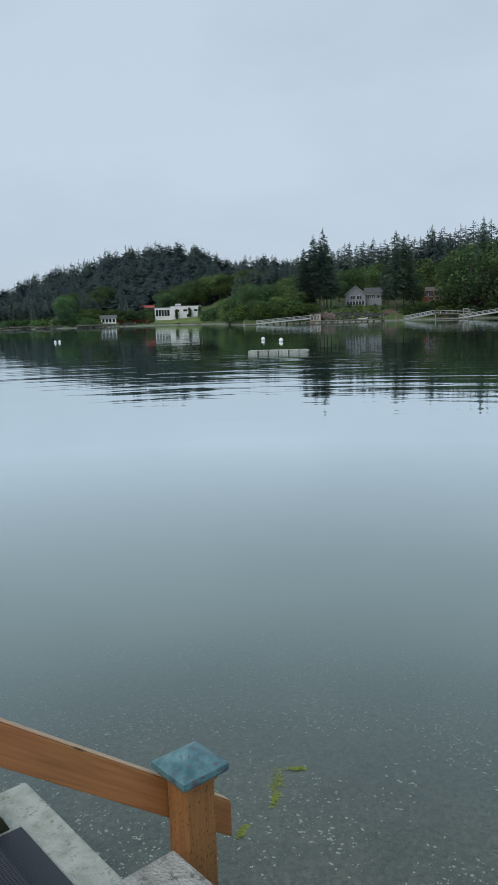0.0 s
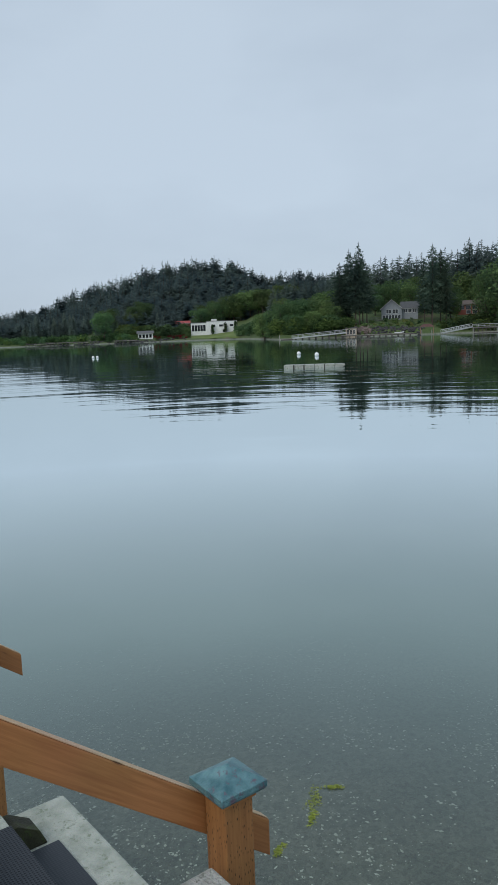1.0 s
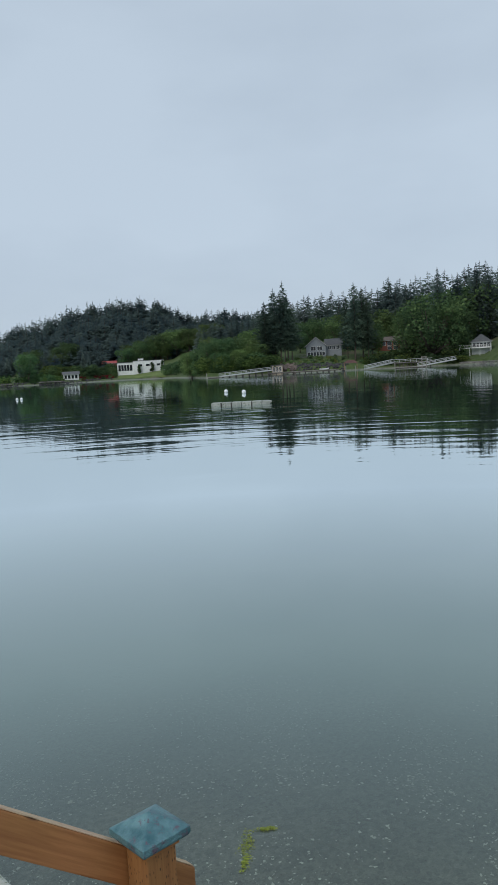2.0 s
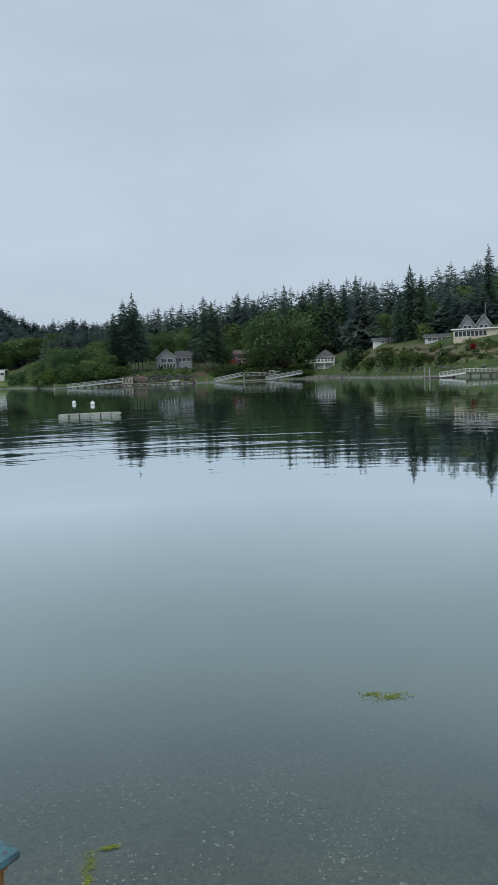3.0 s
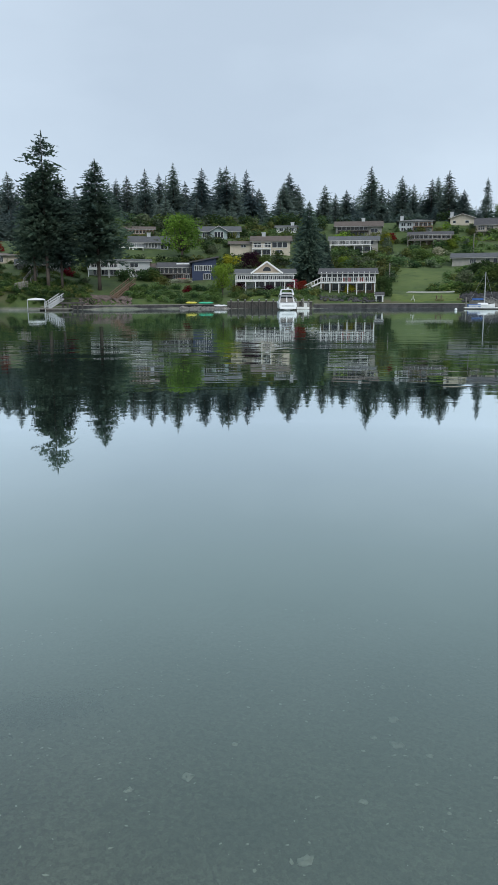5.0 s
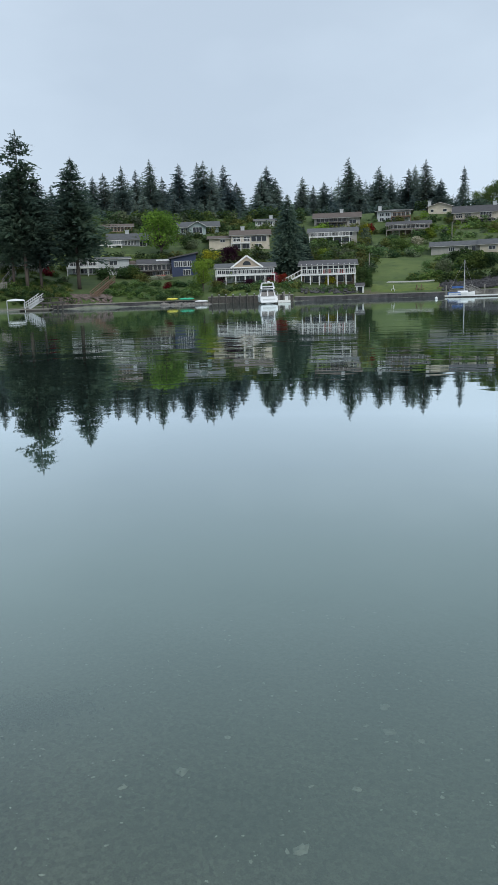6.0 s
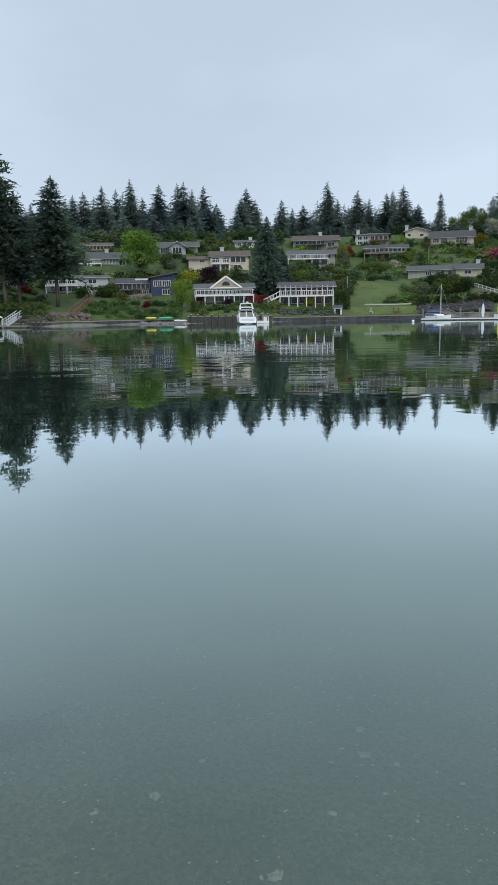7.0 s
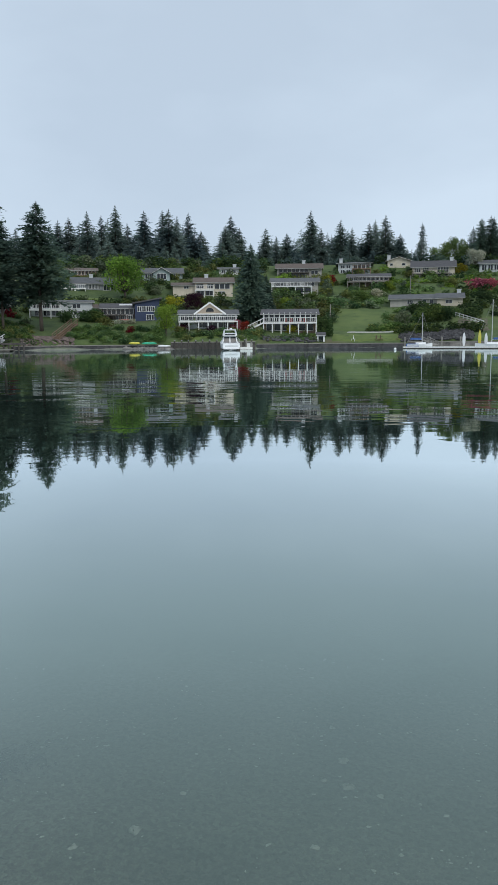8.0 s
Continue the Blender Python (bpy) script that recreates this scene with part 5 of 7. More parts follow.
for az, d, top in ((36.75, 161, 2.6), (37.6, 160, 2.6), (26.95, 184, 2.6), (27.3, 184, 2.6)):
    mooring_pile(az, d, top)
pier("float", "low float beside a boat shelter", 46.9, 154, 0.3, 48.9, 152, 0.3, 2.2)
pier("pier", "short dark pier with piles", 48.2, 157, 1.5, 49.9, 157, 1.5, 2.6, 0.8, 5, DARK_WOOD)
pier("gangway", "pale metal sloping ramp", 47.25, 155, 0.5, 48.3, 157, 2.3, 1.5, 0.9, 0, PALE_METAL, step=0.5)
long_float = pier("float", "long white-edged floating dock", 77.2, 152.6, 0.28, 86.5, 151.0, 0.28, 2.2, mat=GREY_WOOD)
for sgn in (-1, 1):
    part("rub_strip", Shape().box(0.2, sgn * 1.13 - 0.025, 0.16, 23.8, sgn * 1.13 + 0.025, 0.37), WHITE_PAINT, long_float, "white rub strip")
pier("float", "weathered float carrying paddle boards", 80.6, 159.0, 0.28, 84.8, 158.0, 0.28, 2.4)
pier("gangway", "grey ramp from the bank to the floats", 78.7, 163.5, 1.5, 79.5, 158, 0.5, 1.2, 0.7, 0, GREY_WOOD, step=0.8)
pier("float", "small white dock beside a motorboat", 65.3, 149, 0.4, 66.2, 149, 0.4, 2.4, mat=WHITE_PAINT)
for az, top in ((65.35, 1.5), (65.75, 2.1), (66.1, 1.5)):
    mooring_pile(az, 148, top)
locker = thing("dock_box", facing(65.95, 149, 0.48), "white box locker on the dock", "locker")
part("body", Shape().box(-0.6, -0.35, 0.0, 0.6, 0.35, 0.7), WHITE_PAINT, locker, bevel=0.02)
part("lid", Shape().box(-0.65, -0.4, 0.704, 0.65, 0.4, 0.8), PALE_METAL, locker, bevel=0.02)
for az in (77.3, 79.9, 81.2):
    mooring_pile(az, 157.5, 2.2)


def bulkhead(az0, az1, off, top, label, mat, pilings, cap_mat):
    """A retaining wall that follows the shore in short straight lengths."""
    ob = thing("seawall", Matrix(), label, "seawall", kind="structure")
    n = max(1, round((az1 - az0) / 1.5))
    for k in range(n):
        a, b = az0 + (az1 - az0) * k / n, az0 + (az1 - az0) * (k + 1) / n
        p, q = spot(a, shore(a) + off, 0), spot(b, shore(b) + off, 0)
        part("wall_panel", Shape().beam(p + Vector((0, 0, top / 2 - 0.6)), q + Vector((0, 0, top / 2 - 0.6)), 0.35, top + 1.2), mat, ob)
        part("wall_cap", Shape().beam(p + Vector((0, 0, top + 0.08)), q + Vector((0, 0, top + 0.08)), 0.55, 0.16), cap_mat, ob)
        if pilings:
            for f in (0.17, 0.5, 0.83):
                c = p.lerp(q, f) * (1 - 0.35 / p.length)
                pile = part("piling", Shape().tube((c.x, c.y, -1.0), (c.x, c.y, top + 0.45), 0.17, 0.15, 8), DARK_WOOD, ob)
                part("piling_cap", Shape().tube((c.x, c.y, top + 0.451), (c.x, c.y, top + 0.53), 0.19, 0.12, 8), PALE_METAL, pile, "pale metal cap")


bulkhead(18.3, 21.6, 0.2, 0.9, "low pale stone seawall before a cabin", ROCK, False, GREY_WOOD)
bulkhead(42.5, 48.6, 0.6, 0.6, "low grey seawall under a green bank", ROCK, False, GREY_WOOD)
bulkhead(48.9, 59.6, 0.2, 0.75, "low dark stone seawall along the shore", ROCK_DARK, False, GREY_WOOD)
bulkhead(60.2, 66.4, -0.6, 1.3, "dark timber bulkhead with pilings", DARK_WOOD, True, GREY_WOOD)
bulkhead(66.5, 77.4, -0.4, 0.8, "long low grey seawall along the lawn", ROCK_DARK, False, GREY_WOOD)
bulkhead(77.5, 85.5, 0.4, 1.1, "grey seawall behind floating docks", ROCK, False, GREY_WOOD)


def rock_bank(az0, az1, s0, s1, count, size, mat, label):
    """Piled boulders on the bank, too many to count."""
    rng = random.Random(int(az0 * 10))
    s = Shape()
    for k in range(count):
        az = rng.uniform(az0, az1)
        p = spot(az, shore(az) + rng.uniform(s0, s1))
        r = size * rng.uniform(0.5, 1.5)
        a = len(s.v)
        s.ball(p + Vector((0, 0, r * 0.15)), r * rng.uniform(0.8, 1.4), r * rng.uniform(0.8, 1.3), r * rng.uniform(0.5, 0.9), 4, 6)
        s.v[a:] = [(x + rng.uniform(-.18, .18) * r, y + rng.uniform(-.18, .18) * r, z + rng.uniform(-.18, .18) * r) for x, y, z in s.v[a:]]
    solo("boulders", s, mat, Matrix(), label, "rocks", kind="stuff")


rock_bank(4.9, 6.6, 0, 9, 120, 0.6, ROCK_PINK, "reddish boulders on a terraced bank")
rock_bank(6.4, 10.4, 0, 8, 200, 0.45, ROCK_DARK, "grey boulders on a terraced bank")
rock_bank(49.6, 53.2, 0.5, 5, 420, 0.24, ROCK_PINK, "reddish rubble bank above the seawall")
rock_bank(77.0, 82.0, 1.5, 10, 700, 0.42, ROCK_DARK, "dark rock retaining bank")
rock_bank(20.5, 33.5, -1, 1.2, 420, 0.28, ROCK, "grey riprap along the waterline")
rock_bank(-18.5, -7.0, -1, 2.5, 300, 0.42, ROCK_DARK, "grey rocks along a distant shore")
rock_bank(34.0, 42.0, -0.8, 0.8, 220, 0.24, ROCK, "grey stones along the waterline")
rock_bank(67.0, 71.0, 2, 6, 160, 0.32, ROCK_DARK, "grey rockery below a house")


for az, w0, h0 in ((-17.2, 5.0, 1.3), (-15.9, 7.0, 1.6), (-14.6, 4.0, 1.2), (-11.4, 6.0, 1.5)):
    d = shore(az) - 1.0
    ob = thing("jetty", facing(az, d, 0, random.uniform(-8, 8)), "weathered grey jetty on a distant shore", "dock", "docks along the shore")
    part("deck", Shape().box(-w0, -1.2, h0 - 0.2, w0, 1.2, h0), GREY_WOOD, ob)
    for x in (-0.9, -0.3, 0.3, 0.9):
        part("pile", Shape().tube((x * w0, -1.0, -1.5), (x * w0, -1.0, h0 + 0.7), 0.18, 0.15, 7), DARK_WOOD, ob)


def wood_flight(az0, el0, az1, el1, mat, label):
    d0, d1 = site(az0, el0), site(az1, el1)
    p, q = spot(az0, d0) + Vector((0, 0, 0.2)), spot(az1, d1) + Vector((0, 0, 0.3))
    ob = thing("outdoor_stair", Matrix(), label, "stair")
    side = (q - p).cross(Vector((0, 0, 1))).normalized() * 0.7
    for sgn in (-1, 1):
        part("stringer", Shape().beam(p + side * sgn, q + side * sgn, 0.1, 0.3), mat, ob)
        r = Shape().beam(p + side * sgn + Vector((0, 0, 1)), q + side * sgn + Vector((0, 0, 1)), 0.1, 0.12)
        r.beam(p + side * sgn + Vector((0, 0, 0.55)), q + side * sgn + Vector((0, 0, 0.55)), 0.06, 0.08)
        for k in range(6):
            c = p.lerp(q, k / 5) + side * sgn
            r.beam(c - Vector((0, 0, 0.5)), c + Vector((0, 0, 1)), 0.1, 0.1, (1, 0, 0))
        part("railing", r, mat, ob)
    n = max(4, int((q - p).length / 0.35))
    for k in range(n):
        c = p.lerp(q, (k + 0.5) / n)
        part("tread", Shape().beam(c - side, c + side, 0.28, 0.05), mat, ob)


wood_flight(51.95, -0.30, 53.3, 0.75, BROWN_WOOD, "brown wooden stair up the bank")
wood_flight(45.3, -0.05, 45.9, 0.5, GREY_WOOD, "grey wooden stair in the grassy bank")
wood_flight(46.0, 0.75, 46.5, 1.3, GREY_WOOD, "upper flight of a grey wooden stair")


# ---- boats and things afloat ----
def motorboat():
    d = 147.0
    ob = thing("motorboat", facing(64.49, d, 0.0, 4.0), "white cabin cruiser moored stern to the shore", "boat")
    hull = Shape()
    st = [(-5.2, 1.55, 0.0, 1.15), (-3.0, 1.72, -0.35, 1.25), (0, 1.75, -0.4, 1.45), (3, 1.3, -0.35, 1.75), (5.6, 0.12, 0.3, 2.0)]
    pts = []
    for y, hw, bot, top in st:
        pts += [(-hw, y, top), (-hw * 0.93, y, 0.35), (0, y, bot - 0.1), (hw * 0.93, y, 0.35), (hw, y, top)]
    f = [(5 * i + j, 5 * i + j + 1, 5 * i + j + 6, 5 * i + j + 5) for i in range(4) for j in range(4)] + [(4, 3, 2, 1, 0), (20, 21, 22, 23, 24)]
    f += [(5 * i, 5 * i + 5, 5 * i + 9, 5 * i + 4) for i in range(4)]
    hull.add(pts, f)
    part("hull", hull, GELCOAT, ob, "glossy white hull", bevel=0.0)
    part("transom", Shape().prism([(-1.5, 0.32), (1.5, 0.32), (1.62, 0.75), (1.52, 1.3), (-1.52, 1.3), (-1.62, 0.75)], "y", -5.42, -5.21), GELCOAT, ob, "rounded white transom", bevel=0.07)
    part("name_panel", Shape().box(-1.15, -5.46, 0.62, 1.15, -5.425, 0.92), PALE_METAL, ob, bevel=0.01)
    part("swim_platform", Shape().box(-1.5, -6.05, 0.24, 1.5, -5.425, 0.34), GELCOAT, ob, bevel=0.03)
    # Near-black slab gives the open cockpit its shade by colour.
    part("cockpit", Shape().box(-1.38, -5.1, 1.26, 1.38, -2.25, 1.34), TEAL_GLASS, ob, "dark slab standing in for the shaded cockpit opening")
    cabin = Shape().add([(-1.5, -2.2, 1.3), (1.5, -2.2, 1.3), (1.45, 3.0, 1.55), (-1.45, 3.0, 1.55), (-1.18, -1.7, 2.62), (1.18, -1.7, 2.62), (1.05, 1.3, 2.58), (-1.05, 1.3, 2.58)],
                        [(3, 2, 1, 0), (4, 5, 6, 7), (0, 1, 5, 4), (1, 2, 6, 5), (2, 3, 7, 6), (3, 0, 4, 7)])
    part("cabin", cabin, GELCOAT, ob, bevel=0.10)
    for sgn in (-1, 1):
        x0, x1 = sorted((sgn * 0.12, sgn * 1.22))
        glass = Shape().add([(x0, -2.22, 1.42), (x1, -2.22, 1.42), (x1 - 0.14 * (sgn > 0), -1.82, 2.42), (x0 + 0.14 * (sgn < 0), -1.82, 2.42),
                             (x0, -2.06, 1.42), (x1, -2.06, 1.42), (x1 - 0.14 * (sgn > 0), -1.68, 2.42), (x0 + 0.14 * (sgn < 0), -1.68, 2.42)],
                            [(0, 1, 2, 3), (7, 6, 5, 4), (0, 4, 5, 1), (1, 5, 6, 2), (2, 6, 7, 3), (3, 7, 4, 0)])
        part("rear_window", glass, TEAL_GLASS, ob)
        part("side_window", Shape().beam((sgn * 1.37, -1.4, 2.05), (sgn * 1.30, 1.3, 2.08), 0.10, 0.46), TEAL_GLASS, ob)
    part("flybridge", Shape().add([(-1.3, -2.5, 2.66), (1.3, -2.5, 2.66), (1.1, 1.0, 2.62), (-1.1, 1.0, 2.62), (-1.15, -2.2, 3.05), (1.15, -2.2, 3.05), (0.95, 0.5, 3.2), (-0.95, 0.5, 3.2)],
                                  [(3, 2, 1, 0), (4, 5, 6, 7), (0, 1, 5, 4), (1, 2, 6, 5), (2, 3, 7, 6), (3, 0, 4, 7)]), GELCOAT, ob, bevel=0.07)
    part("bridge_screen", Shape().box(-1.0, -2.46, 2.74, 1.0, -2.30, 2.98), TEAL_GLASS, ob)
    arch = Shape().beam((-1.25, -1.6, 2.7), (-1.0, -1.9, 3.7), 0.28, 0.12).beam((1.25, -1.6, 2.7), (1.0, -1.9, 3.7), 0.28, 0.12).box(-1.08, -2.08, 3.66, 1.08, -1.62, 3.82)
    part("radar_arch", arch, GELCOAT, ob)
    part("radar_dome", Shape().ball((0.2, -1.85, 3.95), 0.28, 0.28, 0.15, 6, 12), GELCOAT, ob, smooth=True)
    part("aerial", Shape().tube((-0.7, -1.8, 3.82), (-0.8, -1.9, 5.2), 0.02, 0.012, 5), PALE_METAL, ob)
    rail = Shape()
    for sgn in (-1, 1):
        rail.tube((sgn * 1.6, -4.9, 2.0), (sgn * 1.2, 3.2, 2.6), 0.03, 0.03, 6)
        for y, z in ((-4.9, 1.2), (-2.5, 1.3), (0.0, 1.45), (2.5, 1.7)):
            rail.tube((sgn * (1.6 - 0.05 * (y + 4.9)), y, z), (sgn * (1.6 - 0.05 * (y + 4.9)), y, z + 0.75), 0.025, 0.025, 6)
    part("guard_rail", rail, PALE_METAL, ob)


motorboat()


def sailboat(az, d, length, mast, canvas, twist, label):
    ob = thing("sailboat", facing(az, d, 0, twist), label, "boat")
    L = length / 2
    hull = Shape()
    pts = []
    for x, hw, bot, top in ((-L, 0.75, 0.1, 0.75), (-L * 0.4, 1.05, -0.3, 0.75), (L * 0.3, 0.95, -0.3, 0.8), (L * 0.8, 0.4, -0.1, 0.92), (L, 0.04, 0.4, 1.0)):
        pts += [(x, -hw, top), (x, -hw * 0.8, 0.15), (x, 0, bot), (x, hw * 0.8, 0.15), (x, hw, top)]
    f = [(5 * i + j, 5 * i + j + 1, 5 * i + j + 6, 5 * i + j + 5) for i in range(4) for j in range(4)] + [(4, 3, 2, 1, 0), (20, 21, 22, 23, 24)]
    f += [(5 * i, 5 * i + 5, 5 * i + 9, 5 * i + 4) for i in range(4)]
    hull.add(pts, f)
    part("hull", hull, GELCOAT, ob, "white hull")
    part("cabin_top", Shape().prism([(-0.55, 0.76), (0.55, 0.76), (0.45, 1.12), (-0.45, 1.12)], "x", -L * 0.3, L * 0.45), GELCOAT, ob, bevel=0.05)
    part("mast", Shape().tube((L * 0.2, 0, 0.8), (L * 0.2, 0, mast), 0.08, 0.06, 8), PALE_METAL, ob)
    part("boom", Shape().tube((L * 0.2, 0, 1.65), (-L * 0.75, 0, 1.6), 0.05, 0.05, 8), PALE_METAL, ob)
    cover = Shape().prism([(-0.22, 1.62), (0.22, 1.62), (0.12, 2.0), (-0.12, 2.0)], "x", -L * 0.72, L * 0.12)
    part("sail_cover", cover, canvas, ob, "blue canvas sail cover", bevel=0.06)
    stays = Shape()
    for x, y in ((L * 0.97, 0), (-L, 0), (L * 0.2, 0.95), (L * 0.2, -0.95)):
        stays.tube((x, y, 0.9), (L * 0.2, 0, mast - 0.1), 0.012, 0.012, 4)
    part("stays", stays, PALE_METAL, ob)
    return ob


sailboat(78.35, 155.6, 5.0, rise(155.6, 1.5), BLUE_CANVAS, 10, "small white sailboat with blue covers at a float")
sailboat(83.6, 154.6, 7.6, rise(154.6, 2.33), BLUE_CANVAS, 185, "white sailboat with a tall mast at a float")
tarp = Shape().prism([(-0.8, 0.25), (0.8, 0.25), (0.3, 0.85), (-0.3, 0.9)], "x", -1.2, 1.2)
solo("covered_dinghy", tarp, BLUE_CANVAS, facing(77.85, 155.2, 0), "dinghy under a blue tarpaulin", "boat", bevel=0.1)


def lying_kayak(az, el, mat, label, length=4.0):
    d = shore(az) - 0.8
    s = Shape()
    s.ball((0, 0, 0.3), length / 2, 0.36, 0.24, 8, 14)
    ob = solo("kayak", s, mat, facing(az, d, rise(d, el) - 0.3, 8), label, "kayak", "boats on the beach", smooth=True)
    part("cockpit", Shape().ball((0.1, 0, 0.50), 0.5, 0.24, 0.06, 4, 12), TEAL_GLASS, ob)
    return ob


rock_bank(56.8, 60.3, -2.2, 0.0, 200, 0.45, ROCK, "stones on a narrow beach below the wall")
lying_kayak(57.55, -0.55, YELLOW_PLASTIC, "yellow plastic kayak lying on the stones", 2.4)
lying_kayak(58.62, -0.57, GREEN_PLASTIC, "green plastic kayak lying on the stones", 3.2)
red = Shape().ball((0, 0, 0.3), 2.1, 0.45, 0.28, 8, 14)
solo("kayak", red, RED_PAINT, facing(56.95, site(56.95, 1.02), rise(site(56.95, 1.02), 1.02), 6), "red kayak lying on the lawn before a house", "kayak", "boats on the beach", smooth=True)
lying_kayak(59.7, -0.78, GELCOAT, "white dinghy drawn up on the stones", 2.9)


def standing_board(az, d, foot, high, mat, label):
    out = [(0.30 * math.sin(math.pi * min(1, k / 8 * 0.9 + 0.1)) ** 0.6, high * k / 8) for k in range(9)]
    line = [(-x, z) for x, z in out] + [(x, z) for x, z in reversed(out)]
    solo("paddle_board", Shape().prism(line, "y", -0.05, 0.05), mat, facing(az, d, foot), label, "paddle board", "boards on the dock", bevel=0.01)


standing_board(81.43, 159, 0.36, 2.7, GELCOAT, "white paddle board standing on end on the dock")
standing_board(82.5, 158.6, 0.36, 3.2, YELLOW_PLASTIC, "yellow paddle board standing on end on the dock")
standing_board(82.93, 158.3, 0.36, 2.6, GELCOAT, "white paddle board standing on end on the dock")

shelter = thing("boat_shelter", facing(46.55, 154.5, 0), "white canopied boat lift in shallow water", "boat lift")
cw = math.radians(1.28) * 154.5
can = Shape().prism([(-cw / 2, 1.95), (cw / 2, 1.95), (cw / 2 - 0.3, 2.2), (0, 2.38), (-cw / 2 + 0.3, 2.2)], "y", -2.5, 2.5)
part("canopy", can, GELCOAT, shelter, "white fabric canopy", bevel=0.04)
for x in (-cw / 2 + 0.12, cw / 2 - 0.12):
    for y in (-2.3, 2.3):
        part("post", Shape().tube((x, y, -1.5), (x, y, 2.0), 0.07, 0.07, 8), PALE_METAL, shelter)
part("cradle", Shape().box(-cw / 2, -2.4, 0.25, cw / 2, 2.4, 0.42), GREY_WOOD, shelter)

house(4.75, 5.55, -0.42, 0.10, 0.14, WALL_TAN, ROOF_GREY, "flat", "low reddish-tan boathouse on the pier", [(3, 0.08, 0.92, 0.15, 0.8, 0.6, 2)], d=289, dep=4, deep=1.0, over=0.25)
dinghy = Shape()
for x, hw, bot, top in ((-1.7, 0.55, 0.12, 0.5), (-0.6, 0.68, 0.0, 0.48), (0.7, 0.58, 0.02, 0.52), (1.8, 0.06, 0.3, 0.66)):
    dinghy.v += [(x, -hw, top), (x, -hw * 0.7, bot + 0.06), (x, 0, bot), (x, hw * 0.7, bot + 0.06), (x, hw, top)]
dinghy.f += [(5 * i + j, 5 * i + j + 1, 5 * i + j + 6, 5 * i + j + 5) for i in range(3) for j in range(4)] + [(4, 3, 2, 1, 0), (15, 16, 17, 18, 19)]
solo("dinghy", dinghy, GELCOAT, facing(8.6, 286.4, 0.87, 5), "white dinghy lying on the pier", "dinghy")
gaz = thing("gazebo", facing(10.56, 288, 0.6), "red-roofed open shelter on the pier", "gazebo")
part("roof", Shape().add([(-2.7, -2.4, 2.2), (2.7, -2.4, 2.2), (2.7, 2.4, 2.2), (-2.7, 2.4, 2.2), (-1.2, 0, 3.3), (1.2, 0, 3.3)], [(3, 2, 1, 0), (0, 1, 5, 4), (1, 2, 5), (2, 3, 4, 5), (3, 0, 4)]), GAZEBO_ROOF, gaz)
for x in (-2.3, 2.3):
    for y in (-2.0, 2.0):
        part("post", Shape().box(x - 0.12, y - 0.12, -0.2, x + 0.12, y + 0.12, 2.2), BROWN_WOOD, gaz)

raft = thing("swim_float", facing(2.43, 60.5, 0, -3), "weathered grey modular swim float", "float")
rw = 4.75
for k in range(6):
    x0 = -rw / 2 + rw * k / 6
    end = Shape()
    if k < 5:
        end.box(x0 + 0.02, -0.8, -0.1, x0 + rw / 6 - 0.02, 0.8, 0.24)
    else:
        end.prism([(x0 + 0.02, -0.1), (x0 + 0.5, -0.1), (x0 + 0.78, 0.12), (x0 + 0.74, 0.19), (x0 + 0.5, 0.24), (x0 + 0.02, 0.24)], "y", -0.8, 0.8)
    part("block", end, GREY_PLASTIC, raft, bevel=0.04)
for k in (1, 2, 4):
    x0 = -rw / 2 + rw * k / 6
    part("strap", Shape().box(x0 - 0.05, -0.83, -0.05, x0 + 0.05, -0.805, 0.25), DARK_WOOD, raft)


def buoy(az, d, r, stripe, label):
    ob = thing("mooring_buoy", facing(az, d, 0), label, "buoy", "buoys on the bay")
    part("ball", Shape().ball((0, 0, r * 0.62), r, r, r, 10, 16), GELCOAT, ob, smooth=True)
    part("eye", Shape().tube((0, 0, r * 1.55), (0, 0, r * 1.85), r * 0.16, r * 0.12, 8), PALE_METAL, ob)
    if stripe:
        part("band", Shape().tube((0, 0, r * 0.62), (0, 0, r * 0.80), r * 1.01, r * 0.995, 18), BLUE_CANVAS, ob, "faded blue band")


buoy(41.66, 60.5, 0.235, True, "white round mooring buoy with a band")
buoy(1.28, 95, 0.24, False, "white mooring buoy beyond the swim float")
buoy(2.60, 88, 0.25, False, "white mooring buoy beyond the swim float")
buoy(-13.80, 118, 0.20, False, "small white mooring buoy on the bay")
buoy(-13.50, 118, 0.20, False, "small white mooring buoy on the bay")
buoy(76.63, 139, 0.24, False, "small white mooring buoy near a seawall")


# ---- trees that stand out ----
FIRS, SHORE_TREES = "firs on the ridge", "trees along the shore"
tree("giant_fir", 47.45, 11.08, FIR_NEAR, "tall ragged dark fir with a thin top above the bank", d=166, wide=1.2, group=SHORE_TREES)
tree("tall_fir", 46.55, 8.2, FIR_NEAR, "dark fir standing close to a taller one", d=168, wide=1.35, group=SHORE_TREES)
tree("tall_fir", 48.4, 8.3, FIR_NEAR, "dark fir leaning near a taller one", d=168, wide=1.35, group=SHORE_TREES)
tree("tall_fir", 47.5, 7.9, FIR_NEAR, "dense dark fir among taller ones", d=172, wide=1.5, group=SHORE_TREES)
tree("tall_fir", 51.0, 9.38, FIR_NEAR, "tall dense dark fir above the seawall", d=171, wide=1.6, group=SHORE_TREES)
tree("old_fir", 43.1, 8.3, FIR_NEAR, "dark fir with an uneven crown", d=172, wide=0.85, group=SHORE_TREES)
for az, top in ((39.6, 7.0), (40.5, 7.3), (41.4, 7.0), (42.2, 6.4)):
    tree("fir", az, top, FIR_NEAR, "dark bushy fir above the pier", d=178, wide=1.1, group=SHORE_TREES)
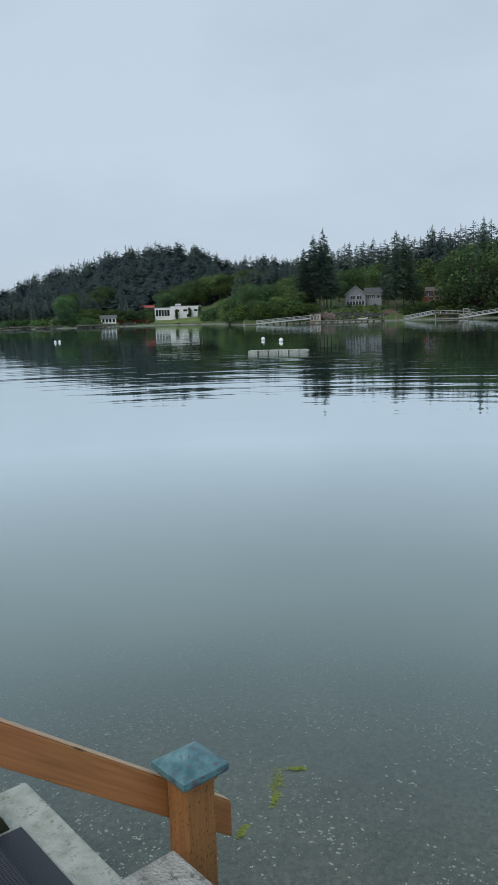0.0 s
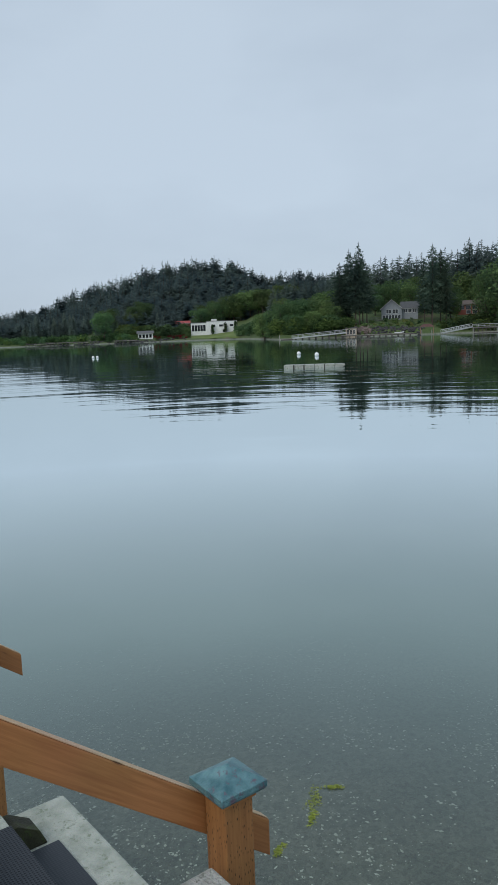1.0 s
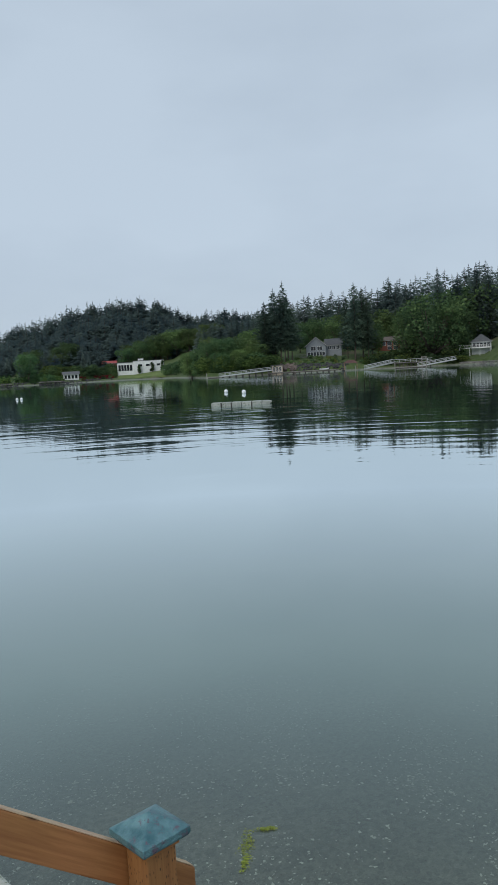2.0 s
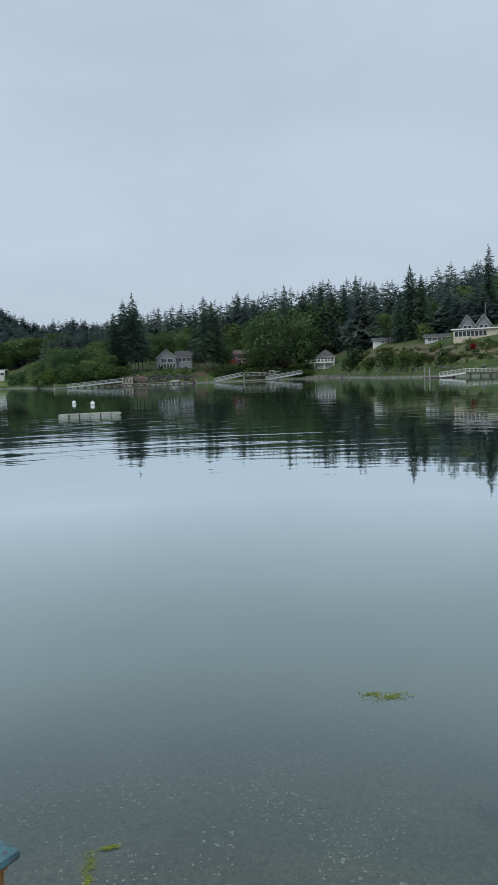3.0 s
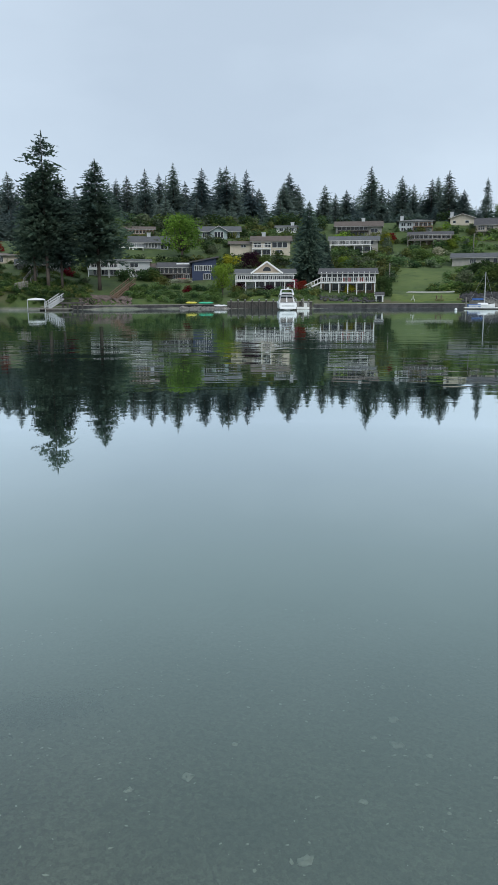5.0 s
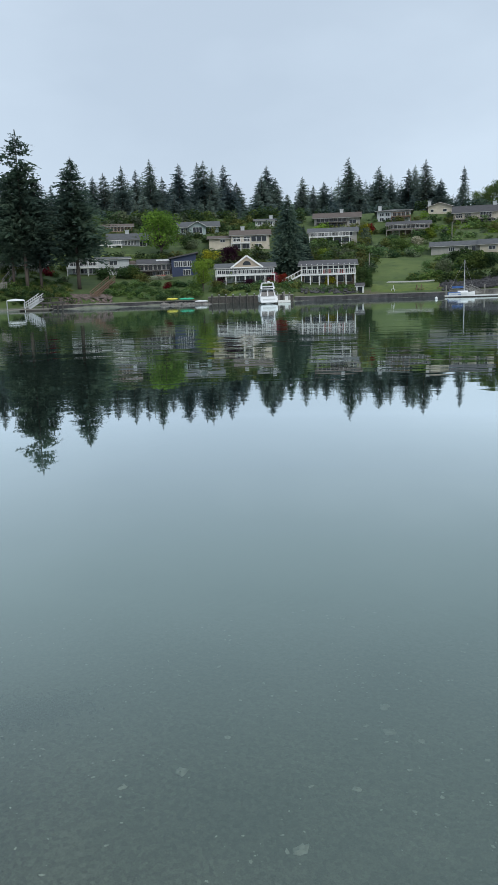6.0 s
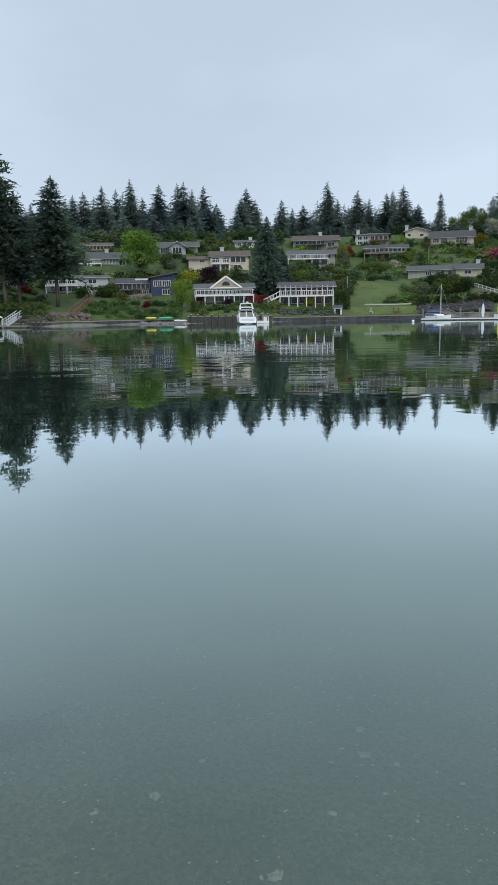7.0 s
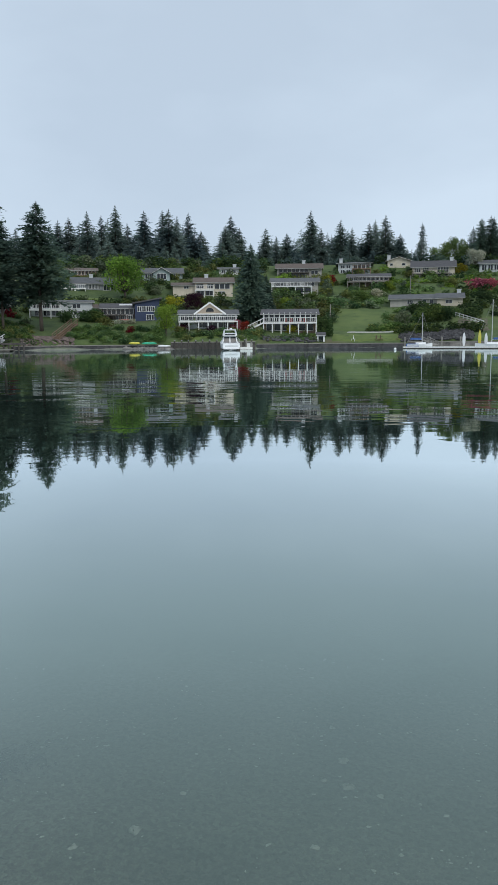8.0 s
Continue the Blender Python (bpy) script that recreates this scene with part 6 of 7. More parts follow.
tree("cedar", 66.1, 6.65, FIR_NEAR, "broad dark cedar between two houses", d=184, wide=1.35, group=SHORE_TREES)
tree("cedar", 67.2, 4.4, FIR_NEAR, "smaller dark cedar beside a larger one", d=190, wide=1.2, group=SHORE_TREES)
tree("round_tree", 56.95, 5.72, LIME, "bright spring-green round tree on a lawn", d=208, wide=1.22)
tree("round_tree", 59.85, 2.5, LIME, "light green young tree on the bank", d=169, wide=0.85)
tree("round_tree", 52.1, 5.6, ALDER, "grey-green leafy tree beside a fir", d=215, wide=0.9)
tree("column", 71.35, 1.62, SHRUB_DARK, "tall dark clipped hedge tree", d=172, wide=1.1)
tree("column", 71.8, 1.35, SHRUB_DARK, "dark clipped hedge tree", d=172, wide=1.1)
tree("round_tree", 61.9, 3.15, PLUM, "dark purple plum tree in a garden", d=192, wide=1.5)
tree("round_tree", 65.65, 1.1, RED_LEAF, "small red-leaved maple by the deck", d=170, wide=1.1)
tree("round_tree", 82.0, 5.9, WHITE_FLOWER, "garden tree in white blossom", d=252, wide=1.15)
tree("maple", 16.5, 4.75, MAPLE_HAZED, "huge green broadleaf tree leaning over the shore", d=302, wide=1.15)
tree("maple", 18.2, 3.9, MAPLE_HAZED, "large green broadleaf tree on the shore", d=326, wide=1.0)
tree("maple", 14.9, 3.8, MAPLE_HAZED, "large green broadleaf tree beside a red house", d=308, wide=0.9)
tree("round_tree", -12.9, 2.05, MAPLE_HAZED, "round dark green tree at the waterline", d=436, wide=1.1)
tree("maple", 33.2, 6.55, MAPLE_HAZED, "broad dark green tree behind a house", d=262, wide=1.0)
tree("round_tree", 24.4, 4.1, ALDER, "rounded grey-green tree on the slope", d=265, wide=1.0)
tree("fir", 37.5, 3.85, FIR_HAZED, "cone-shaped young fir in a garden", d=206, wide=1.7)
for az, top, wd in ((5.1, 5.85, 0.8), (5.8, 6.3, 0.75), (4.4, 4.9, 1.1), (5.5, 5.5, 1.1), (6.3, 4.7, 1.1), (4.9, 4.6, 1.2), (6.0, 5.2, 1.1)):
    tree("old_fir", az, top, FIR_NEAR, "tall dark fir with a bare lower trunk", d=304 + 5 * random.random(), wide=wd, group=SHORE_TREES)
for az, top in ((10.95, 5.9), (11.5, 5.5), (10.4, 4.9), (11.9, 4.6), (10.9, 4.2)):
    tree("old_fir", az, top, FIR_NEAR, "open-branched dark fir by the water", d=300 + 12 * random.random(), wide=0.9, group=SHORE_TREES)
for az, top in ((26.03, 7.4), (26.8, 6.7), (25.3, 5.6)):
    tree("fir", az, top, FIR_NEAR, "dense dark fir above the cottages", d=258, wide=1.1, group=SHORE_TREES)
tree("spire", 31.4, 8.4, FIR_NEAR, "pointed dark fir above a gabled house", d=262, wide=1.0, group=SHORE_TREES)
for az, top in ((16.9, 6.5), (19.55, 6.6), (20.4, 6.2), (22.2, 6.9), (23.5, 6.35), (21.3, 6.3), (18.3, 5.9)):
    tree("fir", az, top, FIR_HAZED, "dark fir rising behind broadleaf trees", d=345, wide=0.95, group=FIRS)
for az, top in ((12.9, 5.2), (13.5, 5.8), (14.1, 5.75), (14.7, 5.5), (15.3, 5.0)):
    tree("fir", az, top, FIR_HAZED_PALE, "fir on the far ridge", d=420, wide=1.1, group=FIRS)

tree("old_fir", 78.35, 7.83, FIR_HAZED, "slender open-branched fir standing alone", d=275, wide=0.75, group=FIRS)
for az, top, wd in ((79.3, 6.1, 0.9), (80.1, 6.5, 0.8), (80.75, 6.75, 0.75), (81.2, 6.1, 0.9)):
    tree("round_tree", az, top, ALDER, "light green leafy tree behind a house", d=272, wide=wd, group="leafy trees on the ridge")
for az, top, wd in ((82.3, 7.9, 1.1), (83.0, 8.1, 1.2), (83.8, 7.8, 1.1)):
    tree("old_fir", az, top, FIR_NEAR, "dark broad-limbed pine beside a house", d=262, wide=wd, group=FIRS)
# firs along the ridge behind the houses
RIDGE = [(33.3, 7.75), (34.6, 7.55), (36.0, 6.6), (37.9, 7.3), (38.8, 7.25), (45.0, 8.35), (44.1, 7.8), (52.4, 8.1), (53.1, 8.3), (54.4, 8.75), (55.4, 8.5),
         (56.35, 9.2), (57.2, 8.0), (58.4, 8.85), (59.7, 8.9), (60.2, 9.0), (60.8, 8.5), (61.6, 8.75), (62.5, 7.5), (64.3, 7.9), (64.7, 8.55), (65.3, 7.7),
         (67.2, 7.7), (67.9, 7.1), (68.7, 7.3), (70.5, 8.85), (71.2, 7.6), (72.65, 8.15), (73.4, 7.6), (74.6, 7.9), (75.05, 8.1), (75.8, 8.4), (76.8, 7.1),
         (79.9, 6.3), (82.4, 7.9), (81.8, 7.4), (83.2, 8.0), (84.2, 7.6), (46.3, 7.6), (49.5, 7.5), (50.3, 7.7)]
for az, top in RIDGE:
    tree(random.choice(("fir", "spire", "spire")), az, top, random.choice((FIR_HAZED, FIR_HAZED, FIR_HAZED_PALE)), "tall fir on the ridge behind the houses", d=random.uniform(268, 290), wide=random.uniform(1.45, 1.95), group=FIRS)
az = 28.0
sky_az, sky_el = [a for a, _ in sorted(RIDGE)], [e for _, e in sorted(RIDGE)]
while az < 86:
    top = float(np.interp(az, sky_az, sky_el)) * random.uniform(0.80, 0.96)
    if abs(az - 63.4) < 0.5 or abs(az - 77.6) < 0.35 or abs(az - 81.2) < 0.3 or abs(az - 66.2) < 0.4:
        top = 6.0
    grow_to("wood_fir", az, top, random.choice((FIR_HAZED, FIR_HAZED, FIR_HAZED_PALE)), random.uniform(272, 325), random.uniform(1.1, 1.7))
    grow_to("wood_fir", az + random.uniform(-0.3, 0.3), top * random.uniform(0.66, 0.86), random.choice((FIR_HAZED, FIR_HAZED_PALE)), random.uniform(258, 270), random.uniform(1.4, 2.0))
    az += random.uniform(0.20, 0.36)
join_growth("fir_wood", "dense dark fir wood behind the hillside houses", "forest")

# mixed wood round the left part of the bay
az = -0.5
while az < 34:
    base = float(np.interp(az, [0, 3.5, 7, 10, 13, 17, 20, 22, 24, 29, 34], [3.7, 4.4, 5.2, 5.5, 6.0, 6.2, 6.6, 6.9, 6.4, 6.4, 7.1]))
    grow_to("wood_fir", az, base * random.uniform(0.88, 1.02), random.choice((FIR_HAZED, FIR_HAZED_PALE)), random.uniform(385, 470) if az < 22 else random.uniform(285, 330), random.uniform(1.1, 1.6))
    if random.random() < (0.62 if az < 17 else 0.8) and not 21.2 < az < 25.6:
        grow_to("wood_round", az + 0.2, base * (random.uniform(0.50, 0.74) if az < 17 else random.uniform(0.60, 0.92)), random.choice((MAPLE_HAZED, ALDER, ALDER) if az < 17 else (MAPLE_HAZED, MAPLE_HAZED, MAPLE_HAZED, ALDER)), random.uniform(335, 370) if az < 22 else random.uniform(262, 280), random.uniform(0.95, 1.3))
    az += random.uniform(0.30, 0.5)
join_growth("mixed_wood", "mixed dark fir and leafy wood above the bay", "forest")
for az, top, d in ((0.2, 2.2, 300), (1.1, 2.4, 303), (2.0, 2.6, 304), (2.9, 2.5, 303), (3.7, 2.2, 300), (-1.2, 1.6, 330), (-0.4, 1.9, 318), (2.4, 1.6, 296), (0.9, 1.4, 294), (6.9, 2.6, 330), (12.2, 2.6, 318), (9.6, 3.3, 332), (3.4, 3.4, 330), (7.9, 3.4, 345), (6.6, 3.6, 350)):
    tree("round_tree", az, top * random.uniform(0.85, 1.08), random.choice((MAPLE_HAZED, ALDER, ALDER)), "leafy green tree near the shore", d=d, wide=1.15, group="leafy trees in the wood")


def far_wood():
    """The wooded hill across the bay: very many small firs."""
    rng = random.Random(8)
    prof_a, prof_e = [-21, -18, -16.5, -15.4, -12.9, -10.2, -8.2, -6.2, -3.6, -1.7, -0.8, 0.6, 2.5, 5], [2.0, 2.35, 2.65, 3.4, 4.15, 4.95, 5.25, 5.5, 5.35, 4.6, 4.1, 4.5, 4.3, 4.2]
    for k in range(840):
        az = rng.uniform(-22, 4.5)
        top_el = float(np.interp(az, prof_a, prof_e))
        f = 1.0 if k % 4 == 0 else rng.random()
        d = 500 + 240 * f
        z_top = rise(d, top_el * (0.34 + 0.66 * f) * rng.uniform(0.96, 1.06))
        high = min(44, max(rng.uniform(8, 13), (z_top - ground(az, d)) * rng.uniform(0.90, 1.02)))
        grow("hill_fir", az, d, high, FIR_HAZED_FAR, min(1.3, 26 / high) * rng.uniform(1.2, 1.8), 0.5)
    for k in range(26):
        az = rng.choice((rng.uniform(-5, 1), rng.uniform(-14, 1)))
        d = rng.uniform(488, 560)
        grow("round_tree", az, d, rng.uniform(10, 17), rng.choice((ALDER, MAPLE_HAZED)), 1.2, 0.5)
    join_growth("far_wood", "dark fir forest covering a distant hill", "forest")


# Needles pale and bluish: distance haze over the hill is in the colour.
FIR_HAZED_FAR = foliage("hazed_distant_fir_needles", (0.138, 0.196, 0.212), (0.165, 0.230, 0.246), 0.55)
far_wood()
for az, top, leaf in ((-0.8, 3.2, ALDER), (-2.2, 3.3, ALDER), (-3.4, 3.0, ALDER), (-4.6, 2.5, MAPLE_HAZED), (-1.6, 2.4, MAPLE_HAZED), (-2.9, 2.2, SHRUB), (-8.6, 1.0, MAPLE_HAZED), (-5.9, 2.1, MAPLE_HAZED), (-0.1, 2.9, ALDER)):
    tree("round_tree", az, top, leaf, "leafy tree at the foot of the hill", d=500 + random.uniform(0, 12), wide=1.3, group="leafy trees below the hill")
for k in range(26):
    az = random.choice((random.uniform(-18.5, -11.2), random.uniform(-18.5, -11.2), random.uniform(-9.1, -8.1)))
    tree("spire", az, random.uniform(1.4, 2.2), FIR_HAZED_PALE, "slender fir near the distant shore", d=random.uniform(480, 520), wide=1.2, group="firs below the hill")

# ---- shrubs and garden plants ----
GREENS = (SHRUB, SHRUB, SHRUB_DARK, MAPLE_HAZED, ALDER, OLIVE, SAGE)
for az, el, hi, leaf, wd, label in (
        (23.0, 0.0, 4.0, SHRUB, 1.5, "green shrub on the bank"), (24.4, 0.0, 4.5, SHRUB, 1.5, "green shrub on the bank"),
        (25.6, 0.0, 4.6, SHRUB, 1.4, "green shrub on the bank"), (36.6, 0.2, 4.0, SHRUB, 1.5, "green shrub above the rocks"), (37.6, 0.2, 5.2, SHRUB, 1.4, "tall green shrub above the rocks"),
        (38.7, 0.2, 5.2, SHRUB, 1.4, "tall green shrub above the rocks"), (40.0, 0.2, 4.8, SHRUB_DARK, 1.4, "dark shrub above the pier"), (41.3, 0.2, 4.8, SHRUB_DARK, 1.4, "dark shrub above the pier"),
        (60.5, 1.9, 4.0, YELLOW_LEAF, 1.2, "yellow-leaved shrub in a garden"), (62.9, 1.9, 3.5, SHRUB, 1.3, "rounded green garden shrub"), (61.7, 0.55, 2.6, LIME, 1.3, "light green shrub by the deck")):
    shrub(az, el, hi, leaf, label, wd)
for az, el, hi, leaf, wd, label in (
        (61.2, 0.3, 2.2, PLUM, 1.3, "dark red shrub by the house"), (65.0, 0.4, 2.4, PINK_FLOWER, 1.3, "pink flowering shrub by a path"), (66.5, 0.3, 2.0, WHITE_FLOWER, 1.3, "pale flowering shrub by steps"),
        (69.0, 0.1, 2.2, YELLOW_LEAF, 1.3, "yellow-green shrub below the deck"), (71.6, 3.5, 3.2, YELLOW_LEAF, 1.3, "yellow shrub in a garden"), (72.0, 3.7, 2.6, RED_LEAF, 1.3, "red-leaved shrub in a garden"),
        (75.2, 2.7, 2.8, WHITE_FLOWER, 1.3, "white flowering shrub on the slope"), (82.3, 2.9, 4.2, PINK_FLOWER, 1.7, "large pink rhododendron on the slope"), (83.3, 2.9, 4.0, PINK_FLOWER, 1.6, "large pink rhododendron on the slope"),
        (68.3, 4.5, 2.2, RED_LEAF, 1.2, "red-leaved shrub on a terrace"), (9.2, 0.8, 2.6, PINK_FLOWER, 1.4, "pink flowering shrub by a house"), (-6.0, 0.05, 4.0, PINK_FLOWER, 1.8, "reddish shrub before a white house")):
    shrub(az, el, hi, leaf, label, wd)
for k in range(6):
    shrub(56.1 + k * 0.27, 0.86, 1.0 + 0.2 * (k % 3), WHITE_FLOWER, "low white flowering shrub in a bed", 1.6, "white flowering shrubs")
for az in (52.6, 53.0, 53.9, 54.3, 54.9):
    shrub(az, 1.0, random.uniform(2.4, 3.4), SHRUB_DARK, "clipped dark shrub before a house", 1.3)
for k in range(7):
    shrub(77.9 + k * 0.47, 1.35 + 0.25 * math.sin(k), random.uniform(2.2, 3.4), random.choice((SHRUB, SHRUB, SHRUB_DARK)), "leafy green shrub above the rock bank", 1.5)


for az, el, hi, leaf, wd, label in (
        (74.2, 2.35, 3.6, SHRUB, 1.7, "large rounded green shrub on the slope"), (76.2, 3.05, 3.2, LIME, 1.2, "light green rounded shrub on the slope"),
        (71.6, 2.9, 4.4, SAGE, 0.9, "tall grey-green shrub beside a house"), (68.8, 1.9, 3.2, LIME, 1.3, "bright green shrub behind a deck"),
        (77.0, 0.5, 4.2, SAGE, 0.9, "weeping grey-green shrub by the rocks"), (78.3, 0.8, 4.0, SHRUB, 1.3, "leafy green shrub above the rock bank"),
        (79.3, 0.85, 4.2, SHRUB, 1.4, "leafy green shrub above the rock bank"), (80.2, 0.9, 3.6, SHRUB_DARK, 1.3, "dark leafy shrub above the rock bank"),
        (77.4, 4.0, 2.6, OLIVE, 1.3, "olive-green shrub by a house"), (81.1, 4.2, 3.4, YELLOW_LEAF, 1.2, "yellow-green shrub beside a house"),
        (80.6, 3.3, 3.2, OLIVE, 1.4, "olive-green shrub on the slope"), (73.0, 2.6, 2.6, OLIVE, 1.4, "olive-green shrub on the slope"),
        (58.7, 3.0, 3.0, SHRUB_DARK, 1.5, "dark clipped shrub below a house"), (59.3, 2.9, 3.2, SAGE, 1.3, "grey-green shrub below a house"),
        (55.4, 0.7, 2.6, OLIVE, 1.4, "olive-green shrub before a house"), (54.7, 0.95, 3.2, SHRUB, 1.3, "green shrub before a house"),
        (60.9, 0.1, 2.2, OLIVE, 1.3, "olive shrub behind the bulkhead"), (63.2, 0.2, 2.0, PLUM, 1.4, "dark red shrub on a small lawn"),
        (57.2, 0.15, 1.8, RED_LEAF, 1.3, "reddish shrub on the bank"), (48.9, 1.35, 2.4, RED_LEAF, 1.2, "red-leaved shrub beside a bungalow"),
        (44.2, 3.0, 3.2, RED_LEAF, 1.1, "red-leaved shrub behind a cream house"), (46.0, 1.5, 2.6, SHRUB_DARK, 0.9, "dark cone-shaped shrub beside a house"),
        (21.8, 0.1, 6.5, SHRUB_DARK, 1.2, "big dark rounded shrub on the bank"), (34.4, 1.2, 3.4, OLIVE, 1.4, "olive-green shrub below a house"),
        (32.9, 1.1, 3.2, SHRUB, 1.4, "green shrub below a house"), (30.4, 1.0, 2.0, RED_LEAF, 1.1, "small red shrub on the bank"),
        (27.05, 1.9, 6.0, ALDER, 0.8, "young green tree-like shrub by the cottages"), (28.2, 0.3, 3.2, SHRUB_DARK, 1.5, "dark shrub above the riprap"),
        (26.4, 0.2, 3.6, SHRUB, 1.6, "green shrub above the riprap")):
    shrub(az, el, hi, leaf, label, wd)


def scatter(count, az0, az1, s0, s1, lo, hi, leaves, label, seed):
    rng = random.Random(seed)
    for k in range(count):
        az = rng.uniform(az0, az1)
        grow("bush" if hi > 6 else "brush", az, shore(az) + rng.uniform(s0, s1), rng.uniform(lo, hi), rng.choice(leaves), rng.uniform(1.1, 1.7))
    join_growth("shrubbery", label, "shrubs")


scatter(300, 42.0, 50.3, 0.8, 16, 0.5, 1.5, (SHRUB_DARK, SHRUB_DARK, SHRUB, SHRUB, OLIVE), "dense dark green shrubs covering the bank", 1)
scatter(130, 42.0, 48.8, 0.6, 2.2, 0.6, 1.2, (SHRUB_DARK, SHRUB), "dark green shrubs hanging over the seawall", 23)
scatter(170, 52.9, 59.9, 1.5, 15, 0.7, 1.7, (SHRUB, ALDER, SHRUB_DARK, SHRUB), "low green shrubs on the bank", 2)
scatter(150, 50, 67, 29, 46, 1.2, 2.6, GREENS, "green garden shrubs between the houses", 3)
scatter(210, 50, 67, 58, 84, 1.2, 2.8, GREENS, "green garden shrubs between the houses", 4)
scatter(250, 67.5, 85.5, 54, 86, 0.9, 2.6, (SHRUB, SHRUB, SHRUB_DARK, ALDER, LIME, OLIVE, SAGE), "mixed garden shrubs on the slope", 5)
scatter(100, 50, 67, 82, 96, 1.8, 4.0, (SHRUB_DARK, SHRUB, MAPLE_HAZED, SAGE), "dark shrubs along the top of the gardens", 25)
scatter(110, 67.0, 72.2, 20, 54, 1.4, 3.0, GREENS, "mixed garden shrubs on the slope", 6)
scatter(30, 75.6, 78.5, 12, 36, 1.0, 2.4, GREENS, "green shrubs beside the meadow", 7)
scatter(70, 81, 86, 24, 60, 1.6, 3.4, (SHRUB, SHRUB_DARK), "dark shrubs on the slope", 8)
scatter(230, 21.0, 35, 3, 27, 0.6, 1.8, (SHRUB, OLIVE, OLIVE, SHRUB_DARK, ALDER), "green shrubs on the rough bank", 9)
scatter(200, 34, 43.5, 1.0, 19, 0.6, 1.7, (SHRUB, SHRUB_DARK, SHRUB), "green shrubs on the bank", 10)
scatter(110, 42, 50, 18, 60, 0.9, 1.8, GREENS, "garden shrubs behind the bank", 11)
scatter(70, 4.5, 12.5, 4, 20, 0.9, 2.0, GREENS, "green shrubs on the rocky bank", 12)
scatter(52, 12, 18.4, 1, 14, 2.2, 5.0, (SHRUB, SHRUB_DARK, MAPLE_HAZED), "green shrubs at the waterline", 13)
scatter(120, -21, -10.8, 2, 30, 1.5, 4.5, (SHRUB_DARK, SHRUB, MAPLE_HAZED, SHRUB_DARK), "dark shrubs on a distant shore", 14)
scatter(46, -12.0, -7.0, 22, 62, 3.0, 7.5, (MAPLE_HAZED, SHRUB_DARK, SHRUB, MAPLE_HAZED), "dark leafy thicket behind a waterside garden", 24)
scatter(60, -9.3, -6.7, 2, 26, 1.0, 2.2, (SHRUB, MAPLE_HAZED, RED_LEAF, SHRUB_DARK), "mixed shrubs in a waterside garden", 22)
scatter(60, -3, 4.8, 1.5, 24, 3.0, 7.0, (SHRUB, MAPLE_HAZED, SHRUB_DARK), "green shrubs at the waterline", 15)
scatter(130, 49, 86, 93, 118, 2.0, 5.0, (SHRUB_DARK, FIR_HAZED, FIR_NEAR), "dark undergrowth along the edge of the wood", 20)
scatter(22, 63.8, 67, 3, 10, 1.0, 2.2, GREENS, "green shrubs by the bulkhead", 16)
scatter(80, 60.3, 71, 2.5, 8, 0.7, 1.6, GREENS, "low plants in a rockery", 17)
scatter(26, 74.6, 76.9, 13.5, 19, 0.8, 1.5, (SHRUB, OLIVE, SHRUB_DARK), "low mounded shrubs above the lawn path", 21)
scatter(30, 71.2, 75.6, 40, 54, 1.2, 2.8, GREENS, "shrubs along the top of the meadow", 18)
scatter(24, 76.8, 82.5, 8, 13, 1.2, 2.6, (SHRUB, SHRUB_DARK), "shrubs above the rock bank", 19)

# poles and small fittings on the far slope
for az, d, top in ((77.6, 222, 4.12), (71.9, 190, 2.2), (31.2, 246, 4.3), (36.4, 236, 4.6), (57.4, 262, 5.2)):
    z = ground(az, d)
    solo("utility_pole", Shape().tube((0, 0, -0.5), (0, 0, rise(d, top) - z), 0.14, 0.10, 8), GREY_WOOD, facing(az, d, z), "grey wooden utility pole on the slope", "pole", "poles on the slope")
fence_p, fence_q = spot(80.8, 193), spot(82.7, 182)
fence = thing("fence", Matrix(), "white rail fence down a slope", "fence")
for zz in (0.5, 1.0):
    part("fence_rail", Shape().beam(fence_p + Vector((0, 0, zz)), fence_q + Vector((0, 0, zz)), 0.08, 0.12), WHITE_PAINT, fence)
for k in range(8):
    c = fence_p.lerp(fence_q, k / 7)
    part("fence_post", Shape().beam(c - Vector((0, 0, 0.6)), c + Vector((0, 0, 1.1)), 0.12, 0.12, (1, 0, 0)), WHITE_PAINT, fence)
for az in (73.6, 75.3, 75.6, 76.8):
    d = shore(az) + 3
    z = ground(az, d)
    ch = thing("garden_chair", facing(az, d, z + 0.1, random.uniform(-40, 40)), "small wooden garden chair on the lawn", "chair", "garden chairs on the lawn")
    part("seat", Shape().box(-0.35, -0.3, 0.3, 0.35, 0.3, 0.36), BROWN_WOOD if az > 75 else WHITE_PAINT, ch)
    part("backrest", Shape().beam((0, 0.3, 0.36), (0, 0.55, 1.0), 0.7, 0.05, (1, 0, 0)), BROWN_WOOD if az > 75 else WHITE_PAINT, ch)
    for x in (-0.32, 0.32):
        for y in (-0.27, 0.27):
            part("leg", Shape().box(x - 0.03, y - 0.03, -0.2, x + 0.03, y + 0.03, 0.3), BROWN_WOOD if az > 75 else WHITE_PAINT, ch)

# ---- the shallow sea bed by the landing ----
SHELL = surface("bleached_shell", (0.68, 0.69, 0.62), (0.88, 0.88, 0.82), 30.0, 0.6, 0.3)
PEBBLE = surface("grey_pebbles", (0.13, 0.13, 0.105), (0.28, 0.275, 0.225), 12.0, 0.8, 0.4)
WEED = surface("yellow_green_weed", (0.16, 0.22, 0.02), (0.34, 0.38, 0.05), 14.0, 0.5, 0.3)


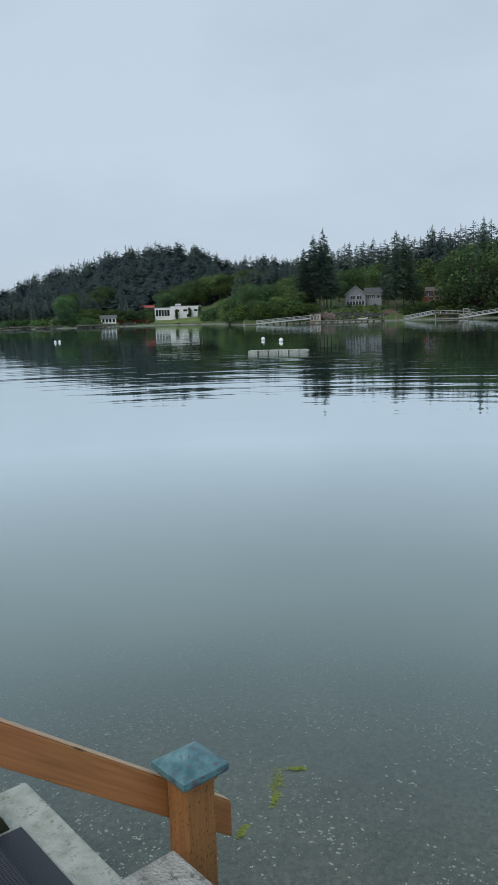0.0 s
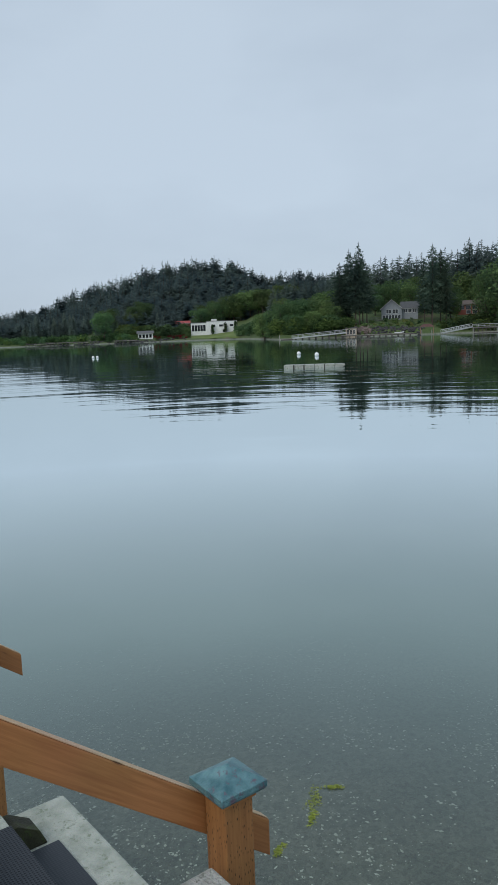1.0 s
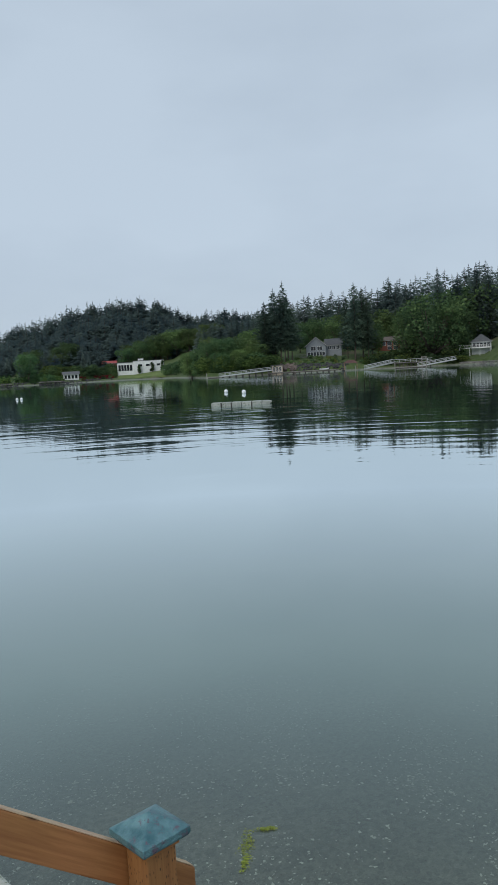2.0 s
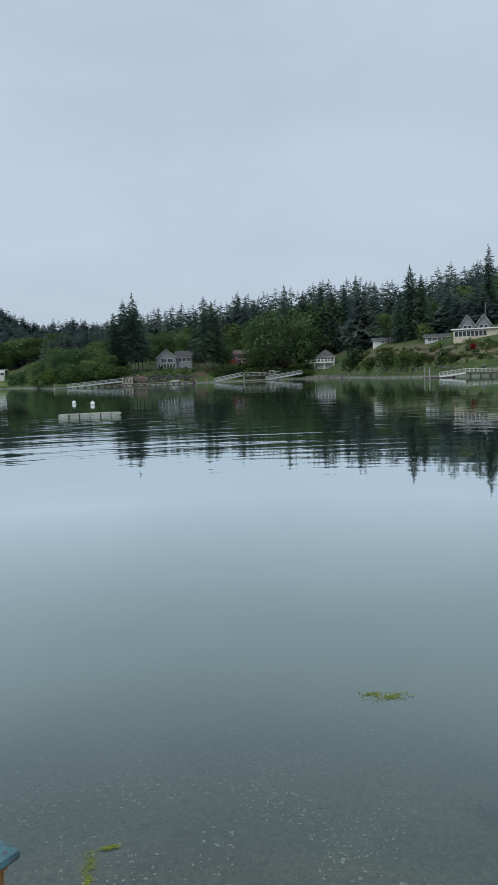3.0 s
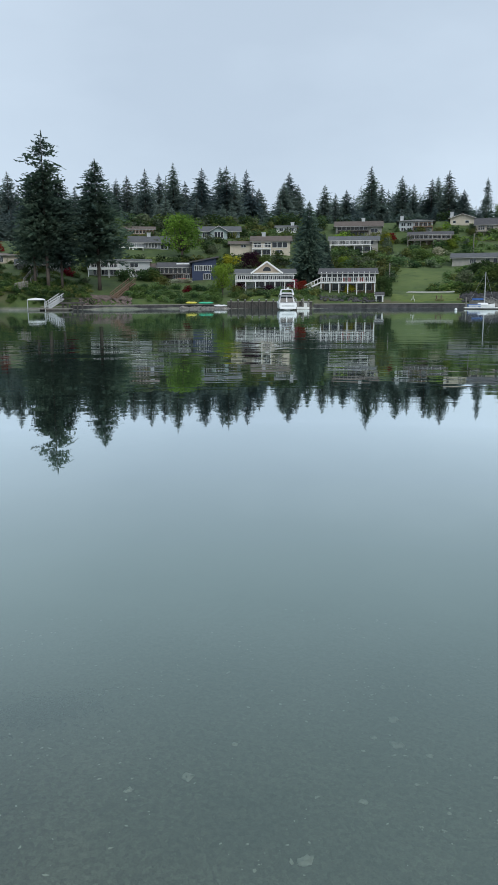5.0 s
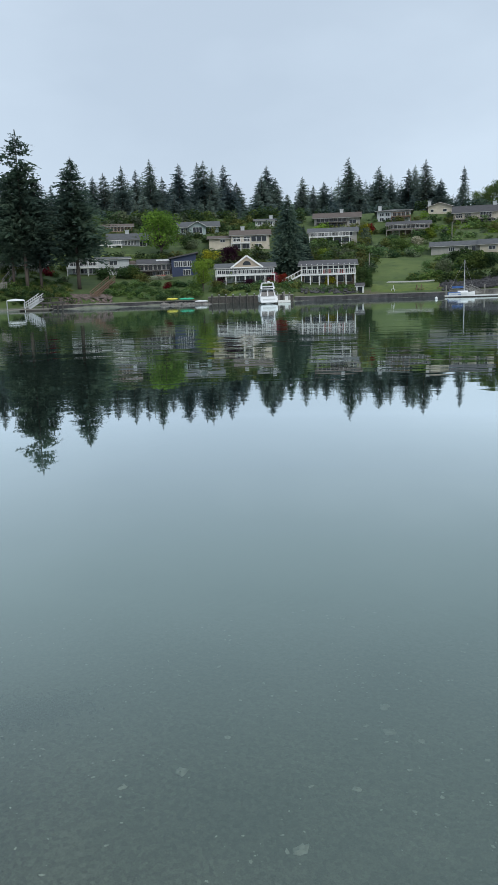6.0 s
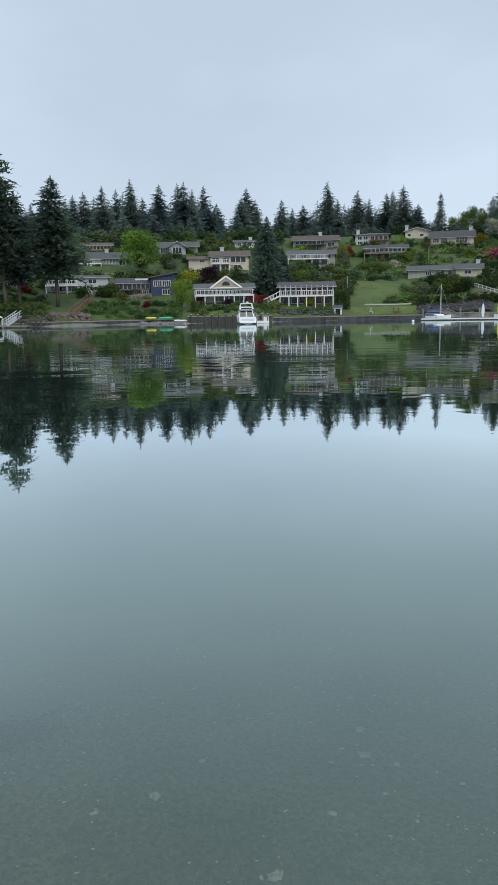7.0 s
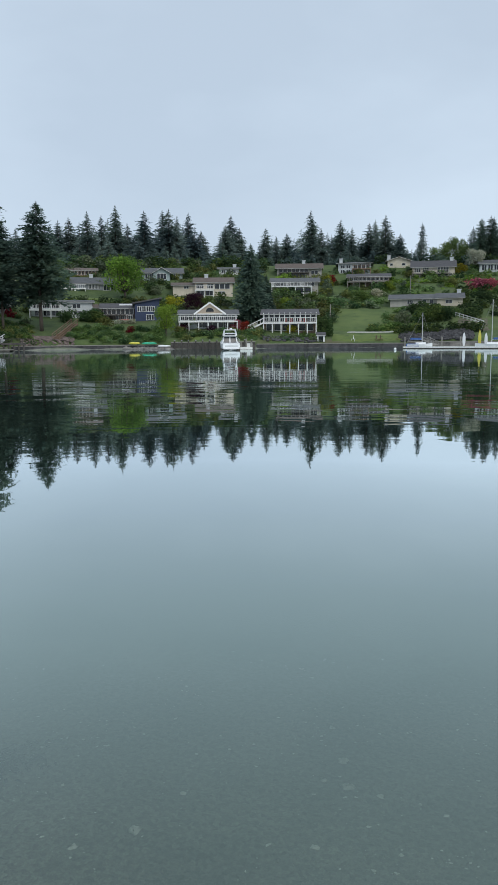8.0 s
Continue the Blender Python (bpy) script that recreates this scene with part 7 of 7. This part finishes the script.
def bed_stones(name, count, lo, hi, mat, label, seed, d0, d1, az0, az1, flat=0.45):
    rng = random.Random(seed)
    s = Shape()
    k = 0
    while k < count:
        az, d = rng.uniform(az0, az1), math.sqrt(rng.uniform(d0 * d0, d1 * d1))
        if 1.3 * noise.noise((az * 0.16 + seed, d * 1.3, 0)) + 0.32 < rng.random():
            continue
        k += 1
        p = spot(az, d)
        r = lo + (hi - lo) * rng.random() ** 3.5
        a = rng.random() * 3.14
        m = Matrix.Translation(p) @ pose(0, 0, 0, rng.uniform(-14, 14), rng.uniform(-14, 14), math.degrees(a))
        q = []
        n = rng.choice((4, 5, 5, 6))
        for i in range(n):
            b = math.tau * i / n
            w = r * rng.uniform(0.45, 1.35)
            q.append(m @ Vector((math.cos(b) * w * 1.5, math.sin(b) * w, 0)))
        q.append(m @ Vector((0, 0, r * flat)))
        s.add(q, [(i, (i + 1) % n, n) for i in range(n)])
    solo(name, s, mat, Matrix(), label, "stones", kind="stuff")


bed_stones("pebbles", 15000, 0.004, 0.016, PEBBLE, "grey pebbles on the shallow sea bed", 1, 3.0, 9.5, -26, 45)
bed_stones("pebbles", 2600, 0.004, 0.016, PEBBLE, "scattered grey pebbles on the sea bed", 4, 3.0, 7.0, 40, 92)
bed_stones("shells", 14000, 0.002, 0.0125, SHELL, "broken white shells on the sea bed", 2, 3.0, 9.5, -26, 26)
bed_stones("shells", 700, 0.003, 0.017, SHELL, "scattered white shells on the sea bed", 3, 3.2, 7.5, 40, 92)


def big_shell(az, el, r):
    d = (EYE_Z + 0.25) / math.tan(radians(-el))
    s = Shape().ball((0, 0, 0), r * 1.2, r, r * 0.35, 5, 10)
    rng = random.Random(int(az * 10))
    s.v = [(x + rng.uniform(-.42, .42) * r, y + rng.uniform(-.42, .42) * r, z + rng.uniform(-.1, .1) * r) for x, y, z in s.v]
    solo("oyster_shell", s, SHELL, facing(az, d, ground(az, d), rng.uniform(0, 180)), "pale oyster shell lying on the sea bed", "shell", "oyster shells", smooth=True)


for az, el, r in ((75.0, -29.7, 0.08), (75.4, -31.4, 0.10), (73.3, -35.4, 0.06), (73.6, -31.1, 0.05), (69.1, -39.3, 0.10), (58.9, -34.3, 0.09), (54.1, -34.9, 0.06), (48.7, -28.8, 0.05), (62.5, -32.1, 0.05), (73.9, -27.5, 0.05), (78.0, -31.8, 0.05), (26.6, -30.5, 0.05), (-12.0, -28.8, 0.045), (-8.5, -23.7, 0.07), (-13.9, -24.4, 0.05), (-11.6, -27.6, 0.04), (2.0, -23.9, 0.10), (6.3, -24.3, 0.05), (25.8, -35.1, 0.06), ):
    big_shell(az, el, r * 0.42)


def floating_weed(az, el, span, seed, turn):
    rng = random.Random(seed)
    d = EYE_Z / math.tan(radians(-el))
    s = Shape()
    for k in range(110):
        x, y = rng.gauss(0, span * 0.5), rng.gauss(0, span * 0.16)
        a, r = rng.random() * 3.14, rng.uniform(0.005, 0.013)
        c, e = math.cos(a) * r, math.sin(a) * r
        z = rng.uniform(0.001, 0.008)
        s.add([(x - c, y - e, z), (x + e * 0.5, y - c * 0.5, z + 0.003), (x + c, y + e, z), (x - e * 0.5, y + c * 0.5, z + 0.004)], [(0, 1, 2, 3)])
    solo("seaweed", s, WEED, facing(az, d, 0.0, turn), "yellow-green seaweed floating on the water", "seaweed", "floating weed")


floating_weed(1.4, -33.1, 0.13, 1, 82)
floating_weed(3.05, -32.3, 0.05, 2, 5)
floating_weed(-1.6, -36.1, 0.06, 3, 65)
floating_weed(24.3, -23.65, 0.20, 4, 10)
floating_weed(24.9, -23.5, 0.12, 5, 40)
floating_weed(23.4, -23.4, 0.10, 6, 5)
floating_weed(1.2, -34.2, 0.07, 7, 75)


def bed_weed(az, el, span, count, seed):
    """A dark clump of weed spread over the bed."""
    rng = random.Random(seed)
    d = (EYE_Z + 0.25) / math.tan(radians(-el))
    s = Shape()
    for k in range(count):
        x, y = rng.gauss(0, span), rng.gauss(0, span * 0.6)
        a, r, z = rng.random() * 6.28, rng.uniform(0.015, 0.045), rng.uniform(0.0, 0.05)
        c, e = math.cos(a) * r, math.sin(a) * r
        s.add([(x - c, y - e, z), (x + e * 0.35, y - c * 0.35, z + 0.012), (x + c, y + e, z + 0.004), (x - e * 0.35, y + c * 0.35, z + 0.010)], [(0, 1, 2), (0, 2, 3)])
    solo("bed_weed", s, DARK_WEED, facing(az, d, ground(az, d)), "dark brown weed lying on the sea bed", "seaweed", "weed on the sea bed")


DARK_WEED = surface("dark_brown_weed", (0.018, 0.020, 0.018), (0.05, 0.05, 0.04), 9.0, 0.7, 0.3)
bed_weed(47.6, -29.0, 0.20, 420, 1)
bed_weed(33.0, -30.2, 0.10, 160, 2)
